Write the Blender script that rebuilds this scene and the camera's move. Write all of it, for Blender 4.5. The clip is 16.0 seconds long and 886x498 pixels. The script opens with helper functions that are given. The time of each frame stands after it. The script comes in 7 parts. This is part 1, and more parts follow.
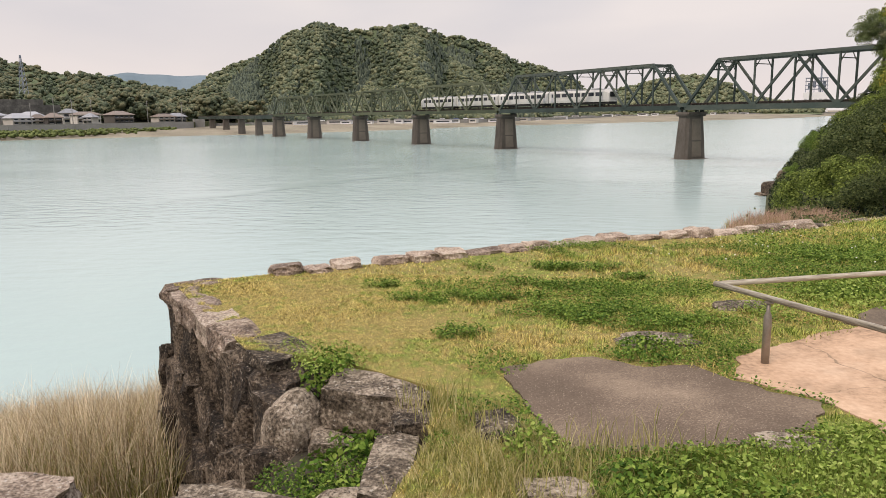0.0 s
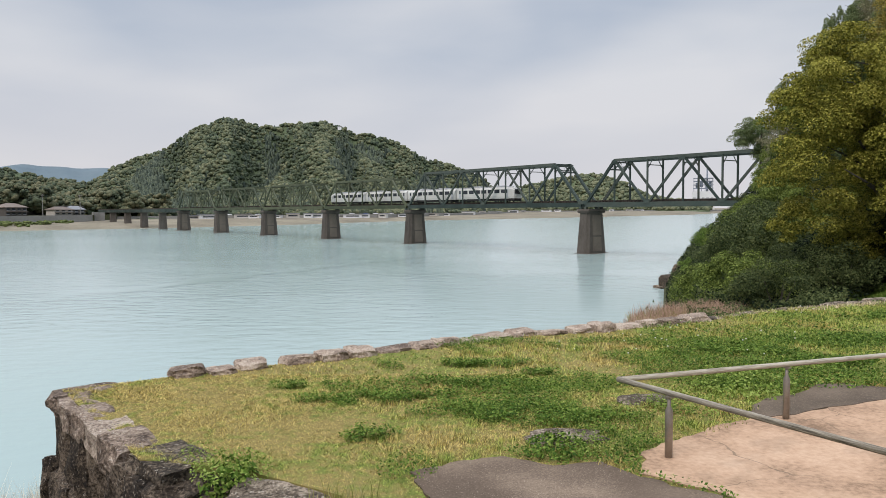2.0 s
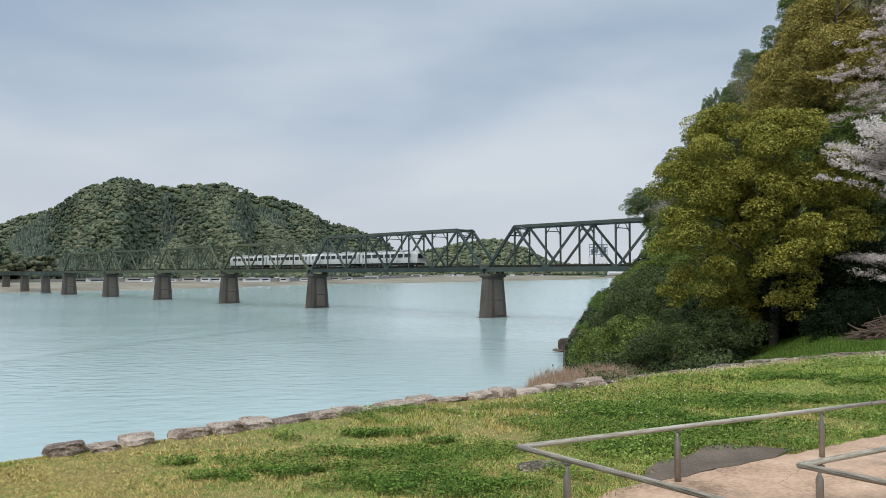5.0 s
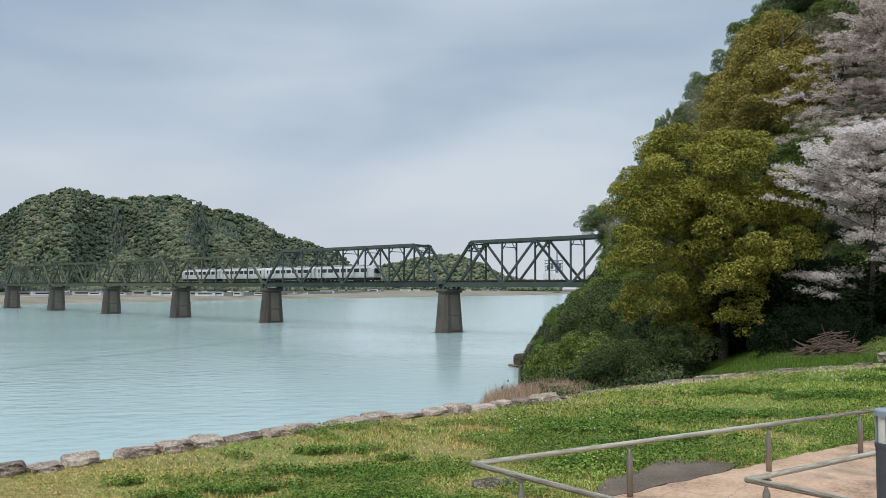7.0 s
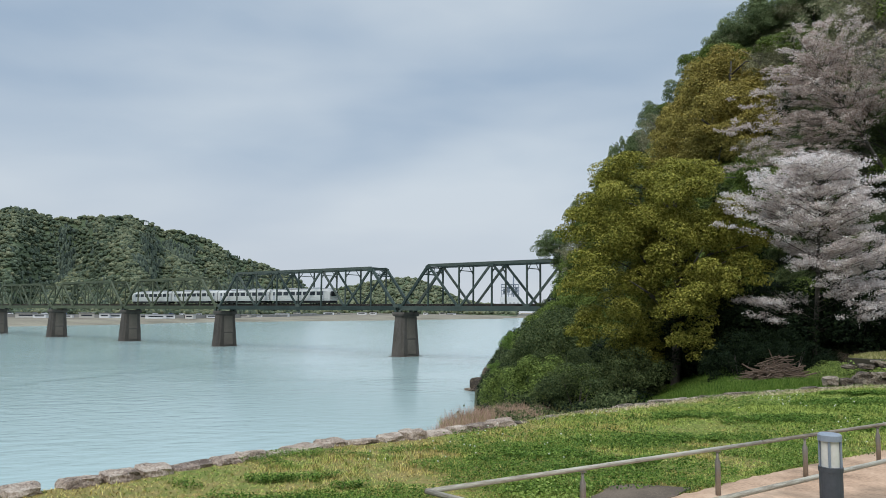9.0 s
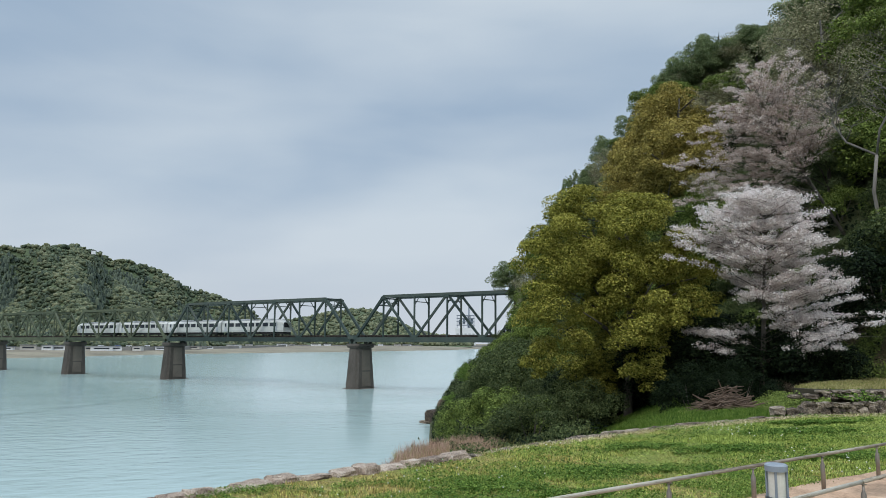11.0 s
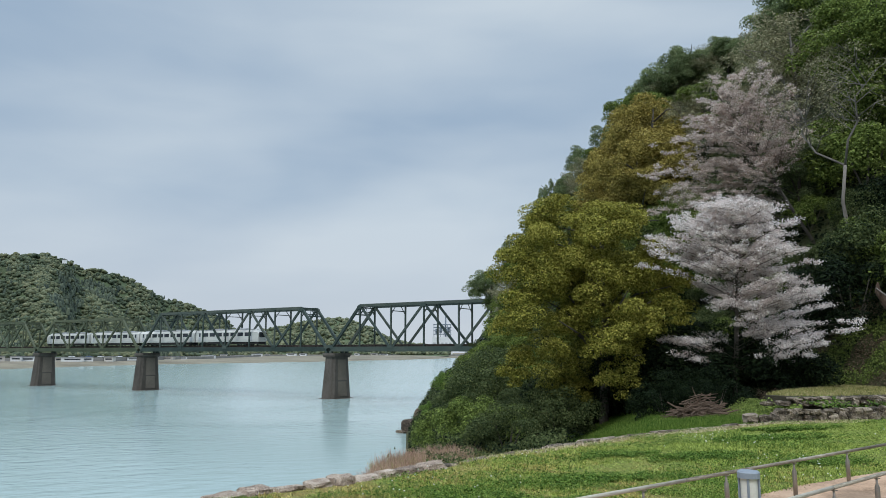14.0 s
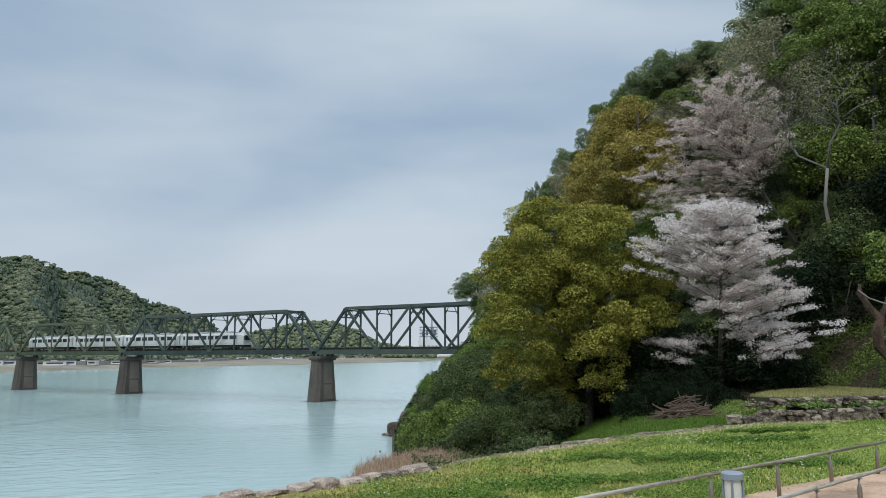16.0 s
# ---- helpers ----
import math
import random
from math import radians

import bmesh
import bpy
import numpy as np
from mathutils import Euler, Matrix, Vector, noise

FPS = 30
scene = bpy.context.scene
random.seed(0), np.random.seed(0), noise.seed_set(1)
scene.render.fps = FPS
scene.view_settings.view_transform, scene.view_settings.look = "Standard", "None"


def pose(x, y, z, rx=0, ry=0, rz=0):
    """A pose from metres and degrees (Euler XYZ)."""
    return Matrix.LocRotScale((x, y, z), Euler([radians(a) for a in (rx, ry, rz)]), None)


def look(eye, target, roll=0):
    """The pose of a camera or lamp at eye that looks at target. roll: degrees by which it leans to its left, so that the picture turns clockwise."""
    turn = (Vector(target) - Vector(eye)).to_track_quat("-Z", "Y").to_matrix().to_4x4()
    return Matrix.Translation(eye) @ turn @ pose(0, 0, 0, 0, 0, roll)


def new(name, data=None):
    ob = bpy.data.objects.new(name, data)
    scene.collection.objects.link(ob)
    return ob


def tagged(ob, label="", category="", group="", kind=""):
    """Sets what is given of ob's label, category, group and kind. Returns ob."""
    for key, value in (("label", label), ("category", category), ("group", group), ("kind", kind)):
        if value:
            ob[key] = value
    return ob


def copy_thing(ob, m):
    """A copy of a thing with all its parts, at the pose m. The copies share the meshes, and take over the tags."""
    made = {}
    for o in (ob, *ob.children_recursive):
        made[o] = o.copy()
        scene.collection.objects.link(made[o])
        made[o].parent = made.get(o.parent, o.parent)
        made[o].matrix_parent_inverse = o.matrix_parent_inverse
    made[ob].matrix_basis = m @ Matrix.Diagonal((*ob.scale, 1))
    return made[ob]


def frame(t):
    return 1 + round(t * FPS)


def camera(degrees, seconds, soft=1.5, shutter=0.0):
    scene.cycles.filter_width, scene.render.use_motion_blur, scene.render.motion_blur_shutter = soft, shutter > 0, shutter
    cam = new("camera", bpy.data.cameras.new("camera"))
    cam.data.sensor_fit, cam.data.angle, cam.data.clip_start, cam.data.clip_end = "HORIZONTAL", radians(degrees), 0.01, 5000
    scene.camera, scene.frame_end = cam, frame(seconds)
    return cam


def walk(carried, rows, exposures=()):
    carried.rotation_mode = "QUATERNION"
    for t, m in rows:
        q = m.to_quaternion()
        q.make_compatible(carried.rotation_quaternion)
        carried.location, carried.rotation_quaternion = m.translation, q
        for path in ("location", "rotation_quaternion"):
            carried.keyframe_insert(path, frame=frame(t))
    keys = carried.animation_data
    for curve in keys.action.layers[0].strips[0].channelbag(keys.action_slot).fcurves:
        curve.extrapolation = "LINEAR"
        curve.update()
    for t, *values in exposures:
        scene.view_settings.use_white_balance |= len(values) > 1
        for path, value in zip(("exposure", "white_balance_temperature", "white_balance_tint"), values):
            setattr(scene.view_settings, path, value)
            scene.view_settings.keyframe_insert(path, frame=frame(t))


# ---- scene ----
cam = camera(61.92, 16.0, soft=0.6)
# seconds, place, yaw, pitch, roll
PATH = [
    (0, 0.002, -0.003, 1.657, 7.82, -10.29, 0.73),
    (0.5, 0.004, -0.006, 1.665, 5.96, -8.48, 0.55),
    (1, 0.006, -0.011, 1.677, 4.03, -6.52, 0.36),
    (1.5, 0.010, -0.016, 1.689, 2.34, -4.64, 0.29),
    (2, 0.014, -0.021, 1.699, 0.87, -3.08, 0.33),
    (2.5, 0.018, -0.026, 1.707, -0.51, -1.81, 0.28),
    (3, 0.022, -0.030, 1.713, -1.89, -0.79, 0.26),
    (3.5, 0.026, -0.032, 1.718, -3.25, 0.05, 0.24),
    (4, 0.029, -0.034, 1.722, -4.48, 0.77, 0.18),
    (6.5, 0.037, -0.031, 1.734, -9.22, 2.82, -0.10),
    (7, 0.038, -0.033, 1.737, -9.98, 3.03, -0.22),
    (7.5, 0.039, -0.036, 1.741, -10.70, 3.27, -0.30),
    (8, 0.041, -0.042, 1.745, -11.47, 3.61, -0.32),
    (8.5, 0.042, -0.050, 1.751, -12.33, 4.17, -0.34),
    (9, 0.044, -0.057, 1.756, -13.32, 4.86, -0.42),
    (9.5, 0.045, -0.063, 1.760, -14.34, 5.62, -0.47),
    (10, 0.047, -0.067, 1.764, -15.26, 6.37, -0.43),
    (12.5, 0.055, -0.072, 1.769, -18.15, 7.70, -0.20),
    (13, 0.059, -0.069, 1.769, -18.36, 7.78, -0.18),
    (13.5, 0.064, -0.065, 1.768, -18.44, 7.89, -0.11),
    (14, 0.071, -0.059, 1.767, -18.55, 7.98, -0.05),
    (14.5, 0.078, -0.052, 1.766, -18.77, 8.04, 0.01),
    (15, 0.085, -0.044, 1.765, -19.05, 8.09, 0.07),
    (15.5, 0.092, -0.038, 1.763, -19.34, 8.16, 0.10),
    (16, 0.096, -0.034, 1.763, -19.61, 8.18, 0.11),
]
EXPO = [(0, 0.25, 7950, 22), (1, 0.2, 7550, 19), (2, 0.08, 7050, 16.5), (4, 0.02, 6650, 12), (7, 0.0, 6500, 10), (10, -0.02, 6400, 9), (16, -0.06, 6300, 8)]
walk(cam, [(t, pose(x, y, z, 90 + p, r, w)) for t, x, y, z, w, p, r in PATH], EXPO)

# ---- world and sun: a bright overcast spring day ----
world = bpy.data.worlds.new("overcast_sky")
scene.world = world
world.use_nodes = True
wt = world.node_tree
wt.nodes.clear()


def wn(kind, **props):
    node = wt.nodes.new(kind)
    for key, value in props.items():
        node.inputs[key].default_value = value
    return node


def wlink(a, b):
    wt.links.new(a, b)


w_out = wn("ShaderNodeOutputWorld")
w_bg = wn("ShaderNodeBackground", Strength=1.0)
w_co = wn("ShaderNodeTexCoord")
w_map = wn("ShaderNodeMapping")
w_map.inputs["Scale"].default_value = (1.0, 1.0, 3.4)
w_map.inputs["Rotation"].default_value = (0.04, -0.06, 0.5)
wlink(w_co.outputs["Generated"], w_map.inputs["Vector"])
w_n1 = wn("ShaderNodeTexNoise", Scale=1.9, Detail=3.0, Roughness=0.4, Distortion=0.3)
w_n2 = wn("ShaderNodeTexNoise", Scale=6.5, Detail=5.0, Roughness=0.5, Distortion=0.4)
wlink(w_map.outputs["Vector"], w_n1.inputs["Vector"])
wlink(w_map.outputs["Vector"], w_n2.inputs["Vector"])
w_mix = wn("ShaderNodeMix", Factor=0.13)
wlink(w_n1.outputs["Fac"], w_mix.inputs[2])
wlink(w_n2.outputs["Fac"], w_mix.inputs[3])
w_ramp = wn("ShaderNodeValToRGB")
w_ramp.color_ramp.elements[0].position, w_ramp.color_ramp.elements[0].color = 0.36, (0.38, 0.49, 0.63, 1)
w_ramp.color_ramp.elements[1].position, w_ramp.color_ramp.elements[1].color = 0.68, (0.655, 0.73, 0.80, 1)
wlink(w_mix.outputs[0], w_ramp.inputs["Fac"])
w_sep = wn("ShaderNodeSeparateXYZ")
wlink(w_co.outputs["Generated"], w_sep.inputs[0])
# paler towards the horizon
w_hor = wn("ShaderNodeMapRange")
w_hor.inputs["From Min"].default_value, w_hor.inputs["From Max"].default_value = 0.0, 0.2
w_hor.inputs["To Min"].default_value, w_hor.inputs["To Max"].default_value = 0.9, 0.0
wlink(w_sep.outputs["Z"], w_hor.inputs["Value"])
w_pale = wn("ShaderNodeMix")
w_pale.data_type = "RGBA"
w_pale.inputs[7].default_value = (0.66, 0.70, 0.76, 1)
wlink(w_hor.outputs[0], w_pale.inputs[0])
wlink(w_ramp.outputs["Color"], w_pale.inputs[6])
# an overcast sky is several times brighter overhead than at the horizon
w_zen = wn("ShaderNodeMapRange")
w_zen.interpolation_type = "SMOOTHSTEP"
w_zen.inputs["From Min"].default_value, w_zen.inputs["From Max"].default_value = 0.45, 0.95
w_zen.inputs["To Min"].default_value, w_zen.inputs["To Max"].default_value = 1.0, 3.6
wlink(w_sep.outputs["Z"], w_zen.inputs["Value"])
w_up = wn("ShaderNodeVectorMath")
w_up.operation = "SCALE"
wlink(w_pale.outputs[2], w_up.inputs[0])
wlink(w_zen.outputs[0], w_up.inputs["Scale"])
w_sky = wn("ShaderNodeTexSky")
w_sky.sky_type, w_sky.sun_disc = "NISHITA", False
w_sky.sun_elevation, w_sky.sun_rotation = radians(48), radians(215)
w_dim = wn("ShaderNodeVectorMath")
w_dim.operation = "SCALE"
w_dim.inputs["Scale"].default_value = 0.05
wlink(w_sky.outputs["Color"], w_dim.inputs[0])
w_veil = wn("ShaderNodeMix", Factor=0.88)
w_veil.data_type = "RGBA"
w_veil.inputs[0].default_value = 0.9
wlink(w_dim.outputs[0], w_veil.inputs[6])
wlink(w_up.outputs[0], w_veil.inputs[7])
wlink(w_veil.outputs[2], w_bg.inputs["Color"])
wlink(w_bg.outputs[0], w_out.inputs["Surface"])

sun_data = bpy.data.lights.new("sun", "SUN")
sun_data.energy, sun_data.angle, sun_data.color = 1.5, radians(25), (1.0, 0.95, 0.88)
sun = new("sun", sun_data)
sun.matrix_world = look((-40, -60, 80), (0, 0, 0))


# ---- materials ----
def mat(name, cols, scale=5.0, fine=40.0, rough=0.8, bump=0.3, metal=0.0, spec=0.3, world_co=False, island=0.0, rand=0.0,
        stretch=(1, 1, 1), dist=0.02, translucent=0.0, weight=0.6, spread=0.2):
    """A procedural material: two noises and a random share choose a colour on a ramp; the fine noise gives relief."""
    m = bpy.data.materials.new(name)
    m.use_nodes = True
    nt = m.node_tree
    b = nt.nodes["Principled BSDF"]
    geo = nt.nodes.new("ShaderNodeNewGeometry")
    if world_co:
        co = geo.outputs["Position"]
    else:
        co = nt.nodes.new("ShaderNodeTexCoord").outputs["Object"]
    mp = nt.nodes.new("ShaderNodeMapping")
    mp.inputs["Scale"].default_value = stretch
    nt.links.new(co, mp.inputs["Vector"])
    big = nt.nodes.new("ShaderNodeTexNoise")
    big.inputs["Scale"].default_value, big.inputs["Detail"].default_value = scale, 4
    small = nt.nodes.new("ShaderNodeTexNoise")
    small.inputs["Scale"].default_value, small.inputs["Detail"].default_value = fine, 5
    small.inputs["Roughness"].default_value = 0.65
    for n in (big, small):
        nt.links.new(mp.outputs[0], n.inputs["Vector"])
    mixer = nt.nodes.new("ShaderNodeMix")
    mixer.inputs[0].default_value = 1 - weight
    nt.links.new(big.outputs["Fac"], mixer.inputs[2])
    nt.links.new(small.outputs["Fac"], mixer.inputs[3])
    fac = mixer.outputs[0]
    for share, source in ((island, geo.outputs["Random Per Island"]), (rand, None)):
        if share:
            if source is None:
                source = nt.nodes.new("ShaderNodeObjectInfo").outputs["Random"]
            mm = nt.nodes.new("ShaderNodeMix")
            mm.inputs[0].default_value = share
            nt.links.new(fac, mm.inputs[2])
            nt.links.new(source, mm.inputs[3])
            fac = mm.outputs[0]
    ramp = nt.nodes.new("ShaderNodeValToRGB")
    ramp.color_ramp.elements[0].position, ramp.color_ramp.elements[1].position = 0.3, 0.7
    for _ in range(len(cols) - 2):
        ramp.color_ramp.elements.new(0.5)
    for k, c in enumerate(cols):
        e = ramp.color_ramp.elements[k]
        e.position = 0.5 - spread + 2 * spread * k / (len(cols) - 1)
        e.color = (*c, 1)
    nt.links.new(fac, ramp.inputs["Fac"])
    nt.links.new(ramp.outputs["Color"], b.inputs["Base Color"])
    b.inputs["Roughness"].default_value, b.inputs["Metallic"].default_value = rough, metal
    b.inputs["Specular IOR Level"].default_value = spec
    if bump:
        bp = nt.nodes.new("ShaderNodeBump")
        bp.inputs["Strength"].default_value, bp.inputs["Distance"].default_value = bump, dist
        nt.links.new(small.outputs["Fac"], bp.inputs["Height"])
        nt.links.new(bp.outputs[0], b.inputs["Normal"])
    if translucent:
        tr = nt.nodes.new("ShaderNodeBsdfTranslucent")
        nt.links.new(ramp.outputs["Color"], tr.inputs["Color"])
        ms = nt.nodes.new("ShaderNodeMixShader")
        ms.inputs[0].default_value = translucent
        nt.links.new(b.outputs[0], ms.inputs[1])
        nt.links.new(tr.outputs[0], ms.inputs[2])
        nt.links.new(ms.outputs[0], nt.nodes["Material Output"].inputs["Surface"])
    return m


def leafy(name, cols, **kw):
    return mat(name, cols, scale=kw.pop("scale", 0.35), fine=kw.pop("fine", 2.5), rough=0.75, bump=0, spec=0.08,
               island=kw.pop("island", 0.45), translucent=kw.pop("translucent", 0.25), **kw)


def stone_material(name, cols, lichen, rough=0.9):
    """Rough quarried stone: broad tone, sharp grain, streaks down the face and pale lichen spots."""
    m = mat(name, cols, 5.0, 42, rough, 0.9, rand=0.12, dist=0.012, world_co=True, weight=0.42, spread=0.10)
    nt = m.node_tree
    b = nt.nodes["Principled BSDF"]
    geo = nt.nodes.new("ShaderNodeNewGeometry")
    spots = nt.nodes.new("ShaderNodeTexNoise")
    spots.inputs["Scale"].default_value, spots.inputs["Detail"].default_value, spots.inputs["Roughness"].default_value = 30, 3, 0.6
    nt.links.new(geo.outputs["Position"], spots.inputs["Vector"])
    cut = nt.nodes.new("ShaderNodeMapRange")
    cut.inputs["From Min"].default_value, cut.inputs["From Max"].default_value = 0.62, 0.68
    cut.inputs["To Max"].default_value = 0.75
    nt.links.new(spots.outputs["Fac"], cut.inputs["Value"])
    crack = nt.nodes.new("ShaderNodeTexNoise")
    crack.inputs["Scale"].default_value, crack.inputs["Detail"].default_value, crack.inputs["Roughness"].default_value = 11, 10, 0.68
    nt.links.new(geo.outputs["Position"], crack.inputs["Vector"])
    mx = nt.nodes.new("ShaderNodeMix")
    mx.data_type = "RGBA"
    mx.inputs[7].default_value = (*lichen, 1)
    ramp = [k for k in nt.links if k.to_socket == b.inputs["Base Color"]][0].from_socket
    nt.links.new(cut.outputs[0], mx.inputs[0])
    nt.links.new(ramp, mx.inputs[6])
    # dark pits and specks between the crystals
    pits = nt.nodes.new("ShaderNodeTexNoise")
    pits.inputs["Scale"].default_value, pits.inputs["Detail"].default_value, pits.inputs["Roughness"].default_value = 58, 4, 0.7
    nt.links.new(geo.outputs["Position"], pits.inputs["Vector"])
    cut2 = nt.nodes.new("ShaderNodeMapRange")
    cut2.inputs["From Min"].default_value, cut2.inputs["From Max"].default_value = 0.44, 0.36
    cut2.inputs["To Max"].default_value = 0.85
    nt.links.new(pits.outputs["Fac"], cut2.inputs["Value"])
    mp = nt.nodes.new("ShaderNodeMix")
    mp.data_type = "RGBA"
    mp.inputs[7].default_value = (*[c * 0.5 for c in cols[0]], 1)
    nt.links.new(cut2.outputs[0], mp.inputs[0])
    nt.links.new(mx.outputs[2], mp.inputs[6])
    nt.links.new(mp.outputs[2], b.inputs["Base Color"])
    b2 = nt.nodes.new("ShaderNodeBump")
    b2.inputs["Strength"].default_value, b2.inputs["Distance"].default_value = 0.9, 0.06
    nt.links.new(crack.outputs["Fac"], b2.inputs["Height"])
    old = [k for k in nt.links if k.to_socket == b.inputs["Normal"]][0].from_node
    nt.links.new(b2.outputs[0], old.inputs["Normal"])
    return m


M_STONE = stone_material("weathered_stone", [(0.030, 0.022, 0.015), (0.165, 0.128, 0.092), (0.45, 0.37, 0.285)], (0.56, 0.51, 0.43))
M_STONE_TOP = stone_material("pinkish_edge_stone", [(0.129, 0.0903, 0.0688), (0.3612, 0.2709, 0.2064), (0.5676, 0.4644, 0.3698)], (0.64, 0.59, 0.51))
M_CAP_STONE = stone_material("brown_capping_stone", [(0.075, 0.052, 0.038), (0.26, 0.192, 0.145), (0.52, 0.425, 0.34)], (0.58, 0.53, 0.46))
M_DARK_STONE = stone_material("dark_brown_wall_stone", [(0.010, 0.0072, 0.005), (0.062, 0.045, 0.031), (0.24, 0.185, 0.135)], (0.38, 0.33, 0.27))
M_SOIL = mat("dark_soil", [(0.035, 0.03, 0.02), (0.07, 0.06, 0.04)], 3, 30, 0.95, 0.6)
M_CONC = mat("old_exposed_aggregate", [(0.065, 0.046, 0.032), (0.128, 0.092, 0.066), (0.26, 0.195, 0.14)], 1.3, 85, 0.95, 0.15, world_co=True, dist=0.004, weight=0.5, spread=0.14)
M_PINK = mat("faded_resin_paving", [(0.206, 0.1283, 0.0792), (0.4429, 0.285, 0.1845), (0.5562, 0.38, 0.261)], 1.5, 26, 0.85, 0.3, world_co=True, dist=0.005, weight=0.6, spread=0.14)
M_DAMP = mat("damp_dark_paving", [(0.05, 0.037, 0.026), (0.115, 0.085, 0.06), (0.20, 0.15, 0.11)], 1.6, 45, 0.92, 0.4, world_co=True, dist=0.005)
M_RAILWOOD = mat("weathered_wood_look_rail", [(0.06, 0.0486, 0.0368), (0.25, 0.216, 0.1667), (0.48, 0.4428, 0.3622)], 9, 110, 0.7, 0.8, dist=0.004, rand=0.1, stretch=(0.06, 1, 1), spread=0.13, weight=0.45)
M_STEEL = mat("dull_steel_post", [(0.20, 0.17, 0.145), (0.36, 0.32, 0.28)], 8, 70, 0.42, 0.15, metal=0.7, dist=0.002)
M_LAMPGREY = mat("dark_grey_painted_metal", [(0.05, 0.055, 0.06), (0.075, 0.08, 0.09)], 6, 60, 0.5, 0.1, dist=0.002)
M_LAMPCAP = mat("grey_lamp_cap", [(0.20, 0.23, 0.27), (0.27, 0.30, 0.34)], 6, 60, 0.45, 0.1, dist=0.002)
M_LENS = mat("milky_lamp_glass", [(0.55, 0.52, 0.46), (0.70, 0.68, 0.62)], 6, 40, 0.2, 0.0, spec=0.6)
M_BRIDGE = mat("weathered_green_steel", [(0.02, 0.032, 0.028), (0.042, 0.06, 0.052), (0.075, 0.085, 0.07)], 0.35, 3, 0.65, 0.2, rand=0.3)
M_BRIDGE_OLIVE = mat("sun_bleached_olive_steel", [(0.04, 0.052, 0.03), (0.105, 0.115, 0.068)], 0.35, 3, 0.65, 0.2, rand=0.3)
M_TRACK = mat("rusty_track_deck", [(0.03, 0.026, 0.022), (0.07, 0.055, 0.045)], 0.5, 4, 0.85, 0.3)
M_PIER = mat("dark_weathered_pier_masonry", [(0.035, 0.031, 0.027), (0.085, 0.073, 0.062), (0.13, 0.115, 0.10)], 0.35, 2.2, 0.9, 0.5, dist=0.1, rand=0.15, stretch=(1, 1, 0.5))
M_PIERPANEL = mat("brownish_pier_panel", [(0.11, 0.092, 0.076), (0.185, 0.158, 0.13)], 0.4, 2.5, 0.9, 0.3, dist=0.05)
M_TRAIN = mat("white_train_paint", [(0.4659, 0.4592, 0.4369), (0.5824, 0.5656, 0.5264)], 0.2, 5, 0.35, 0.0, spec=0.5)
M_TRAINROOF = mat("grey_train_roof", [(0.33, 0.34, 0.35), (0.45, 0.46, 0.47)], 0.4, 5, 0.6, 0.0)
M_BLACK = mat("black_gloss", [(0.008, 0.009, 0.01), (0.016, 0.017, 0.02)], 1, 8, 0.25, 0.0, spec=0.5)
M_UNDER = mat("dark_underframe", [(0.015, 0.015, 0.015), (0.04, 0.038, 0.035)], 1, 8, 0.8, 0.0)
M_BARK = mat("grey_brown_bark", [(0.05, 0.042, 0.034), (0.13, 0.115, 0.095)], 3, 18, 0.9, 0.8, stretch=(1, 1, 0.3), dist=0.04)
M_PALEBARK = mat("pale_bark", [(0.10, 0.09, 0.078), (0.27, 0.245, 0.215)], 2, 14, 0.9, 0.5, stretch=(1, 1, 0.3), dist=0.03)
M_DEAD = mat("dead_branch_wood", [(0.055, 0.036, 0.024), (0.20, 0.14, 0.10)], 3, 20, 0.9, 0.4, island=0.5)
M_LITTER = leafy("brown_leaf_litter", [(0.036, 0.024, 0.016), (0.104, 0.0736, 0.048), (0.192, 0.148, 0.1)], translucent=0.05)
M_ROOT = mat("rotten_reddish_wood", [(0.02, 0.013, 0.009), (0.075, 0.048, 0.033), (0.16, 0.11, 0.08)], 5, 26, 0.95, 1.0, dist=0.06, stretch=(1, 1, 0.4))
M_CAMPHOR = leafy("camphor_leaves", [(0.0611, 0.0686, 0.0122), (0.2284, 0.2237, 0.0367), (0.4362, 0.391, 0.0865)], translucent=0.2, island=0.4, fine=3.5)
M_DARKLEAF = leafy("dark_evergreen_leaves", [(0.056, 0.078, 0.038), (0.168, 0.213, 0.095), (0.325, 0.37, 0.179)], translucent=0.35, island=0.3)
# near-black: the shade under the trees is put into this leaf colour
M_SHADELEAF = leafy("shade_darkened_leaves", [(0.0031, 0.0068, 0.0031), (0.0093, 0.018, 0.0074), (0.0223, 0.0347, 0.0124)])
M_MIDLEAF = leafy("green_leaves", [(0.05, 0.075, 0.018), (0.135, 0.18, 0.04), (0.25, 0.31, 0.08)])
M_GOLDLEAF = leafy("golden_brown_spring_leaves", [(0.109, 0.095, 0.028), (0.299, 0.241, 0.06), (0.494, 0.397, 0.115)])
M_GREYLEAF = leafy("grey_green_budding_leaves", [(0.131, 0.128, 0.072), (0.275, 0.261, 0.145), (0.42, 0.384, 0.246)])
M_SHRUB = leafy("shrub_leaves", [(0.0229, 0.0365, 0.0136), (0.0663, 0.0892, 0.0323), (0.136, 0.1606, 0.0629)])
M_BRIGHT = leafy("fresh_green_shrub_leaves", [(0.055, 0.10, 0.018), (0.12, 0.195, 0.036), (0.20, 0.285, 0.065)])
M_BLOSSOM = leafy("pale_pink_blossom", [(0.50, 0.40, 0.36), (0.82, 0.74, 0.70), (0.92, 0.87, 0.84)], translucent=0.35)
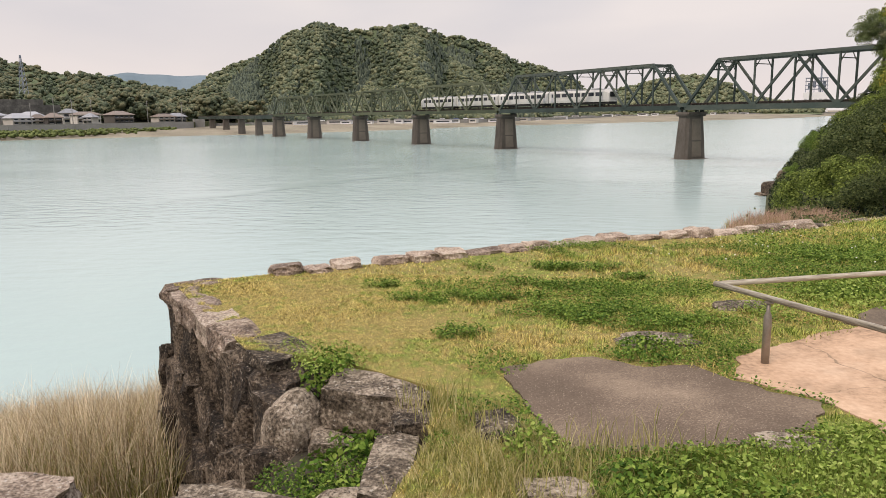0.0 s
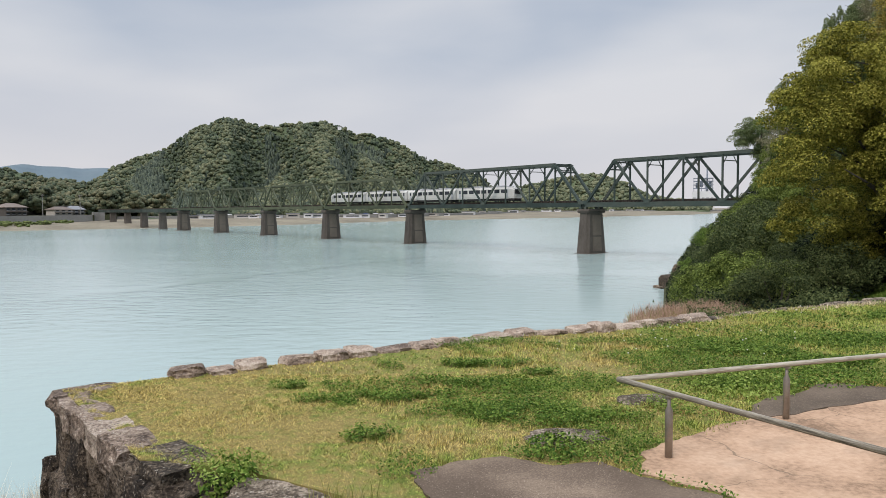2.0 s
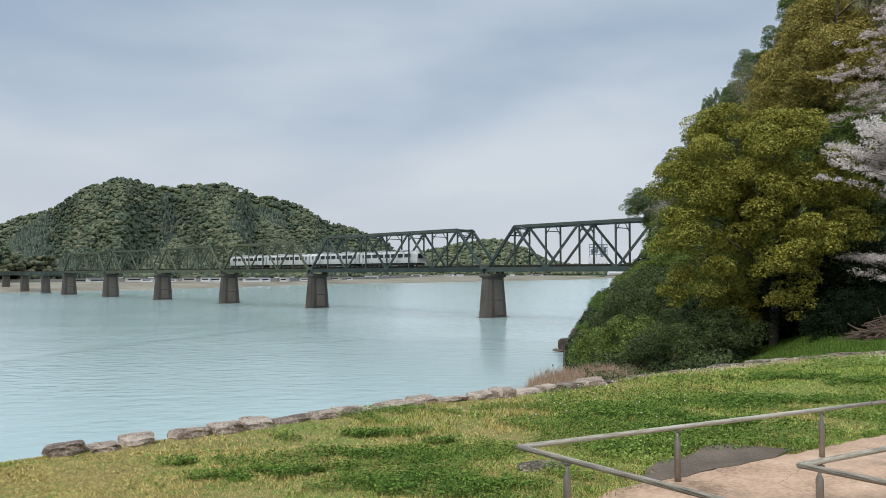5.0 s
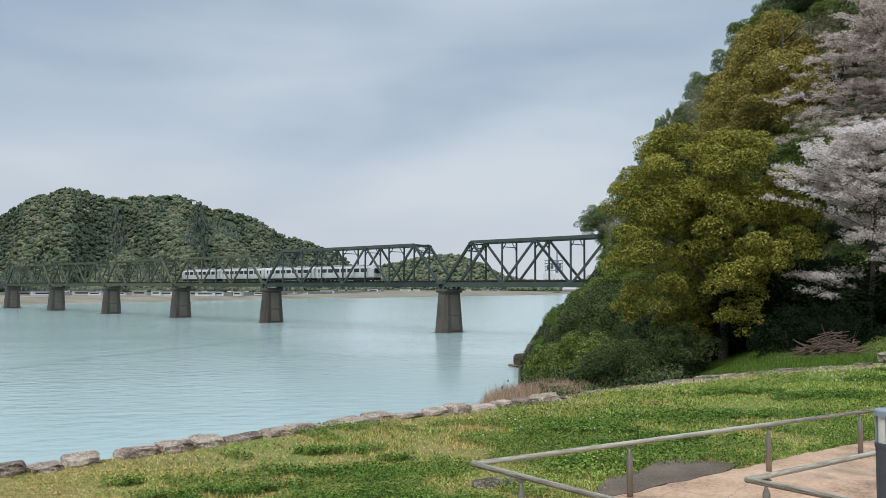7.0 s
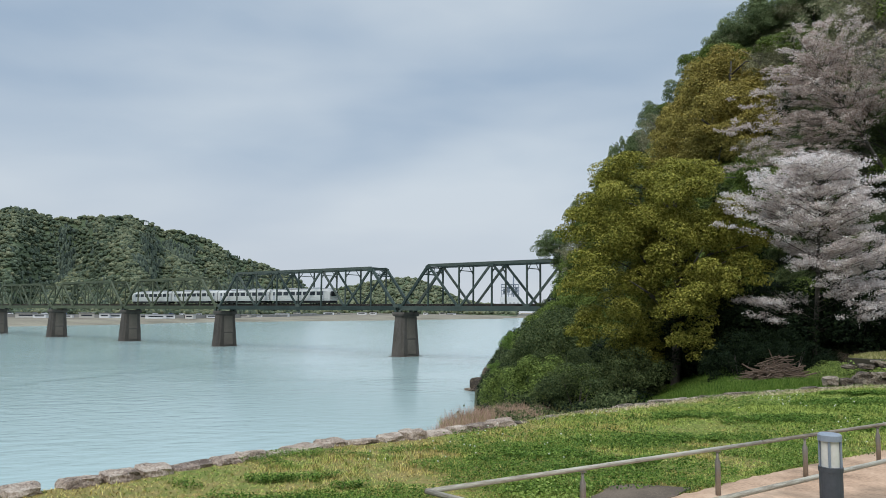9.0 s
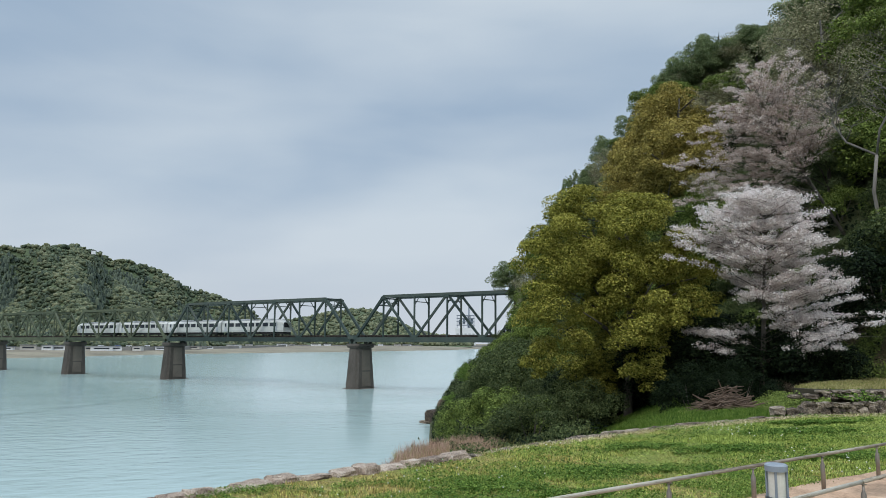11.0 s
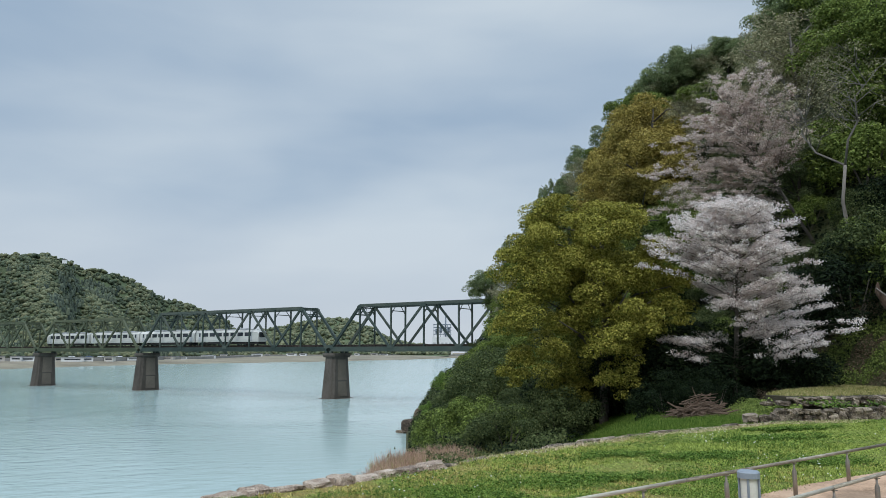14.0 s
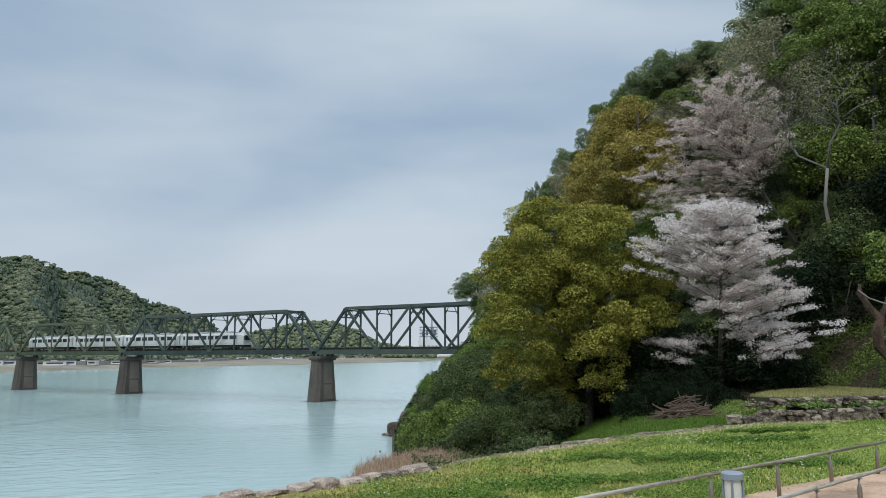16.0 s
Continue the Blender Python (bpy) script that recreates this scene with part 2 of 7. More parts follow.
M_BLOSSOM2 = leafy("fading_pink_blossom", [(0.34, 0.245, 0.20), (0.66, 0.54, 0.48), (0.82, 0.73, 0.67)], translucent=0.35)
M_REED = mat("dry_reed", [(0.26, 0.185, 0.105), (0.60, 0.47, 0.30), (0.82, 0.70, 0.51)], 0.6, 6, 0.8, 0, island=0.62, world_co=True, translucent=0.2)
M_PINKGRASS = mat("dry_pinkish_grass", [(0.2808, 0.1649, 0.114), (0.4968, 0.325, 0.2375), (0.648, 0.4559, 0.3515)], 0.6, 6, 0.8, 0, island=0.5, world_co=True, translucent=0.2)
M_REEDGREEN = mat("half_green_reed", [(0.15, 0.165, 0.04), (0.32, 0.30, 0.09), (0.50, 0.43, 0.22)], 0.5, 6, 0.8, 0, island=0.5, world_co=True, translucent=0.2)
M_WEED = mat("fresh_weed_leaves", [(0.07, 0.12, 0.02), (0.19, 0.275, 0.05), (0.36, 0.44, 0.125)], 2.4, 8, 0.7, 0, spec=0.08, island=0.4, world_co=True, translucent=0.25)
M_CLOVER = mat("clover_leaves", [(0.0357, 0.0825, 0.0138), (0.102, 0.1855, 0.0287), (0.221, 0.3009, 0.0638)], 1.5, 8, 0.7, 0, spec=0.08, island=0.5, world_co=True, translucent=0.2)
M_FLOWER = mat("white_clover_flowers", [(0.6, 0.6, 0.52), (0.8, 0.8, 0.74)], 3, 20, 0.7, 0)
M_HILLSOIL = mat("ivy_and_leaf_litter", [(0.018, 0.026, 0.010), (0.05, 0.06, 0.02), (0.10, 0.085, 0.04)], 0.5, 4, 0.95, 0.6, world_co=True, dist=0.3)
M_MTN = mat("far_forest_floor", [(0.0527, 0.0737, 0.0386), (0.1053, 0.1316, 0.0618)], 0.02, 0.2, 0.95, 0.4, world_co=True, dist=2)
M_MTNTREE = mat("far_tree_crowns", [(0.0448, 0.0608, 0.0356), (0.0897, 0.1083, 0.0599), (0.141, 0.152, 0.0828), (0.2051, 0.2074, 0.1213)], 0.085, 0.6, 0.9, 0.9, world_co=True, dist=1.2, island=0.2, weight=0.62, spread=0.15)
# darker crown colour that paints the shade of the ravines
M_MTNSHADE = mat("ravine_shade_crowns", [(0.0292, 0.0455, 0.0286), (0.0683, 0.091, 0.0537), (0.1137, 0.1382, 0.0805)], 0.085, 0.6, 0.9, 0.9, world_co=True, dist=1.0, island=0.2)
M_MTNDARK = mat("far_conifers", [(0.033, 0.0481, 0.0363), (0.066, 0.0852, 0.0605), (0.1031, 0.1237, 0.0833)], 0.03, 0.5, 0.9, 0.6, world_co=True, dist=1.0, island=0.5)
M_LEFTTREE = mat("far_bank_tree_crowns", [(0.0321, 0.0459, 0.0286), (0.0688, 0.0878, 0.0483), (0.1193, 0.1197, 0.0658), (0.1652, 0.1546, 0.0878)], 0.06, 0.7, 0.9, 0.9, world_co=True, dist=1.0, island=0.22, spread=0.16)
# pale blue in place of forest green: distance haze put into the colour
M_BLUEHILL = mat("haze_coloured_forest", [(0.10, 0.145, 0.17), (0.14, 0.185, 0.21)], 0.004, 0.03, 1.0, 0.3, world_co=True, dist=6)
M_SAND = mat("gravel_bar", [(0.10, 0.085, 0.058), (0.205, 0.178, 0.128), (0.30, 0.265, 0.20)], 0.03, 0.4, 0.95, 0.4, world_co=True, dist=0.3)
M_BANKCONC = mat("grey_embankment_concrete", [(0.20, 0.195, 0.18), (0.32, 0.31, 0.29)], 0.06, 0.7, 0.9, 0.2, world_co=True)
M_HOUSEWALL = mat("pale_house_wall", [(0.42, 0.39, 0.35), (0.62, 0.60, 0.56)], 0.2, 3, 0.85, 0.1, rand=0.5)
M_ROOFTILE = mat("grey_roof_tiles", [(0.16, 0.165, 0.175), (0.30, 0.305, 0.32)], 0.3, 3, 0.6, 0.3, rand=0.55)
M_WHITE = mat("white_building", [(0.66, 0.67, 0.68), (0.78, 0.78, 0.78)], 0.05, 1, 0.8, 0.0)
M_WINDOW = mat("dark_window_glass", [(0.02, 0.024, 0.03), (0.05, 0.055, 0.065)], 0.3, 3, 0.25, 0.0, spec=0.25)
# grey steel tinted blue, the haze of distance put into its colour
M_LATTICE = mat("haze_tinted_grey_steel", [(0.17, 0.20, 0.25), (0.26, 0.30, 0.35)], 0.3, 2, 0.7, 0.0)


def water_material():
    m = mat("milky_teal_river", [(0.315, 0.41, 0.392), (0.34, 0.435, 0.416)], 0.01, 0.05, 0.15, 0.0, spec=0.5, world_co=True)
    nt = m.node_tree
    b = nt.nodes["Principled BSDF"]
    b.inputs["IOR"].default_value = 1.33
    geo = nt.nodes.new("ShaderNodeNewGeometry")
    mp = nt.nodes.new("ShaderNodeMapping")
    mp.inputs["Rotation"].default_value = (0, 0, radians(-12))
    mp.inputs["Scale"].default_value = (0.5, 1.0, 1.0)
    nt.links.new(geo.outputs["Position"], mp.inputs["Vector"])
    n1 = nt.nodes.new("ShaderNodeTexNoise")
    n1.inputs["Scale"].default_value, n1.inputs["Detail"].default_value = 0.8, 6
    n2 = nt.nodes.new("ShaderNodeTexNoise")
    n2.inputs["Scale"].default_value, n2.inputs["Detail"].default_value = 0.028, 3
    n2.inputs["Distortion"].default_value = 0.6
    for n in (n1, n2):
        nt.links.new(mp.outputs[0], n.inputs["Vector"])
    # calm and ruffled stretches
    mr = nt.nodes.new("ShaderNodeMapRange")
    mr.inputs["From Min"].default_value, mr.inputs["From Max"].default_value = 0.42, 0.62
    mr.inputs["To Min"].default_value, mr.inputs["To Max"].default_value = 0.5, 1.6
    nt.links.new(n2.outputs["Fac"], mr.inputs["Value"])
    mu = nt.nodes.new("ShaderNodeMath")
    mu.operation = "MULTIPLY"
    nt.links.new(n1.outputs["Fac"], mu.inputs[0])
    nt.links.new(mr.outputs[0], mu.inputs[1])
    bp = nt.nodes.new("ShaderNodeBump")
    bp.inputs["Strength"].default_value, bp.inputs["Distance"].default_value = 1.0, 0.072
    # a long slick line trailing from the second pier
    sx = nt.nodes.new("ShaderNodeSeparateXYZ")
    nt.links.new(geo.outputs["Position"], sx.inputs[0])
    wob = nt.nodes.new("ShaderNodeTexNoise")
    wob.inputs["Scale"].default_value = 0.09
    nt.links.new(geo.outputs["Position"], wob.inputs["Vector"])
    line = nt.nodes.new("ShaderNodeVectorMath")
    line.operation = "DOT_PRODUCT"
    line.inputs[1].default_value = (-0.869, 0.495, 0)
    nt.links.new(geo.outputs["Position"], line.inputs[0])
    off = nt.nodes.new("ShaderNodeMath")
    off.operation = "MULTIPLY_ADD"
    off.inputs[1].default_value = 10.0
    nt.links.new(wob.outputs["Fac"], off.inputs[0])
    nt.links.new(line.outputs["Value"], off.inputs[2])
    band = nt.nodes.new("ShaderNodeMapRange")
    band.interpolation_type = "SMOOTHSTEP"
    dist = nt.nodes.new("ShaderNodeMath")
    dist.operation = "SUBTRACT"
    dist.inputs[1].default_value = 82.8
    nt.links.new(off.outputs[0], dist.inputs[0])
    ab = nt.nodes.new("ShaderNodeMath")
    ab.operation = "ABSOLUTE"
    nt.links.new(dist.outputs[0], ab.inputs[0])
    band.inputs["From Min"].default_value, band.inputs["From Max"].default_value = 0.5, 3.5
    band.inputs["To Min"].default_value, band.inputs["To Max"].default_value = -0.85, 0.0
    nt.links.new(ab.outputs[0], band.inputs["Value"])
    ends = nt.nodes.new("ShaderNodeMapRange")
    ends.inputs["From Min"].default_value, ends.inputs["From Max"].default_value = 70, 90
    nt.links.new(sx.outputs["Y"], ends.inputs["Value"])
    ends2 = nt.nodes.new("ShaderNodeMapRange")
    ends2.inputs["From Min"].default_value, ends2.inputs["From Max"].default_value = 165, 145
    nt.links.new(sx.outputs["Y"], ends2.inputs["Value"])
    k1 = nt.nodes.new("ShaderNodeMath")
    k1.operation = "MULTIPLY"
    nt.links.new(ends.outputs[0], k1.inputs[0])
    nt.links.new(ends2.outputs[0], k1.inputs[1])
    k2 = nt.nodes.new("ShaderNodeMath")
    k2.operation = "MULTIPLY_ADD"
    k2.inputs[2].default_value = 1.0
    nt.links.new(k1.outputs[0], k2.inputs[0])
    nt.links.new(band.outputs[0], k2.inputs[1])
    k3 = nt.nodes.new("ShaderNodeMath")
    k3.operation = "MULTIPLY"
    nt.links.new(mu.outputs[0], k3.inputs[0])
    nt.links.new(k2.outputs[0], k3.inputs[1])
    nt.links.new(k3.outputs[0], bp.inputs["Height"])
    nt.links.new(bp.outputs[0], b.inputs["Normal"])
    return m


M_WATER = water_material()


def lawn_material(name, lift=1.0):
    """Turf: dry straw on the river side, greener inland, with green patches, by place."""
    m = mat(name, [(0.1, 0.1, 0.03), (0.2, 0.2, 0.05)], 1.2, 13, 0.9, 0.5, spec=0.08, world_co=True, island=0.5, dist=0.01, weight=0.3)
    nt = m.node_tree
    b = nt.nodes["Principled BSDF"]
    geo = nt.nodes.new("ShaderNodeNewGeometry")
    sep = nt.nodes.new("ShaderNodeSeparateXYZ")
    nt.links.new(geo.outputs["Position"], sep.inputs[0])
    # how far inland: the bank runs along (0.85, 0.52)
    ma = nt.nodes.new("ShaderNodeMath")
    ma.operation = "MULTIPLY_ADD"
    ma.inputs[1].default_value, ma.inputs[2].default_value = 0.085, 0.33
    nt.links.new(sep.outputs["X"], ma.inputs[0])
    n = nt.nodes.new("ShaderNodeTexNoise")
    n.inputs["Scale"].default_value, n.inputs["Detail"].default_value, n.inputs["Roughness"].default_value = 0.8, 7, 0.68
    nt.links.new(geo.outputs["Position"], n.inputs["Vector"])
    ad = nt.nodes.new("ShaderNodeMath")
    ad.operation = "MULTIPLY_ADD"
    ad.inputs[1].default_value = 4.4
    ad.inputs[2].default_value = -2.15
    nt.links.new(n.outputs["Fac"], ad.inputs[0])
    su = nt.nodes.new("ShaderNodeMath")
    su.operation = "ADD"
    nt.links.new(ma.outputs[0], su.inputs[0])
    nt.links.new(ad.outputs[0], su.inputs[1])
    each = nt.nodes.new("ShaderNodeTexNoise")
    each.inputs["Scale"].default_value, each.inputs["Detail"].default_value = 11, 4
    nt.links.new(geo.outputs["Position"], each.inputs["Vector"])
    spread = nt.nodes.new("ShaderNodeMath")
    spread.operation = "MULTIPLY_ADD"
    spread.inputs[1].default_value, spread.inputs[2].default_value = 3.4, -1.7
    nt.links.new(each.outputs["Fac"], spread.inputs[0])
    su2 = nt.nodes.new("ShaderNodeMath")
    su2.operation = "ADD"
    su2.use_clamp = True
    nt.links.new(su.outputs[0], su2.inputs[0])
    nt.links.new(spread.outputs[0], su2.inputs[1])
    su = su2
    rampd = nt.nodes.new("ShaderNodeValToRGB")
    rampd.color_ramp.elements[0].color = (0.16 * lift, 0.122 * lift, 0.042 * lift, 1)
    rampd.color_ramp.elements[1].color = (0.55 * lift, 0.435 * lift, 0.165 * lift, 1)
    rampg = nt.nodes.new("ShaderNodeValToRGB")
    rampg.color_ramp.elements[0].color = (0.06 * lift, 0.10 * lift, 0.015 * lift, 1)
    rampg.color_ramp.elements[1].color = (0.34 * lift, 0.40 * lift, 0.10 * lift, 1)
    old = [k for k in nt.links if k.to_socket == b.inputs["Base Color"]][0]
    fac = [k for k in nt.links if k.to_node == old.from_node][0].from_socket
    for r in (rampd, rampg):
        r.color_ramp.elements[0].position, r.color_ramp.elements[1].position = 0.36, 0.62
        nt.links.new(fac, r.inputs["Fac"])
    mx = nt.nodes.new("ShaderNodeMix")
    mx.data_type = "RGBA"
    nt.links.new(su.outputs[0], mx.inputs[0])
    nt.links.new(rampd.outputs["Color"], mx.inputs[6])
    nt.links.new(rampg.outputs["Color"], mx.inputs[7])
    nt.links.new(mx.outputs[2], b.inputs["Base Color"])
    return m


def cracked(m, scale, width, share):
    """Dark hairline cracks that wander over part of a paving."""
    nt = m.node_tree
    b = nt.nodes["Principled BSDF"]
    geo = nt.nodes.new("ShaderNodeNewGeometry")
    wob = nt.nodes.new("ShaderNodeTexNoise")
    wob.inputs["Scale"].default_value, wob.inputs["Detail"].default_value = 2.2, 5
    nt.links.new(geo.outputs["Position"], wob.inputs["Vector"])
    off = nt.nodes.new("ShaderNodeVectorMath")
    off.operation = "MULTIPLY_ADD"
    off.inputs[1].default_value = (0.35, 0.35, 0)
    nt.links.new(wob.outputs["Color"], off.inputs[0])
    nt.links.new(geo.outputs["Position"], off.inputs[2])
    vor = nt.nodes.new("ShaderNodeTexVoronoi")
    vor.feature = "DISTANCE_TO_EDGE"
    vor.inputs["Scale"].default_value = scale
    nt.links.new(off.outputs[0], vor.inputs["Vector"])
    line = nt.nodes.new("ShaderNodeMapRange")
    line.inputs["From Min"].default_value, line.inputs["From Max"].default_value = width * 0.4, width
    line.inputs["To Min"].default_value, line.inputs["To Max"].default_value = 0.6, 0.0
    nt.links.new(vor.outputs["Distance"], line.inputs["Value"])
    where = nt.nodes.new("ShaderNodeTexNoise")
    where.inputs["Scale"].default_value, where.inputs["Detail"].default_value = 0.8, 3
    nt.links.new(geo.outputs["Position"], where.inputs["Vector"])
    mask = nt.nodes.new("ShaderNodeMapRange")
    mask.inputs["From Min"].default_value, mask.inputs["From Max"].default_value = share, share + 0.08
    nt.links.new(where.outputs["Fac"], mask.inputs["Value"])
    mul = nt.nodes.new("ShaderNodeMath")
    mul.operation = "MULTIPLY"
    nt.links.new(line.outputs[0], mul.inputs[0])
    nt.links.new(mask.outputs[0], mul.inputs[1])
    # grimy stains with an outline of their own
    stain = nt.nodes.new("ShaderNodeTexNoise")
    stain.inputs["Scale"].default_value, stain.inputs["Detail"].default_value, stain.inputs["Distortion"].default_value = 0.9, 9, 0.3
    nt.links.new(geo.outputs["Position"], stain.inputs["Vector"])
    spots = nt.nodes.new("ShaderNodeMapRange")
    spots.inputs["From Min"].default_value, spots.inputs["From Max"].default_value = 0.56, 0.66
    spots.inputs["To Max"].default_value = 0.5
    nt.links.new(stain.outputs["Fac"], spots.inputs["Value"])
    both = nt.nodes.new("ShaderNodeMath")
    both.operation = "MAXIMUM"
    nt.links.new(mul.outputs[0], both.inputs[0])
    nt.links.new(spots.outputs[0], both.inputs[1])
    mx = nt.nodes.new("ShaderNodeMix")
    mx.data_type = "RGBA"
    old = [k for k in nt.links if k.to_socket == b.inputs["Base Color"]][0]
    nt.links.new(old.from_socket, mx.inputs[6])
    mx.inputs[7].default_value = (0.10, 0.075, 0.05, 1)
    nt.links.new(both.outputs[0], mx.inputs[0])
    nt.links.new(mx.outputs[2], b.inputs["Base Color"])


cracked(M_PINK, 0.6, 0.0032, 0.5)
cracked(M_CONC, 0.8, 0.003, 0.55)
def specked(m, scale, pale):
    """Pale pebbles showing in worn concrete."""
    nt = m.node_tree
    b = nt.nodes["Principled BSDF"]
    geo = nt.nodes.new("ShaderNodeNewGeometry")
    vor = nt.nodes.new("ShaderNodeTexVoronoi")
    vor.inputs["Scale"].default_value = scale
    nt.links.new(geo.outputs["Position"], vor.inputs["Vector"])
    near = nt.nodes.new("ShaderNodeMapRange")
    near.inputs["From Min"].default_value, near.inputs["From Max"].default_value = 0.30, 0.22
    nt.links.new(vor.outputs["Distance"], near.inputs["Value"])
    sepc = nt.nodes.new("ShaderNodeSeparateColor")
    nt.links.new(vor.outputs["Color"], sepc.inputs[0])
    some = nt.nodes.new("ShaderNodeMapRange")
    some.inputs["From Min"].default_value, some.inputs["From Max"].default_value = 0.5, 1.0
    nt.links.new(sepc.outputs[0], some.inputs["Value"])
    mul = nt.nodes.new("ShaderNodeMath")
    mul.operation = "MULTIPLY"
    nt.links.new(near.outputs[0], mul.inputs[0])
    nt.links.new(some.outputs[0], mul.inputs[1])
    mx = nt.nodes.new("ShaderNodeMix")
    mx.data_type = "RGBA"
    mx.inputs[7].default_value = (*pale, 1)
    old = [k for k in nt.links if k.to_socket == b.inputs["Base Color"]][0].from_socket
    nt.links.new(mul.outputs[0], mx.inputs[0])
    nt.links.new(old, mx.inputs[6])
    nt.links.new(mx.outputs[2], b.inputs["Base Color"])


specked(M_CONC, 95, (0.42, 0.34, 0.26))
specked(M_DAMP, 80, (0.3, 0.24, 0.18))
# turf is the blade colour darkened, painting the shade in gaps between blades
M_LAWN = lawn_material("gap_darkened_turf", 0.42)
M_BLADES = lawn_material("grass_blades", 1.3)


# ---- building helpers ----
def part(name, bm, material, parent, label="", smooth=False):
    me = bpy.data.meshes.new(name)
    bm.normal_update()
    bm.to_mesh(me)
    bm.free()
    me.materials.append(material)
    if smooth:
        me.polygons.foreach_set("use_smooth", [True] * len(me.polygons))
    ob = new(name, me)
    ob.parent = parent
    if label:
        tagged(ob, label)
    return ob


def piece(name, me, m, parent):
    """One of many alike pieces, on shared mesh data."""
    ob = new(name, me)
    ob.parent = parent
    ob.matrix_basis = m
    return ob


def thing(name, label, category, group="", m=None, kind=""):
    ob = new(name)
    ob.empty_display_size = 0.2
    if m is not None:
        ob.matrix_basis = m
    return tagged(ob, label, category, group, kind)


def array_mesh(name, verts, faces, material, smooth=False):
    """A mesh from numpy arrays; faces all with the same number of corners."""
    me = bpy.data.meshes.new(name)
    verts, faces = np.asarray(verts, dtype=np.float32), np.asarray(faces, dtype=np.int32)
    k = faces.shape[1]
    me.vertices.add(len(verts))
    me.vertices.foreach_set("co", verts.ravel())
    me.loops.add(faces.size)
    me.loops.foreach_set("vertex_index", faces.ravel())
    me.polygons.add(len(faces))
    me.polygons.foreach_set("loop_start", np.arange(0, faces.size, k, dtype=np.int32))
    me.polygons.foreach_set("loop_total", np.full(len(faces), k, dtype=np.int32))
    if smooth:
        me.polygons.foreach_set("use_smooth", np.ones(len(faces), dtype=bool))
    me.update(calc_edges=True)
    me.materials.append(material)
    return me


def box(bm, c, s, m=None, bevel=0.0):
    r = bmesh.ops.create_cube(bm, size=1)
    vs = r["verts"]
    bmesh.ops.scale(bm, vec=s, verts=vs)
    bmesh.ops.translate(bm, vec=c, verts=vs)
    if m is not None:
        bmesh.ops.transform(bm, matrix=m, verts=vs)
    if bevel:
        es = list({e for v in vs for e in v.link_edges})
        bmesh.ops.bevel(bm, geom=es, offset=bevel, segments=1, affect="EDGES")
    return bm


def boxed(c, s, bevel=0.0, m=None):
    return box(bmesh.new(), c, s, m, bevel)


def beam(bm, a, b, w, h):
    """A straight bar of section w by h from a to b, h upright."""
    a, b = Vector(a), Vector(b)
    y = (b - a)
    ln = y.length
    y.normalize()
    up = Vector((0, 0, 1)) if abs(y.z) < 0.95 else Vector((1, 0, 0))
    x = y.cross(up).normalized()
    z = x.cross(y)
    m = Matrix((x, y, z)).transposed().to_4x4()
    m.translation = (a + b) / 2
    return box(bm, (0, 0, 0), (w, ln, h), m)


def barred(a, b, w, h):
    return beam(bmesh.new(), a, b, w, h)


def tube(bm, points, radii, seg=8):
    """A tapering round limb through the points."""
    rings = []
    for k, q in enumerate(points):
        q = Vector(q)
        t = Vector(points[min(k + 1, len(points) - 1)]) - Vector(points[max(k - 1, 0)])
        t.normalize()
        x = t.cross(Vector((0.3, 0.9, 0.1))).normalized()
        y = t.cross(x)
        rings.append([bm.verts.new(q + (x * math.cos(a) + y * math.sin(a)) * radii[k]) for a in (2 * math.pi * i / seg for i in range(seg))])
    for r0, r1 in zip(rings, rings[1:]):
        for i in range(seg):
            bm.faces.new((r0[i], r0[(i + 1) % seg], r1[(i + 1) % seg], r1[i]))
    bm.faces.new(rings[-1])
    bm.faces.new(rings[0][::-1])
    return bm


def polar(bearing, distance):
    return distance * math.sin(radians(bearing)), distance * math.cos(radians(bearing))


ICO = bmesh.new()
bmesh.ops.create_icosphere(ICO, subdivisions=1, radius=1)
ICO_V = np.array([v.co[:] for v in ICO.verts])
ICO_F = np.array([[v.index for v in f.verts] for f in ICO.faces])
ICO.free()


def blobs(centres, radii, rng, lump=0.25, flat=0.85):
    """Many lumpy balls joined: vertices and triangles."""
    bv, bf = ICO_V, ICO_F
    n, k = len(centres), len(bv)
    jit = 1 + lump * rng.uniform(-1, 1, (n, k, 1))
    turn = rng.uniform(0, 2 * np.pi, n)
    c, s = np.cos(turn)[:, None], np.sin(turn)[:, None]
    v = np.empty((n, k, 3))
    v[..., 0] = bv[None, :, 0] * c - bv[None, :, 1] * s
    v[..., 1] = bv[None, :, 0] * s + bv[None, :, 1] * c
    v[..., 2] = bv[None, :, 2] * flat
    v = v * jit * np.asarray(radii).reshape(n, 1, 1) + np.asarray(centres)[:, None, :]
    f = bf[None] + (np.arange(n) * k)[:, None, None]
    return v.reshape(-1, 3), f.reshape(-1, 3)


def leaves(pos, out, size, rng, up=0.5):
    """Leaf cards: one pointed quad a leaf, facing outwards and up."""
    n = len(pos)
    nrm = out + rng.normal(0, 0.55, (n, 3)) + np.array([0, 0, up])
    nrm /= np.linalg.norm(nrm, axis=1, keepdims=True)
    a = np.cross(nrm, rng.normal(0, 1, (n, 3)))
    a /= np.linalg.norm(a, axis=1, keepdims=True)
    b = np.cross(nrm, a)
    s = (size * rng.uniform(0.6, 1.35, n))[:, None]
    v = np.stack([pos - a * s * 0.5, pos + b * s * 0.3 + nrm * s * 0.06, pos + a * s * 0.55, pos - b * s * 0.3 + nrm * s * 0.06], axis=1)
    return v.reshape(-1, 3), np.arange(4 * n).reshape(n, 4)


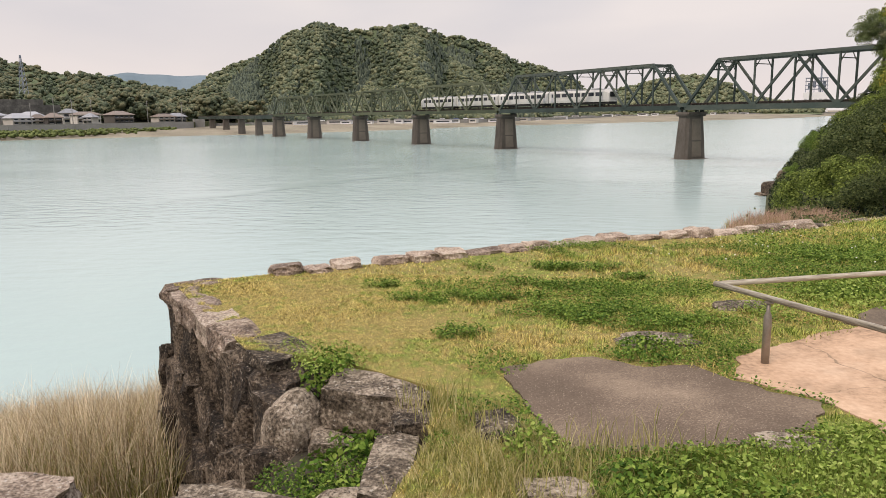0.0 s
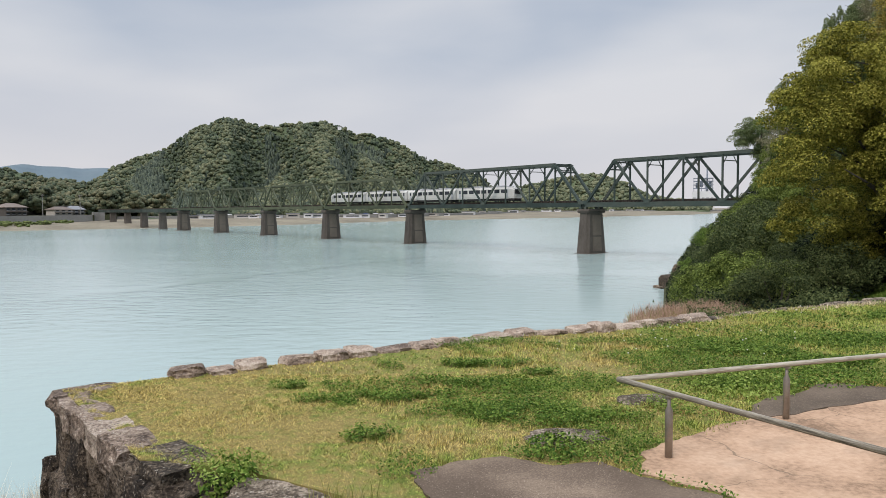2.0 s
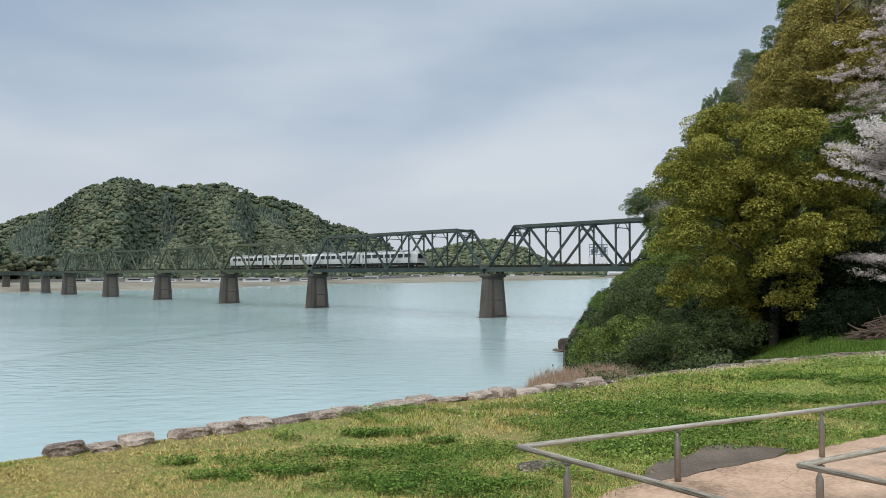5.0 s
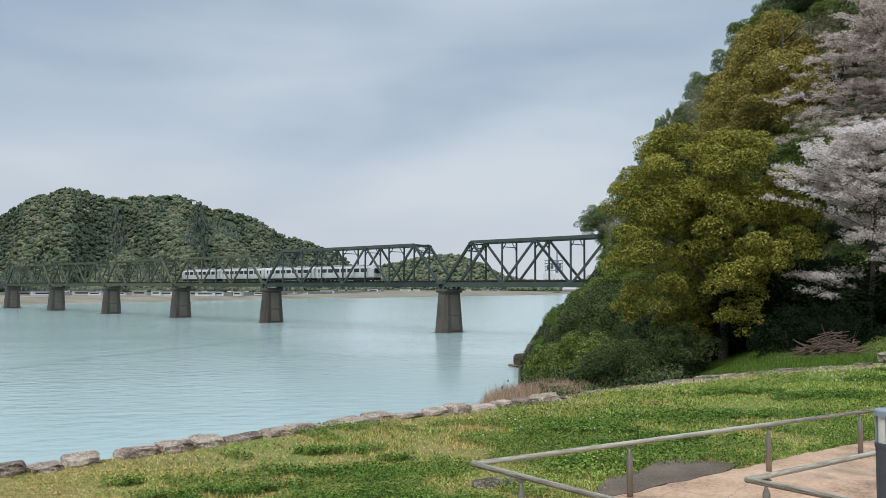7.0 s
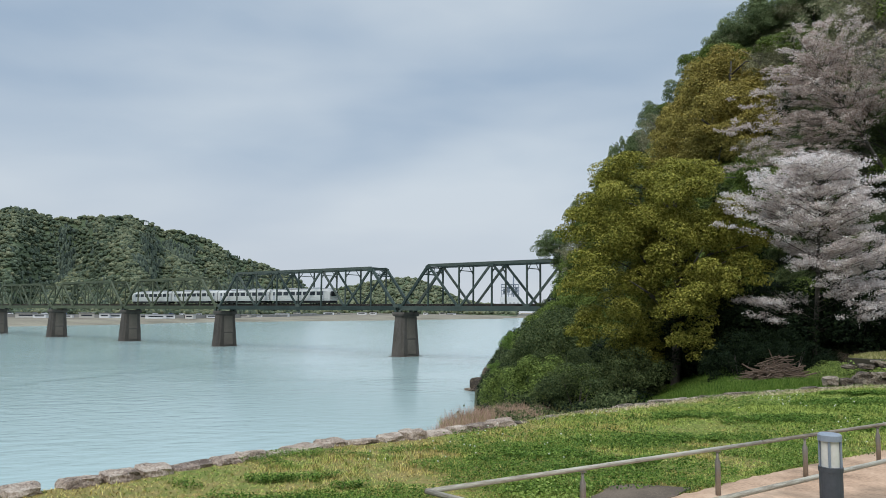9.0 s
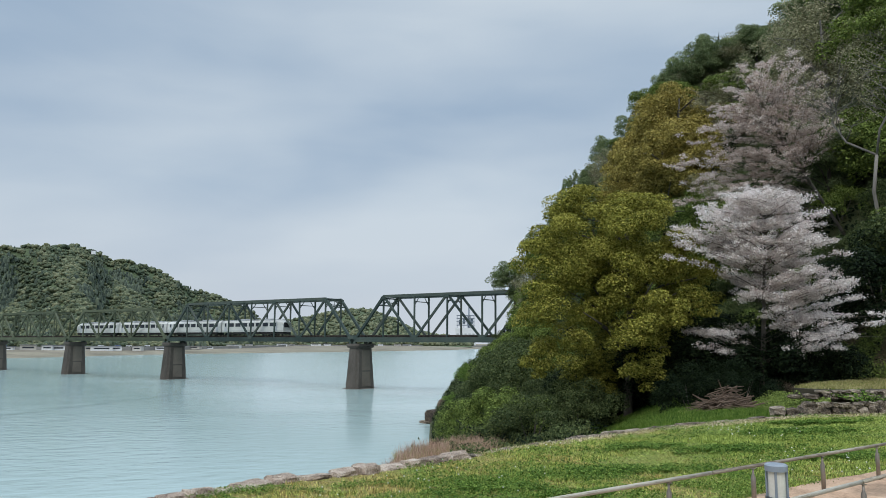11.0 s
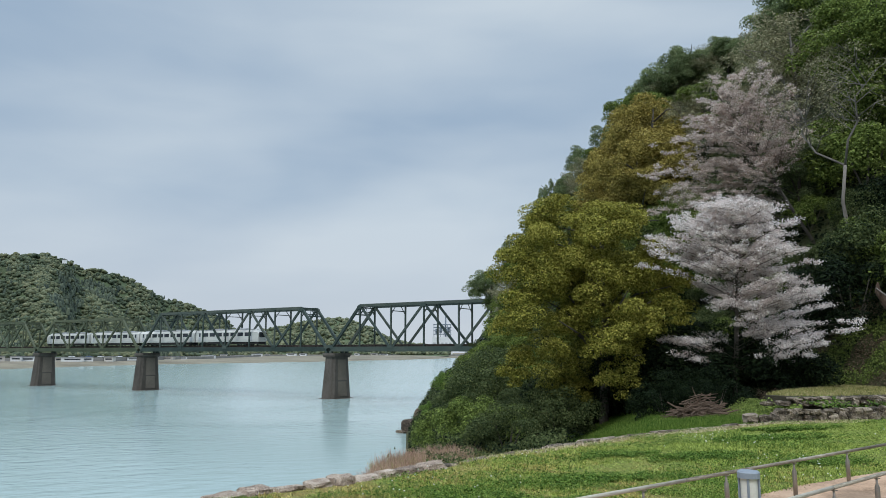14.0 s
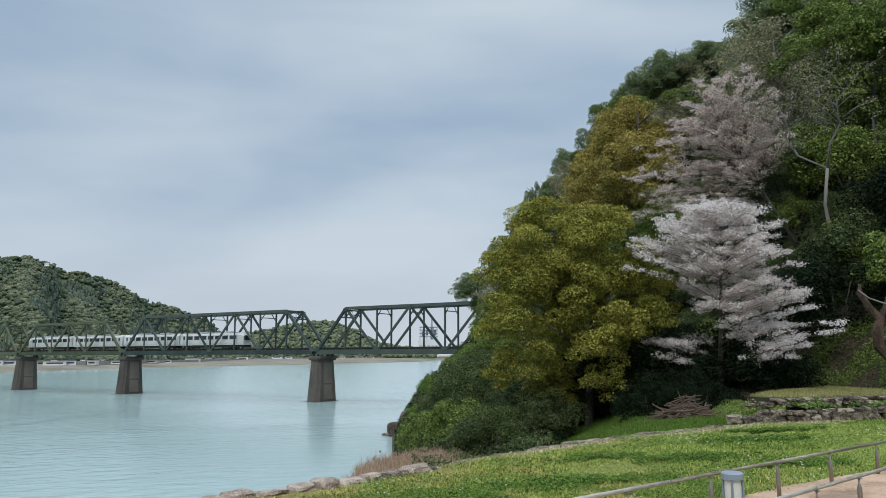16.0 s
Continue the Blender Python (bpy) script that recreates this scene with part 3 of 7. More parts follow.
def crown_mesh(name, clumps, per_area, size, rng, material, core=0.7, flat=0.75, up=0.5):
    """A crown of clumps (x, y, z, r): leaf cards on every clump and a rough inner mass."""
    ps, os_ = [], []
    for x, y, z, r in clumps:
        n = int(per_area * r * r)
        d = rng.normal(0, 1, (n, 3))
        d /= np.linalg.norm(d, axis=1, keepdims=True)
        d[:, 2] = np.where(d[:, 2] < -0.55, -d[:, 2], d[:, 2])
        rad = r * (0.72 + 0.36 * rng.random(n) ** 0.8)
        ps.append(np.array([x, y, z]) + d * rad[:, None] * np.array([1, 1, flat]))
        os_.append(d)
    v, f = leaves(np.concatenate(ps), np.concatenate(os_), size, rng, up)
    if core:
        c = np.array(clumps)
        bv, bf = blobs(c[:, :3], c[:, 3] * core, rng, 0.22, flat)
        bf = np.concatenate([bf, bf[:, 2:3]], axis=1)
        # triangles go in as quads with a split edge
        mid = (bv[bf[:, 0]] + bv[bf[:, 2]]) / 2
        bf[:, 3] = np.arange(len(mid)) + len(bv)
        bv = np.concatenate([bv, mid])
        f = np.concatenate([f, bf + len(v)])
        v = np.concatenate([v, bv])
    return array_mesh(name, v, f, material)

# ---- ground, water, hills ----
WATER = -7.68
NEAR_SHORE = ([-400, 0, 12, 16, 24, 35, 60, 90, 104, 130, 200, 500, 5200], [-30, -26, -24, -8, 4.0, 8.6, 16.2, 24.8, 37, 78, 180, 600, 9400])
HILL_FOOT = ([-300, -60, 0, 12, 18, 26, 40, 60, 86, 105, 130, 200, 500, 5200], [76, 52, 38, 29, 22.2, 22.6, 24, 25.2, 31.2, 45, 85, 190, 620, 9900])
FAR_SHORE = ([-5000, -900, -420, -251, -211, -175, -150, -126, -98, -63, -22, 48, 124, 340, 576, 1200, 5000], [-900, 60, 270, 316, 364, 386, 404, 440, 480, 558, 628, 694, 770, 1045, 1500, 2300, 4800])


def bumpy(x, y, scale, seed=0.0):
    """Smooth cheap undulation between -1 and 1."""
    a, b = x / scale + seed, y / scale - seed
    return (np.sin(a * 1.3 + 1.7 * np.sin(b * 0.7 + seed)) + np.sin(b * 1.9 + 1.3 * np.sin(a * 1.1)) + 0.5 * np.sin(a * 3.7 + b * 2.9)) / 2.5


def ground_z(x, y):
    x, y = np.asarray(x, float), np.asarray(y, float)
    v = x - np.interp(y, *NEAR_SHORE)
    cap = np.interp(y, [13, 15], [-2.8, 0]) + np.where(y > 13, np.interp(np.degrees(np.arctan2(x, np.maximum(y, 1))), [12, 29, 34, 38, 45], [-1.7, -1.35, -0.3, -0.15, -0.12]), 0) * np.interp(y, [13, 15], [0, 1])
    cap = np.where((y < 13) | (x < -1), np.minimum(0.75 - 0.35 * np.hypot(x, y), -1.9), cap)
    near = np.minimum(-8.8 + np.interp(y, [13, 20], [1.5, 1.5]) * np.maximum(v, -1), cap)
    u = np.maximum(x - np.interp(y, *HILL_FOOT), 0)
    rise = 50 * (1 - np.exp(-u / 29)) * np.interp(y, [20, 45, 62, 78, 100], [0.72, 0.84, 0.97, 1.03, 0.98])
    rise = rise + np.where(u > 4, 1.2 * bumpy(x, y, 11.0), 0)
    near = near + np.where(near > cap - 0.05, rise, rise * 0.9)
    w = y - np.interp(x, *FAR_SHORE)
    far = np.where(w < 0, np.maximum(-9.5, -7.7 + 0.1 * w), np.minimum(-7.66 + 0.05 * w, -5.2 + 0.005 * np.minimum(w, 700)))
    far = far + np.clip(w / 60, 0, 1) * 0.35 * bumpy(x, y, 22.0, 2.0)
    return np.maximum(np.where(v > -2, near, -9.5), far)


def axis(dense0, dense1, step, far0, far1):
    a = [dense0]
    while a[-1] > far0:
        a.append(a[-1] - max(step, 0.12 * abs(a[-1] - dense0) + step))
    b = list(np.arange(dense0, dense1, step))
    while b[-1] < far1:
        b.append(b[-1] + max(step, 0.1 * abs(b[-1] - dense1) + step))
    return np.array(sorted(set(np.round(a + b, 3))))


gx, gy = axis(-18, 110, 1.4, -4800, 4800), axis(0, 140, 1.4, -400, 4900)
GX, GY = np.meshgrid(gx, gy)
gv = np.stack([GX, GY, ground_z(GX, GY)], axis=-1).reshape(-1, 3)
nx = len(gx)
ii, jj = np.meshgrid(np.arange(nx - 1), np.arange(len(gy) - 1))
q0 = (jj * nx + ii).ravel()
gf = np.stack([q0, q0 + 1, q0 + nx + 1, q0 + nx], axis=1)
ground_me = array_mesh("ground", gv, gf, M_HILLSOIL, smooth=True)
ground_me.materials.append(M_SAND)
cent = gv[gf].mean(axis=1)
ground_me.polygons.foreach_set("material_index", (cent[:, 1] > np.interp(cent[:, 0], *FAR_SHORE) - 40).astype(np.int32))
ground = tagged(new("ground", ground_me), "wooded slope, riverbed and far gravel bank", "ground", kind="structure")

bm = bmesh.new()
wv = [bm.verts.new(c) for c in ((-4900, -400, WATER), (4900, -400, WATER), (4900, 4900, WATER), (-4900, 4900, WATER))]
bm.faces.new(wv)
river = tagged(part("water", bm, M_WATER, None), "calm milky teal river water with faint ripples", "river", kind="structure")

# ---- lawn terrace ----
LAWN = [(-9, -9), (-9, 2.72), (-2.4, 2.72), (-0.66, 2.92), (-0.58, 3.5), (-0.62, 4.04), (-1.72, 4.36), (-2.15, 4.92), (-2.62, 5.52), (-3.12, 6.12), (-3.72, 6.86),
        (-2.9, 7.42), (-1.9, 8.05), (-0.6, 8.92), (0.6, 9.72), (2.2, 10.35), (3.8, 11.15), (5.0, 12.05), (6.9, 12.95), (8.7, 13.85), (10.3, 14.5), (12.6, 15.1), (14.5, 15.6), (17.5, 15.6), (24, 14), (26, -9)]


def inside(x, y, poly):
    x, y = np.asarray(x), np.asarray(y)
    c = np.zeros(x.shape, bool)
    for (x0, y0), (x1, y1) in zip(poly, poly[1:] + poly[:1]):
        if y0 != y1:
            c ^= ((y0 > y) != (y1 > y)) & (x < (x1 - x0) * (y - y0) / (y1 - y0) + x0)
    return c


def extruded(poly, top, bottom, grow=0.0):
    """A slab with the plan poly from bottom to top; grow widens its foot."""
    b = bmesh.new()
    cx, cy = sum(p[0] for p in poly) / len(poly), sum(p[1] for p in poly) / len(poly)
    up = [b.verts.new((x, y, top)) for x, y in poly]
    lo = [b.verts.new((x + grow * (x - cx), y + grow * (y - cy), bottom)) for x, y in poly]
    b.faces.new(up)
    b.faces.new(lo[::-1])
    for k in range(len(poly)):
        b.faces.new((up[k - 1], lo[k - 1], lo[k], up[k]))
    bmesh.ops.recalc_face_normals(b, faces=b.faces[:])
    bmesh.ops.triangulate(b, faces=[f for f in b.faces if len(f.verts) > 4])
    return b


TURF = LAWN[:5] + [(-0.66, 4.28), (-1.42, 4.74)] + LAWN[7:]
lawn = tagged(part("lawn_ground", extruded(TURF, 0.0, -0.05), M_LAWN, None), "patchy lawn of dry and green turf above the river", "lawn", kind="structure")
CORE = [(x * 0.985 + 0.12, y * 0.985 - 0.05) for x, y in LAWN[:4] + [(-0.4, 3.5), (-0.4, 4.5), (-1.3, 4.86)] + LAWN[7:]]
wall_core = tagged(part("wall_river", extruded(CORE, -0.06, -9.0, 0.02), M_SOIL, None), "old dry stone retaining wall at the river", "retaining wall", kind="structure")

SLAB = [(-0.28, 4.64), (0.05, 4.85), (0.34, 4.94), (0.52, 4.84), (0.66, 4.76), (0.99, 4.84), (1.17, 4.56), (1.58, 4.25), (1.44, 3.9), (1.0, 3.62), (0.5, 3.5), (0.14, 3.48), (-0.04, 3.86)]


def ragged(poly, step, amount, seed):
    """The outline of a crumbling edge: short stretches pushed in and out."""
    rng = np.random.default_rng(seed)
    res = []
    for (x0, y0), (x1, y1) in zip(poly, poly[1:] + poly[:1]):
        ln = math.hypot(x1 - x0, y1 - y0)
        n = max(1, int(ln / step)) if y0 < 9 else 1
        for k in range(n):
            t, o = k / n, rng.normal(0, amount)
            res.append((x0 + t * (x1 - x0) - (y1 - y0) / ln * o, y0 + t * (y1 - y0) + (x1 - x0) / ln * o))
    return res


slab = tagged(part("pavement_slab", extruded(ragged(SLAB, 0.07, 0.014, 1), 0.014, -0.2), M_CONC, None), "grey-brown worn concrete slab set in the grass", "pavement", kind="structure")
PINK = [(1.19, 4.62), (1.30, 5.0), (1.5, 5.22), (1.78, 5.42), (2.02, 5.66), (2.5, 5.92), (3.2, 6.2), (4.2, 6.62), (4.9, 6.95), (6.0, 7.42), (7.8, 8.1), (10.4, 8.78), (15, 9.6), (22, 9.6), (22, 6.6), (14, 7.0), (9.0, 6.0), (6.2, 4.9),
        (4.4, 3.9), (3.0, 3.0), (2.3, 2.4), (1.8, 3.2), (1.75, 4.0), (1.6, 4.3)]
pink = tagged(part("pavement_path", extruded(ragged(PINK, 0.08, 0.014, 2), 0.010, -0.2), M_PINK, None), "faded pink resin-bound footpath with cracks", "footpath", kind="structure")
DAMP = [(2.35, 5.96), (2.55, 6.23), (2.75, 6.47), (3.19, 6.71), (3.5, 7.0), (3.75, 7.02), (4.0, 6.9), (4.24, 6.76), (3.9, 6.5), (3.68, 6.39), (3.14, 6.17), (2.78, 5.99), (2.5, 5.86)]
damp = tagged(part("pavement_edge", extruded(ragged(DAMP, 0.13, 0.016, 3), 0.0145, -0.2), M_DAMP, None), "dark damp paving beside the footpath", "pavement", kind="structure")


# ---- stones ----
def stone_mesh(name, rng, material, lump=0.16, square=0.55, cuts=4):
    """A worn block of unit size: a cube pulled towards a ball, with uneven faces."""
    b = bmesh.new()
    bmesh.ops.create_cube(b, size=1)
    bmesh.ops.subdivide_edges(b, edges=b.edges[:], cuts=cuts, use_grid_fill=True)
    off = Vector(rng.uniform(-50, 50, 3))
    for v in b.verts:
        r = v.co.normalized() * 0.62
        v.co = v.co * square + r * (1 - square)
        v.co += noise.noise_vector(v.co * 2.2 + off) * lump + noise.noise_vector(v.co * 6.5 + off) * lump * 0.36 + noise.noise_vector(v.co * 15 + off) * lump * 0.16
    me = bpy.data.meshes.new(name)
    b.to_mesh(me)
    b.free()
    me.materials.append(material)
    return me


srng = np.random.default_rng(5)
BLOCKS = [stone_mesh("stone", srng, M_CAP_STONE, 0.12, 0.78, 6) for _ in range(6)]
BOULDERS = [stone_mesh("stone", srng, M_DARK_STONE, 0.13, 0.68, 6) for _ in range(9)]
GREYS = [stone_mesh("stone", srng, M_STONE, 0.15, 0.62) for _ in range(6)]

COPES = [stone_mesh("stone", srng, M_STONE_TOP, 0.14, 0.6) for _ in range(6)]
SQUARED = [stone_mesh("stone", srng, M_STONE, 0.075, 0.86, 7) for _ in range(5)]
ROUND = stone_mesh("stone", srng, M_STONE, 0.08, 0.12, 7)
BOULDER_GREYS = [stone_mesh("stone", srng, M_STONE, 0.2, 0.5, 2) for _ in range(8)]


def set_stone(me, parent, c, s, turn=0.0, tilt=(0, 0)):
    m = Matrix.Translation(c) @ pose(0, 0, 0, tilt[0], tilt[1], turn) @ Matrix.Diagonal((*s, 1))
    return piece("stone", me, m, parent)


# coping stones along the river edge of the lawn
def edge_row(poly, first, last, parent, meshes, width, height, length, rng, z=0.02, gap=0.02):
    k, along = first, 0.0
    while k < last:
        (x0, y0), (x1, y1) = poly[k], poly[k + 1]
        ln = math.hypot(x1 - x0, y1 - y0)
        step = length * rng.uniform(0.65, 1.35)
        mid = along + step / 2
        if mid > ln:
            along, k = max(0.0, along - ln), k + 1
            continue
        t = mid / ln
        ang = math.degrees(math.atan2(y1 - y0, x1 - x0))
        h = height * rng.uniform(0.75, 1.3)
        nxn, nyn = -(y1 - y0) / ln, (x1 - x0) / ln
        o = rng.uniform(-0.05, 0.04)
        set_stone(meshes[rng.integers(len(meshes))], parent, (x0 + t * (x1 - x0) + nxn * o, y0 + t * (y1 - y0) + nyn * o, z + rng.uniform(-0.03, 0.02)),
                  (step * 1.02 - gap, width * rng.uniform(0.8, 1.2), h * 2), ang + rng.uniform(-6, 6), (rng.uniform(-5, 5), rng.uniform(-5, 5)))
        along += step


coping = thing("edge_stones", "row of low pinkish-grey stones edging the lawn above the river", "stone edging")
edge_row(LAWN, 11, 16, coping, COPES, 0.3, 0.075, 0.38, srng, 0.0, 0.035)
edge_row(LAWN, 16, 22, coping, GREYS, 0.2, 0.045, 0.7, srng, -0.015)

# the battered corner wall: courses of boulders under a row of capping blocks
corner = thing("stone_wall", "dark weathered dry stone corner wall with boulders and capping blocks", "stone wall")


def courses(poly, parent, depth0, depth1, wide, high, rng, batter=0.10, inset=0.16, meshes=None):
    """Uneven upright boulders in courses under the line poly, leaning back a little."""
    meshes = meshes or BOULDERS
    total = [math.hypot(b[0] - a[0], b[1] - a[1]) for a, b in zip(poly, poly[1:])]
    length = sum(total)
    z = depth0
    while z > depth1:
        h = high * rng.uniform(0.8, 1.2)
        s = rng.uniform(-0.1, 0.05)
        while s < length - 0.08:
            ln = min(wide * rng.uniform(0.7, 1.45), length - s + 0.05)
            r, k = min(max(s + ln / 2, 0.05), length), 0
            s += ln * 0.95
            while k < len(total) - 1 and r > total[k]:
                r -= total[k]
                k += 1
            t = r / total[k]
            (x0, y0), (x1, y1) = poly[k], poly[k + 1]
            nxn, nyn = -(y1 - y0) / total[k], (x1 - x0) / total[k]
            out = -batter * z - inset + rng.uniform(-0.05, 0.05)
            hh = h * rng.uniform(0.85, 1.2)
            set_stone(meshes[rng.integers(len(meshes))], parent, (x0 + t * (x1 - x0) + nxn * out, y0 + t * (y1 - y0) + nyn * out, z - h / 2),
                      (ln * 1.12, 0.5, hh * 1.16), math.degrees(math.atan2(y1 - y0, x1 - x0)) + rng.uniform(-6, 6), (rng.uniform(-5, 5), rng.uniform(-6, 6)))
        z -= h * 0.94


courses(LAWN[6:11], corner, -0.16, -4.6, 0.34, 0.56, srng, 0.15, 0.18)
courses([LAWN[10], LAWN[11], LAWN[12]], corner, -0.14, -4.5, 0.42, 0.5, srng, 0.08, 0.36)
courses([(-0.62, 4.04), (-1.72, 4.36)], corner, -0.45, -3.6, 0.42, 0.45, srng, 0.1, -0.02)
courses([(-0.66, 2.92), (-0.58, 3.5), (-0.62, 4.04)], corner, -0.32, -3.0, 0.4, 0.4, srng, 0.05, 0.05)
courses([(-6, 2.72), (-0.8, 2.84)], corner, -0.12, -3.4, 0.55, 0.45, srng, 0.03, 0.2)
# capping blocks along the top of the corner wall, from the river corner inland
for me, c, s, turn, tilt in ((BLOCKS[0], (-3.5, 6.9, -0.10), (0.6, 0.3, 0.22), 38, (0, 0)), (BLOCKS[1], (-3.36, 6.48, -0.12), (0.5, 0.3, 0.24), -52, (2, 0)),
                             (BLOCKS[2], (-3.02, 6.08, -0.12), (0.48, 0.3, 0.26), -50, (0, 2)), (BLOCKS[3], (-2.70, 5.70, -0.12), (0.46, 0.3, 0.26), -52, (2, 2)),
                             (BLOCKS[4], (-2.40, 5.34, -0.12), (0.46, 0.34, 0.28), -48, (0, 3)), (SQUARED[4], (-1.95, 5.0, -0.10), (0.54, 0.42, 0.2), -42, (2, 2)),
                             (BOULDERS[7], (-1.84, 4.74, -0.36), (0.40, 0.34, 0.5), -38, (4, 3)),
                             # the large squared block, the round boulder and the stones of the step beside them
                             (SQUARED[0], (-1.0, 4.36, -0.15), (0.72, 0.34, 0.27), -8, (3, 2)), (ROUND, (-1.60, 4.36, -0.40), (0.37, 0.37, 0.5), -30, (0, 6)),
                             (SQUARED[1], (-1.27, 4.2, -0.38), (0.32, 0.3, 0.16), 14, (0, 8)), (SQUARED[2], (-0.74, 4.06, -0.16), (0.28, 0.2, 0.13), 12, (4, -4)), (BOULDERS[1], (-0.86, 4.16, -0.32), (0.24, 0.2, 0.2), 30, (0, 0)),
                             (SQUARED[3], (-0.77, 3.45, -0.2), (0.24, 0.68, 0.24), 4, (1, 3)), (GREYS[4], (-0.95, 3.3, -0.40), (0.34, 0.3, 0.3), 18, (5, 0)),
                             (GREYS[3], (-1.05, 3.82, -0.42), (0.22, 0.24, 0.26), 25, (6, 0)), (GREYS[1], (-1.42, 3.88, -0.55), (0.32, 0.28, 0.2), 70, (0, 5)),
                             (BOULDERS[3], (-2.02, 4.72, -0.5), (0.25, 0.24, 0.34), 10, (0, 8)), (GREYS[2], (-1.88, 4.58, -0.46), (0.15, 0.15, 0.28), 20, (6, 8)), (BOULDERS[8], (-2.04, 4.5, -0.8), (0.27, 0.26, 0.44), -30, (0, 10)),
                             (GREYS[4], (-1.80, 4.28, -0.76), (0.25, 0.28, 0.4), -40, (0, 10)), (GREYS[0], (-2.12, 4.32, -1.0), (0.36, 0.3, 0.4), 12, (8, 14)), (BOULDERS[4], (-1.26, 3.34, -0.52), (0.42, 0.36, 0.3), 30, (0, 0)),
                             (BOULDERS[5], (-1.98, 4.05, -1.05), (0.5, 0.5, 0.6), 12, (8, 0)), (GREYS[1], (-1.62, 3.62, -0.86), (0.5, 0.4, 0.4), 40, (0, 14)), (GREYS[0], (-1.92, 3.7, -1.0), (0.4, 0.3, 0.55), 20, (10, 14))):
    set_stone(me, corner, c, s, turn, tilt)
nook = tagged(part("nook_ground", extruded([(-1.7, 2.8), (-0.5, 2.8), (-0.5, 4.2), (-1.5, 4.3)], -0.42, -3.5), M_SOIL, None), "earth pocket between the wall stones", "ground", kind="structure")
near_coping = thing("coping_row", "pale flat coping stones on the landing wall", "stone edging")
edge_row([(-2.1, 2.74), (-0.86, 2.84), (-0.8, 2.84)], 0, 1, near_coping, GREYS, 0.2, 0.05, 0.6, srng, -0.07)
rough_stone = thing("rough_stone", "rough brown-grey stone at the edge of the landing", "stone")
set_stone(BLOCKS[3], rough_stone, (-2.36, 2.72, -0.06), (0.5, 0.4, 0.18), 8)
SETTS = (((-0.25, 3.74), (0.22, 0.36), 20), ((0.06, 3.06), (0.3, 0.2), 5), ((0.83, 5.36), (0.5, 0.3), 2), ((1.67, 6.42), (0.4, 0.24), 0), ((1.25, 3.64), (0.36, 0.2), -6))
for k, ((cx, cy), (lx, ly), turn) in enumerate(SETTS):
    sett = thing("stepping_stone", "flat grey stone sunk in the grass", "stone", "sunken stones")
    set_stone(GREYS[k % 6], sett, (cx, cy, 0.004), (lx, ly, 0.07), turn)

# ---- terrace wall under the hill ----
TERRACE = [(15.2, 16.9), (15.3, 16.2), (15.8, 15.9), (16.4, 15.75), (18.2, 15.6), (26, 15.3), (30, 20), (25, 22), (17.5, 18.6)]
tagged(part("terrace_ground", extruded([(x + 0.5, y + 0.55) for x, y in TERRACE], 0.56, -1.5), M_SOIL, None), "grassy terrace above a low stone wall", "terrace", kind="structure")
terrace_wall = thing("terrace_wall", "low mossy two-tier dry stone wall below a grass terrace", "stone wall")
trng = np.random.default_rng(9)
LOW_TIER = [(13.9, 16.3), (14.5, 15.85), (16.0, 15.7), (18.4, 15.5), (23, 15.3), (25, 15.2)]
HIGH_TIER = [(15.0, 16.9), (15.5, 16.35), (17.0, 16.2), (19.4, 16.0), (23, 15.8), (25, 15.7)]
edge_row(LOW_TIER, 0, 5, terrace_wall, BOULDER_GREYS, 0.34, 0.12, 0.31, trng, 0.06, 0.03)
edge_row(LOW_TIER, 1, 5, terrace_wall, BOULDER_GREYS, 0.30, 0.075, 0.27, trng, 0.24, 0.03)
edge_row(HIGH_TIER, 0, 5, terrace_wall, BOULDER_GREYS, 0.3, 0.075, 0.38, trng, 0.41, 0.07)
edge_row(HIGH_TIER, 1, 5, terrace_wall, BOULDER_GREYS, 0.3, 0.05, 0.30, trng, 0.53, 0.08)


# ---- mountains beyond the river ----
def ridge_mesh(name, profile, near, far, material, step=0.5, rows=26, rough=0.02, push=((0, 0), (0, 0)), folds=(), lift=0.0):
    """A hill whose crest rises by the angles of profile (bearing, elevation); its front falls to the plain at near metres, the crest stands at far.
    push moves it back by bearing; folds are ravines (bearing at the foot, at the crest, half width in degrees, depth in metres)."""
    bs = np.arange(profile[0][0], profile[-1][0] + 0.01, step)
    el = np.interp(bs, [p[0] for p in profile], [p[1] for p in profile])
    vs = []
    for r in range(rows + 8):
        t = r / rows
        for b, e in zip(bs, el):
            back = float(np.interp(b, *push))
            dist = near + back + (far - near) * t
            crest = (far + back) * math.tan(radians(e + lift)) + 1.7
            k = min(t, 2 - t)
            shape = k ** 1.15 * (1 + 0.16 * math.sin(b * 1.1 + 2 * t) * k * (1 - k) * 2)
            z = -5 + (crest + 5) * max(shape, 0)
            for b0, b1, w, depth in folds:
                z -= depth * math.exp(-((b - b0 - (b1 - b0) * t) / w) ** 2) * math.sin(math.pi * min(k, 1)) ** 0.8 * min(1, (crest + 5) / 60)
            d = dist * (1 + rough * math.sin(b * 0.9 + t * 3) + rough * 0.5 * math.sin(b * 2.3))
            x, y = polar(b, d)
            vs.append((x, y, z))
    n = len(bs)
    fs = [(r * n + i, r * n + i + 1, (r + 1) * n + i + 1, (r + 1) * n + i) for r in range(rows + 7) for i in range(n - 1)]
    return array_mesh(name, vs, fs, material, smooth=True), np.array(vs).reshape(rows + 8, n, 3)


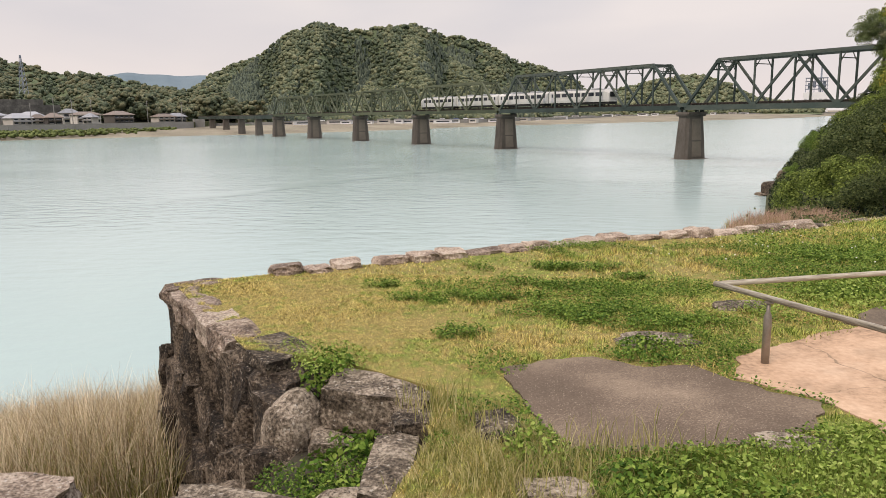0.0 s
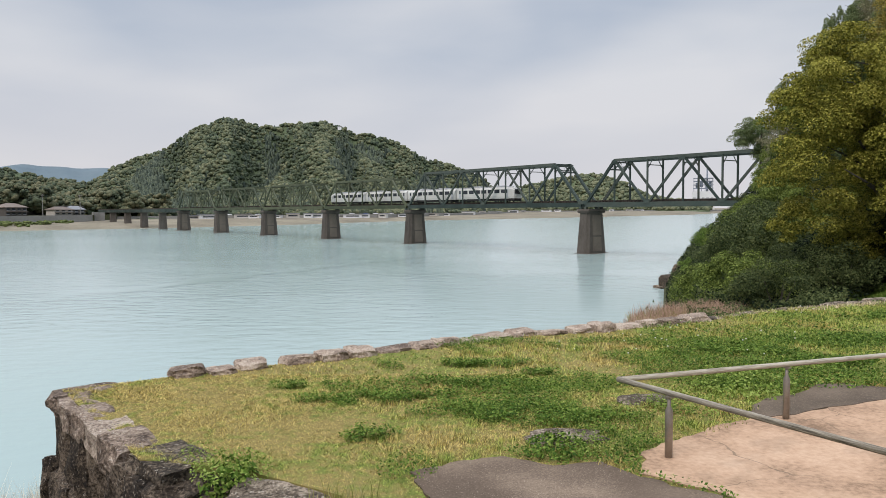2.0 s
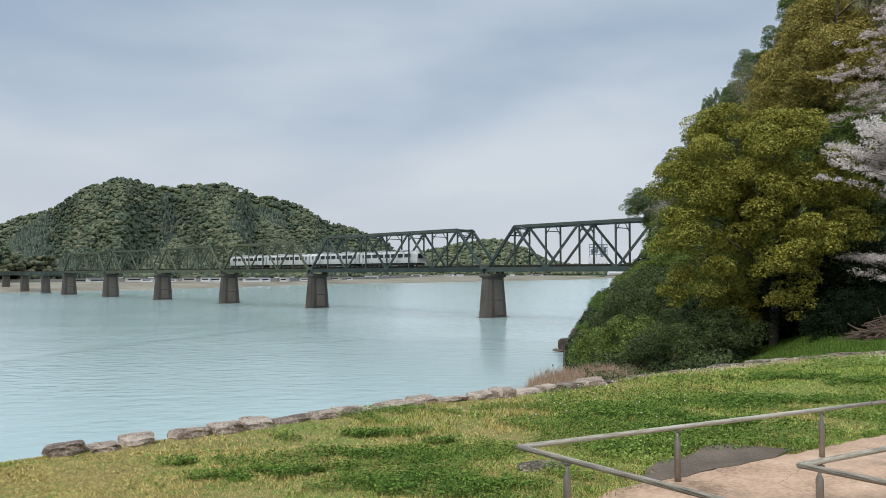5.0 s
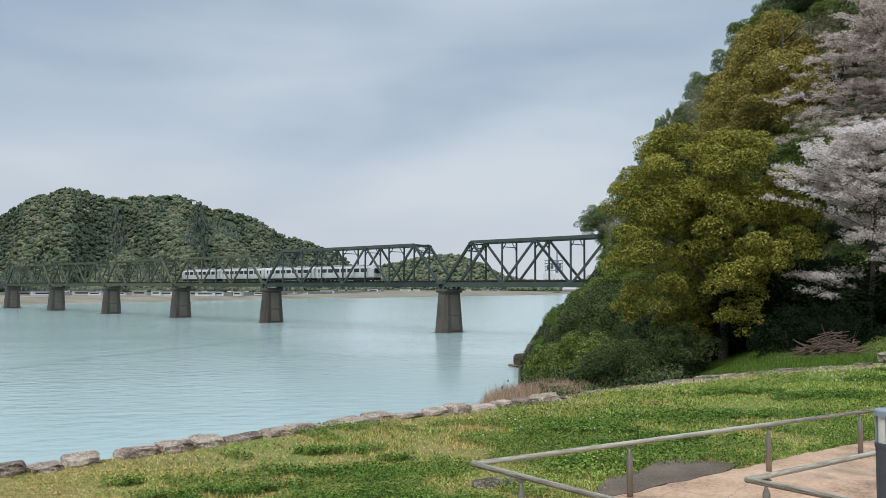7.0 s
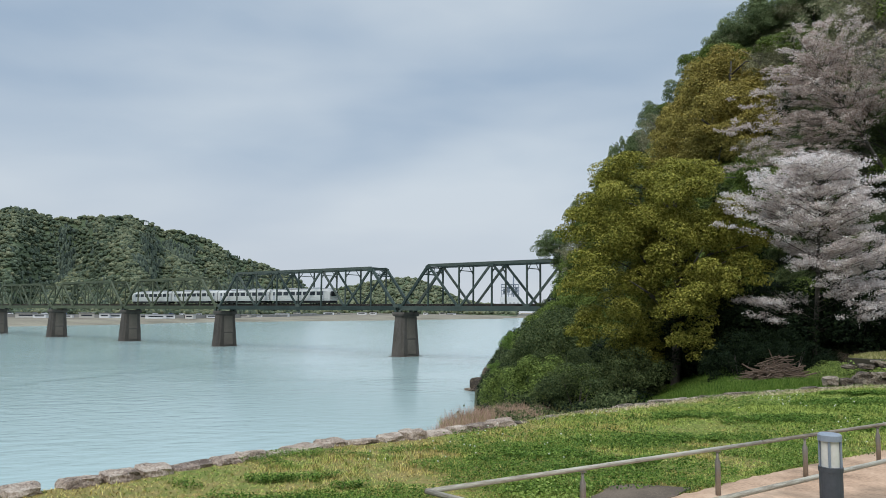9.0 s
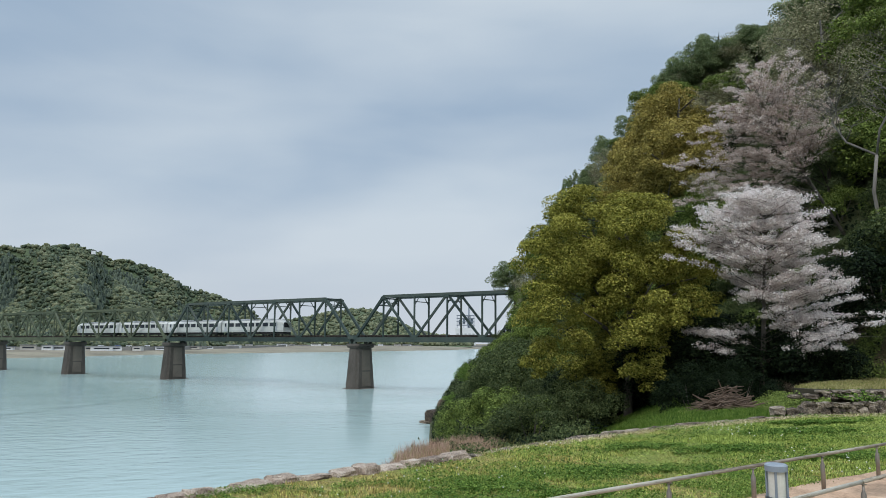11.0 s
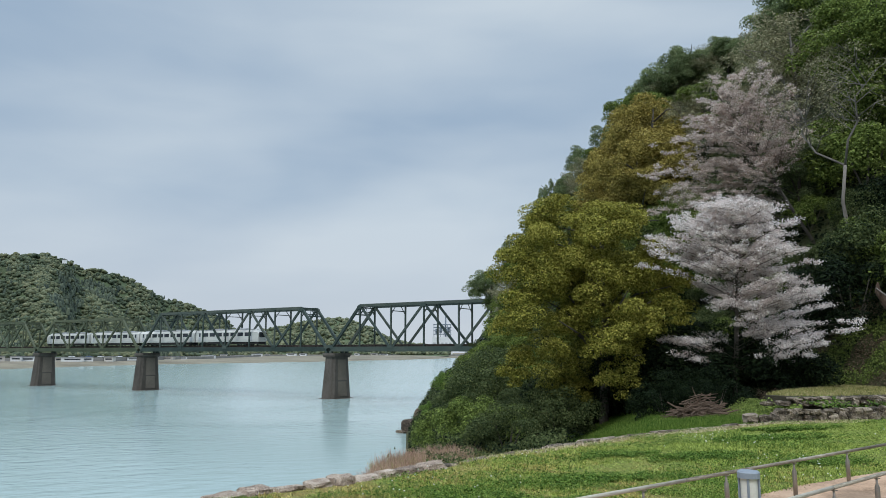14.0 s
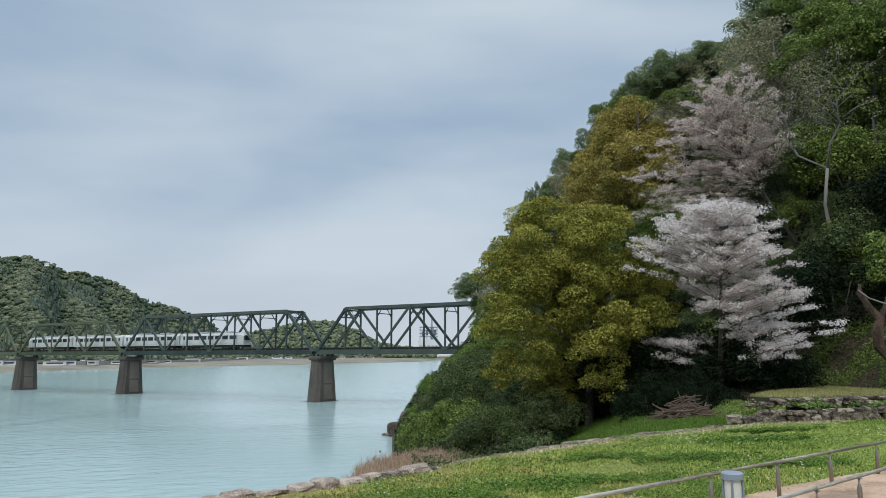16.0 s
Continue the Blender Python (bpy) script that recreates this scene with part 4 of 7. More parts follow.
def billows(p, r, rng, subs=7, flat=0.85):
    """Broadleaf crowns seen from afar: every crown a heap of small rounded boughs over its upper half."""
    n = len(p)
    who = np.repeat(np.arange(n), subs)
    d = rng.normal(0, 1, (n * subs, 3))
    d[:, 2] = np.abs(d[:, 2]) * 0.9 + 0.05
    d /= np.linalg.norm(d, axis=1, keepdims=True)
    c = p[who] + d * r[who][:, None] * rng.uniform(0.3, 0.75, (n * subs, 1)) * (1, 1, flat)
    return blobs(c, r[who] * rng.uniform(0.38, 0.66, n * subs), rng, 0.2, 0.85)


def spires(p, r, rng):
    """Close-set conifers: tall narrow cones with a ragged skirt."""
    n, k = len(p), 7
    a = np.arange(k) / k * 2 * np.pi + rng.uniform(0, 6.28, (n, 1))
    rad = r[:, None] * rng.uniform(0.4, 0.75, (n, k))
    low = np.stack([p[:, :1] + np.cos(a) * rad, p[:, 1:2] + np.sin(a) * rad, p[:, 2:] - 0.6 * r[:, None] * rng.uniform(0.3, 1.3, (n, k))], axis=-1)
    mid = np.stack([p[:, :1] + np.cos(a) * rad * 0.55, p[:, 1:2] + np.sin(a) * rad * 0.55, p[:, 2:] + 0.9 * r[:, None] * rng.uniform(0.7, 1.2, (n, k))], axis=-1)
    top = (p + np.stack([rng.normal(0, 0.1, n) * r, rng.normal(0, 0.1, n) * r, r * rng.uniform(1.2, 1.7, n)], axis=1))[:, None]
    v = np.concatenate([low, mid, top], axis=1).reshape(-1, 3)
    i = np.arange(k)
    j = (i + 1) % k
    f = np.concatenate([np.stack([i, j, k + j], 1), np.stack([i, k + j, k + i], 1), np.stack([k + i, k + j, np.full(k, 2 * k)], 1)])
    return v, (f[None] + (np.arange(n) * (2 * k + 1))[:, None, None]).reshape(-1, 3)


def forest_on(grid, count, size, rng, rows, lift=0.4, zmin=-3.0):
    """Tree crowns scattered over the front of a hill: place, radius, and where on the hill (bearing share, height share)."""
    nr, nb, _ = grid.shape
    a, b = rng.uniform(0, rows, count), rng.uniform(0, nb - 1.001, count)
    i, j = a.astype(int), b.astype(int)
    fa, fb = (a - i)[:, None], (b - j)[:, None]
    p = (grid[i, j] * (1 - fa) + grid[i + 1, j] * fa) * (1 - fb) + (grid[i, j + 1] * (1 - fa) + grid[i + 1, j + 1] * fa) * fb
    r = size * rng.uniform(0.55, 1.0, count) ** 1.5 * 1.6
    ok = p[:, 2] > zmin
    p, r, t = p[ok], r[ok], (a / rows)[ok]
    p[:, 2] += r * lift
    return p, r, t


def wooded(name, label, profile, near, far, count, size, seed, m_floor, m_tree, rows=26, step=0.5, zmin=-3.0, push=((0, 0), (0, 0)), folds=(), conifers=(), subs=7, lift=0.0):
    """A hill under its wood; conifers lists (bearing, half width, lowest and highest share of the slope) of the dark plantations."""
    rng = np.random.default_rng(seed)
    me, grid = ridge_mesh(name, profile, near, far, m_floor, step, rows, push=push, folds=folds, lift=lift)
    hill = tagged(new(name, me), label, "hill", kind="structure")
    p, r, t = forest_on(grid, count, size, rng, rows + 1, 0.1, zmin)
    b = np.degrees(np.arctan2(p[:, 0], p[:, 1])) + 0.5 * bumpy(p[:, 0], p[:, 1], 25.0)
    dark = rng.random(len(p)) < 0.05
    for b0, w, t0, t1 in conifers:
        dark |= (np.abs(b - b0) < w) & (t > t0) & (t < t1) & (rng.random(len(p)) < 0.93)
    # ravine shade is painted by darker crowns in the folds, paler ones on spurs
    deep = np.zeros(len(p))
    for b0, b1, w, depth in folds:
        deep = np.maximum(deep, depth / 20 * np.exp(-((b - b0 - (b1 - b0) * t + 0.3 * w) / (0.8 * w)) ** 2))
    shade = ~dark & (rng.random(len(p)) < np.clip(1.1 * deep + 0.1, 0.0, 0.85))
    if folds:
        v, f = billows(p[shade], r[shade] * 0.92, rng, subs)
        tagged(new("hill_forest", array_mesh("hill_forest", v, f, M_MTNSHADE, smooth=True)), "tree crowns in the folds of a hill, shade put into their darker green", "forest", kind="stuff")
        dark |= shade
    v, f = billows(p[~dark], r[~dark], rng, subs)
    dark &= ~shade
    wood = tagged(new("hill_forest", array_mesh("hill_forest", v, f, m_tree, smooth=True)), "dense mixed evergreen and spring-green tree crowns covering a hill", "forest", kind="stuff")
    if conifers:
        q = np.concatenate([p[dark] + rng.normal(0, 2.0, (dark.sum(), 3)) * (1, 1, 0) for _ in range(3)])
        v, f = spires(q, np.tile(r[dark], 3) * 0.75, rng)
        tagged(new("hill_conifers", array_mesh("hill_conifers", v, f, M_MTNDARK)), "dark conifer plantation on the hillside", "forest", kind="stuff")
    return hill, wood


SPUR = [(-25.2, 0.2), (-24.6, 1.3), (-23.5, 2.1), (-22, 3.4), (-20.4, 4.75), (-19.1, 5.65), (-17.2, 6.35), (-16.1, 6.5), (-15, 6.2), (-14.3, 5.55), (-13.2, 5.1), (-11.9, 5.65), (-11, 6.15), (-9.9, 6.5), (-8.9, 6.05), (-8, 4.6), (-7.1, 3.85), (-6.2, 3.2), (-4.7, 2.2), (-3.5, 1.4), (-2.5, 0.2)]
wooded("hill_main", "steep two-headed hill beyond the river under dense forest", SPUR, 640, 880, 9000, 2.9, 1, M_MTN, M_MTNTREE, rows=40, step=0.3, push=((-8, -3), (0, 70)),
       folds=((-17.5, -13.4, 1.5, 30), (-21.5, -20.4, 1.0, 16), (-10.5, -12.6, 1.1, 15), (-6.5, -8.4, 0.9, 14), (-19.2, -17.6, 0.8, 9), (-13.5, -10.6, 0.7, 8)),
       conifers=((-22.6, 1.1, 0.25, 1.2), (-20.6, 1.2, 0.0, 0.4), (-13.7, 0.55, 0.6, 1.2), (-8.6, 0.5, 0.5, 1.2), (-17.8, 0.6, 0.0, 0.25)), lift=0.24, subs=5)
BACK = [(-27, 0.2), (-26, 1.8), (-24.5, 2.9), (-23.5, 3.45), (-22.2, 3.9), (-20.9, 4.4), (-19, 5.0), (-16, 5.6), (-14.3, 6.0), (-12.9, 6.05), (-11.9, 6.0), (-9.9, 6.3), (-8.6, 6.1), (-7.6, 5.55), (-6.9, 5.55), (-5.8, 5.1), (-4.65, 4.95), (-3.9, 4.5), (-2.4, 3.75), (-0.7, 3.25), (0.8, 2.7), (1.8, 2.3), (3.2, 1.2), (4.5, 0.2)]
wooded("hill_back", "wooded shoulder behind the two-headed hill", BACK, 740, 960, 7000, 3.1, 11, M_MTN, M_MTNTREE, rows=30, step=0.4, push=((-8, 0, 5), (0, 100, 320)),
       folds=((-3.0, -6.2, 1.0, 18), (0.5, -2.2, 0.8, 12), (-24.5, -22.8, 0.8, 10)), conifers=((-6.6, 1.3, 0.0, 0.85), (-2.2, 1.0, 0.0, 0.7)), lift=0.22, subs=5)
RIGHT = [(2.0, 0.3), (4, 1.3), (6.5, 1.9), (9, 2.35), (10.8, 2.5), (12.2, 2.2), (13.4, 1.4), (15.2, 0.7), (17, 0.4), (19, 0.2)]
wooded("hill_low", "low wooded hill on the plain beyond the river", RIGHT, 1400, 1700, 1500, 6.0, 2, M_MTN, M_MTNTREE, rows=12, subs=6)
LEFT = [(-60, 4.0), (-48, 4.8), (-38, 3.9), (-36, 3.45), (-34.8, 2.95), (-32, 2.9), (-30.5, 2.6), (-28.5, 2.2), (-26.5, 1.8), (-24.5, 2.2), (-22.5, 1.6), (-20, 0.3)]
wooded("hill_left", "wooded hillside behind the riverside houses", LEFT, 585, 850, 5200, 2.9, 3, M_MTN, M_LEFTTREE, rows=18, folds=((-35.5, -34.4, 0.9, 9), (-40, -38.6, 1.0, 9), (-31.5, -30.8, 0.7, 6)), subs=5)
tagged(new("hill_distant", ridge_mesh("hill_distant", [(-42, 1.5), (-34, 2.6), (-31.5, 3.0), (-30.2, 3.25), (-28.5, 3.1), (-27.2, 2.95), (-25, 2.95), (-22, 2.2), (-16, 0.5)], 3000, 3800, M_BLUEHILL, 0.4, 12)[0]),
       "distant mountain ridge with haze put into its blue colour", "mountain", kind="structure")

# ---- railway bridge ----
BR_D = Vector((-math.sin(radians(39)), math.cos(radians(39)), 0))
BR_O = Vector((28.75, 155.45, 0))
BR_TURN = 90 + 39  # the bridge's own x axis runs along BR_D


def on_bridge(s, z=0.0):
    q = BR_O + BR_D * s
    return pose(q.x, q.y, z, 0, 0, BR_TURN)


CHORD_LO, HALF = 2.45, 2.45


def truss_span(length, panels, top, label, m_main=M_BRIDGE):
    """A riveted through truss along x from 0 to length, its bottom chord centred on CHORD_LO."""
    span = thing("truss_span", label, "railway bridge", "truss spans")
    pl = length / panels
    a, b = 0.35, length - 0.35
    for side in (-HALF, HALF):
        node = lambda k, z: (min(max(k * pl, a), b), side, z)
        part("bottom_chord", barred(node(0, CHORD_LO), node(panels, CHORD_LO), 0.45, 0.95), m_main, span)
        part("top_chord", barred(node(1, top), node(panels - 1, top), 0.5, 0.55), m_main, span)
        part("end_post", barred(node(0, CHORD_LO), node(1, top), 0.5, 0.5), m_main, span)
        part("end_post", barred(node(panels, CHORD_LO), node(panels - 1, top), 0.5, 0.5), m_main, span)
        for k in range(1, panels):
            part("vertical", barred(node(k, CHORD_LO), node(k, top), 0.26, 0.3), m_main, span)
        for k in range(1, panels - 1):
            lo, hi = (CHORD_LO, top) if k % 2 == 0 else (top, CHORD_LO)
            part("diagonal", barred(node(k, lo), node(k + 1, hi), 0.36 if k in (1, panels - 2) else 0.32, 0.42), m_main, span)
        for k in range(0, panels + 1, 2):
            part("gusset_plate", boxed((min(max(k * pl, a), b), side * 1.01, CHORD_LO + 0.5), (1.3, 0.5, 0.7)), m_main, span)
        for k in range(1, panels, 2):
            part("gusset_plate", boxed((k * pl, side * 1.01, top - 0.35), (1.1, 0.54, 0.6)), m_main, span)
    for k in range(1, panels):
        part("sway_strut", barred((k * pl, -HALF, top), (k * pl, HALF, top), 0.2, 0.3), m_main, span)
        part("sway_strut", barred((k * pl, -HALF, top - 1.25), (k * pl, HALF, top - 1.25), 0.14, 0.16), m_main, span)
        for sgn in (-1, 1):
            part("knee_brace", barred((k * pl, sgn * HALF, top - 2.0), (k * pl, sgn * HALF * 0.35, top - 0.2), 0.1, 0.14), m_main, span)
    for k in range(1, panels - 1):
        part("lateral_brace", barred((k * pl, -HALF, top + 0.05), ((k + 1) * pl, HALF, top + 0.05), 0.12, 0.14), m_main, span)
        part("lateral_brace", barred((k * pl, HALF, top + 0.07), ((k + 1) * pl, -HALF, top + 0.07), 0.12, 0.14), m_main, span)
    for x0, x1 in ((0.35, pl), (length - 0.35, length - pl)):
        pb = bmesh.new()
        q = lambda t, y: (x0 + (x1 - x0) * t, y, CHORD_LO + (top - CHORD_LO) * t)
        beam(pb, q(0.96, -HALF), q(0.96, HALF), 0.16, 0.25)
        beam(pb, q(0.80, -HALF), q(0.80, HALF), 0.16, 0.25)
        for j in range(4):
            y0, y1 = -HALF + HALF * j / 2, -HALF + HALF * (j + 1) / 2
            beam(pb, q(0.80 if j % 2 else 0.96, y0), q(0.96 if j % 2 else 0.80, y1), 0.1, 0.12)
        part("portal_frame", pb, m_main, span)
    for k in range(panels + 1):
        part("floor_beam", boxed((min(max(k * pl, a), b), 0, CHORD_LO - 0.1), (0.3, 4.6, 0.8)), m_main, span)
    for y in (-0.8, 0.8):
        part("stringer", boxed((length / 2, y, CHORD_LO + 0.2), (length - 0.4, 0.25, 0.75)), M_TRACK, span)
    slp = bmesh.new()
    for k in range(int(length / 0.9)):
        box(slp, (0.5 + 0.9 * k, 0, CHORD_LO + 0.67), (0.24, 2.5, 0.2))
    part("track_bed", slp, M_TRACK, span)
    for y in (-0.53, 0.53):
        part("rail", boxed((length / 2, y, CHORD_LO + 0.85), (length, 0.08, 0.16)), M_TRACK, span)
    part("walkway", boxed((length / 2, -1.75, CHORD_LO + 0.62), (length - 0.5, 0.7, 0.08)), M_TRACK, span)
    return span


long_span = truss_span(62.5, 8, 11.2, "long weathered dark green steel through-truss railway span")
long_span.matrix_basis = on_bridge(0.2)
copy_thing(long_span, on_bridge(-62.7))
short_span = truss_span(46.5, 6, 10.35, "short faded olive-green steel through-truss railway span", M_BRIDGE_OLIVE)
PIERS = [0.0, 62.9, 109.8, 156.6, 203.7, 250.6]
short_span.matrix_basis = on_bridge(PIERS[1] + 0.15)
for s in PIERS[2:5]:
    copy_thing(short_span, on_bridge(s + 0.15))


def girder_span(length):
    span = thing("girder_span", "low green plate-girder railway span", "railway bridge", "girder spans")
    for y in (-1.0, 1.0):
        part("plate_girder", boxed((length / 2, y, 1.75), (length - 0.3, 0.4, 1.7)), M_BRIDGE, span)
    for k in range(int(length / 1.8)):
        for y in (-1.22, 1.22):
            part("web_stiffener", boxed((0.9 + 1.8 * k, y, 1.75), (0.12, 0.12, 1.6)), M_BRIDGE, span)
    part("track_bed", boxed((length / 2, 0, 2.75), (length, 2.5, 0.22)), M_TRACK, span)
    for y in (-0.53, 0.53):
        part("rail", boxed((length / 2, y, 2.93), (length, 0.08, 0.15)), M_TRACK, span)
    return span


GIRDERS = [250.8, 281.8, 313.4, 345.0, 376.8]
girder = girder_span(31.3)
girder.matrix_basis = on_bridge(GIRDERS[0])
for s in GIRDERS[1:]:
    copy_thing(girder, on_bridge(s))


def tapered(lx0, ly0, z0, lx1, ly1, z1, chamfer=0.0):
    b = bmesh.new()
    rings = []
    for lx, ly, z in ((lx0, ly0, z0), (lx1, ly1, z1)):
        x, y, c = lx / 2, ly / 2, chamfer
        pts = [(-x, -y + c), (-x, y - c), (-x + c, y), (x - c, y), (x, y - c), (x, -y + c), (x - c, -y), (-x + c, -y)] if c else [(-x, -y), (-x, y), (x, y), (x, -y)]
        rings.append([b.verts.new((px, py, z)) for px, py in pts])
    n = len(rings[0])
    for k in range(n):
        b.faces.new((rings[0][k - 1], rings[0][k], rings[1][k], rings[1][k - 1]))
    b.faces.new(rings[1])
    b.faces.new(rings[0][::-1])
    bmesh.ops.recalc_face_normals(b, faces=b.faces[:])
    return b


def bridge_pier():
    pier = thing("bridge_pier", "tall tapered dark masonry bridge pier standing in the river", "bridge pier", "river piers")
    part("shaft", tapered(3.7, 6.3, -9.6, 2.7, 4.9, 0.75, 0.5), M_PIER, pier)
    part("cap", tapered(3.0, 5.4, 0.75, 3.3, 5.7, 1.15, 0.3), M_PIER, pier, "darker overhanging cap")
    part("cap_top", tapered(3.3, 5.7, 1.15, 3.2, 5.6, 1.6, 0.3), M_PIER, pier)
    for sgn in (-1, 1):
        for z0, z1 in ((-3.9, 0.3), (-7.2, -4.2)):
            f = lambda z: (1.85 + (1.35 - 1.85) * (z + 9.6) / 10.35)
            b = bmesh.new()
            x0, x1 = sgn * (f(z0) + 0.02), sgn * (f(z1) + 0.02)
            vs = [b.verts.new(c) for c in ((x0, -1.35, z0), (x0, 1.35, z0), (x1, 1.25, z1), (x1, -1.25, z1))]
            g = b.faces.new(vs)
            ex = bmesh.ops.extrude_face_region(b, geom=[g])
            bmesh.ops.translate(b, vec=(sgn * 0.05, 0, 0), verts=[v for v in ex["geom"] if isinstance(v, bmesh.types.BMVert)])
            bmesh.ops.recalc_face_normals(b, faces=b.faces[:])
            part("panel", b, M_PIERPANEL, pier, "brownish raised panel")
    for y in (-HALF, HALF):
        for x in (-0.6, 0.6):
            part("bearing", boxed((x, y, 1.8), (0.6, 0.6, 0.45)), M_BRIDGE, pier)
    part("water_apron", tapered(5.2, 8.0, -8.2, 4.6, 7.2, WATER + 0.06, 0.8), M_PIER, pier, "low stone apron at the waterline")
    return pier


pier = bridge_pier()
pier.matrix_basis = on_bridge(PIERS[0])
for s in PIERS[1:]:
    copy_thing(pier, on_bridge(s))


def small_pier():
    sp = thing("small_pier", "slim dark concrete pier under the plate girders", "bridge pier", "bank piers")
    part("shaft", tapered(2.4, 4.2, -9.6, 1.7, 3.3, 0.45, 0.3), M_PIER, sp)
    part("cap", tapered(2.0, 3.6, 0.45, 2.2, 3.8, 0.85, 0.2), M_PIER, sp)
    return sp


sp = small_pier()
sp.matrix_basis = on_bridge(GIRDERS[1])
for s in GIRDERS[2:]:
    copy_thing(sp, on_bridge(s))
abutment = thing("abutment", "concrete bridge abutment on the far bank", "bridge abutment", m=on_bridge(411))
part("wall", boxed((1.5, 0, -3.4), (4, 7, 8.8), 0.1), M_BANKCONC, abutment)


# ---- train ----
def train_car(front=0, label="white railcar with dark windows"):
    car = thing("train_car", label, "train", "train cars")
    L, W, z0, z1 = 20.9, 2.85, 4.15, 6.85
    b = bmesh.new()
    prof = [(-W / 2 + 0.1, z0), (-W / 2, z0 + 0.5), (-W / 2, z1 - 0.45), (-W / 2 + 0.35, z1 - 0.08), (-0.6, z1 + 0.12), (0.6, z1 + 0.12), (W / 2 - 0.35, z1 - 0.08), (W / 2, z1 - 0.45), (W / 2, z0 + 0.5), (W / 2 - 0.1, z0)]
    cuts = [(0.0, 1.0), (L, 1.0)]
    if front:
        cuts = [(0.0, 0.80), (0.35, 0.92), (1.5, 1.0), (L, 1.0)] if front < 0 else [(0.0, 1.0), (L - 1.5, 1.0), (L - 0.35, 0.92), (L, 0.80)]
    rings = [[b.verts.new((x, y * (0.5 + 0.5 * k), z0 + (z - z0) * k)) for y, z in prof] for x, k in cuts]
    for r0, r1 in zip(rings, rings[1:]):
        for k in range(len(prof)):
            b.faces.new((r0[k - 1], r0[k], r1[k], r1[k - 1]))
    b.faces.new(rings[0]), b.faces.new(rings[-1][::-1])
    bmesh.ops.recalc_face_normals(b, faces=b.faces[:])
    part("body", b, M_TRAIN, car)
    part("roof", boxed((L / 2, 0, z1 + 0.1), (L - 3.2, 1.9, 0.16), 0.05), M_TRAINROOF, car, "grey roof")
    for x in (L * 0.3, L * 0.7):
        part("roof_unit", boxed((x, 0, z1 + 0.27), (3.2, 1.5, 0.26), 0.06), M_TRAINROOF, car)
    for side in (-1, 1):
        y = side * (W / 2 + 0.012)
        n = 7
        for k in range(n):
            part("window", boxed((3.4 + k * (L - 6.8) / (n - 1), y, 5.85), (1.78, 0.05, 0.84), 0.03), M_WINDOW, car)
        for x in (1.35 if front >= 0 else 2.4, L - 1.35 if front <= 0 else L - 2.4):
            door = part("door", boxed((x, y, 5.35), (0.85, 0.03, 1.95), 0.02), M_TRAINROOF, car, "grey door")
            part("door_window", boxed((x, y + side * 0.02, 5.85), (0.5, 0.03, 0.8), 0.02), M_WINDOW, door)
    part("underframe", boxed((L / 2, 0, 3.92), (L - 7.6, 2.3, 0.55), 0.05), M_UNDER, car)
    for x in (3.2, L - 3.2):
        bogie = part("bogie", boxed((x, 0, 3.8), (3.0, 2.1, 0.42), 0.05), M_UNDER, car)
        for dx in (-1.05, 1.05):
            for y in (-0.6, 0.6):
                wb = bmesh.new()
                bmesh.ops.create_cone(wb, cap_ends=True, segments=16, radius1=0.41, radius2=0.41, depth=0.14, matrix=Matrix.Translation((x + dx, y, 3.79)) @ Matrix.Rotation(radians(90), 4, "X"))
                part("wheel", wb, M_UNDER, bogie)
    if front:
        xe = L if front > 0 else 0
        part("cab_mask", boxed((xe + front * 0.02, 0, 5.75), (0.5, 2.15, 1.1), 0.12), M_BLACK, car, "black glazed cab front")
        for y in (-0.75, 0.75):
            part("headlight", boxed((xe + front * 0.12, y, 4.75), (0.16, 0.3, 0.16), 0.03), M_LENS, car)
        part("skirt", boxed((xe - front * 0.9, 0, 3.85), (1.5, 2.3, 0.6), 0.1), M_UNDER, car)
    return car


TRAIN_FRONT = 22.0
mid_car = train_car()
mid_car.matrix_basis = on_bridge(TRAIN_FRONT + 21.4)
copy_thing(mid_car, on_bridge(TRAIN_FRONT + 42.8))
train_car(-1, "white leading railcar with a black cab front").matrix_basis = on_bridge(TRAIN_FRONT)
train_car(1, "white rear railcar with a black cab front").matrix_basis = on_bridge(TRAIN_FRONT + 64.2)

# ---- handrails ----
def handrail(name, path, posts, label, z=0.45):
    rail = thing(name, label, "handrail", "footpath handrails")
    for a, b in zip(path, path[1:]):
        ln, turn = math.dist(a, b), math.degrees(math.atan2(b[1] - a[1], b[0] - a[0]))
        bm = bmesh.new()
        tube(bm, [(-0.012, 0, 0), (ln + 0.012, 0, 0)], [0.020, 0.020], 12)
        part("top_rail", bm, M_RAILWOOD, rail, smooth=True).matrix_world = pose(a[0], a[1], z, 0, 0, turn)
    for x, y in posts:
        bm = bmesh.new()
        tube(bm, [(x, y, -0.1), (x, y, z - 0.12), (x, y, z - 0.085), (x, y, z - 0.02)], [0.026, 0.026, 0.012, 0.012], 14)
        p = part("post", bm, M_STEEL, rail, smooth=True)
        part("saddle", boxed((x, y, z - 0.026), (0.05, 0.05, 0.008)), M_STEEL, p)
    return rail


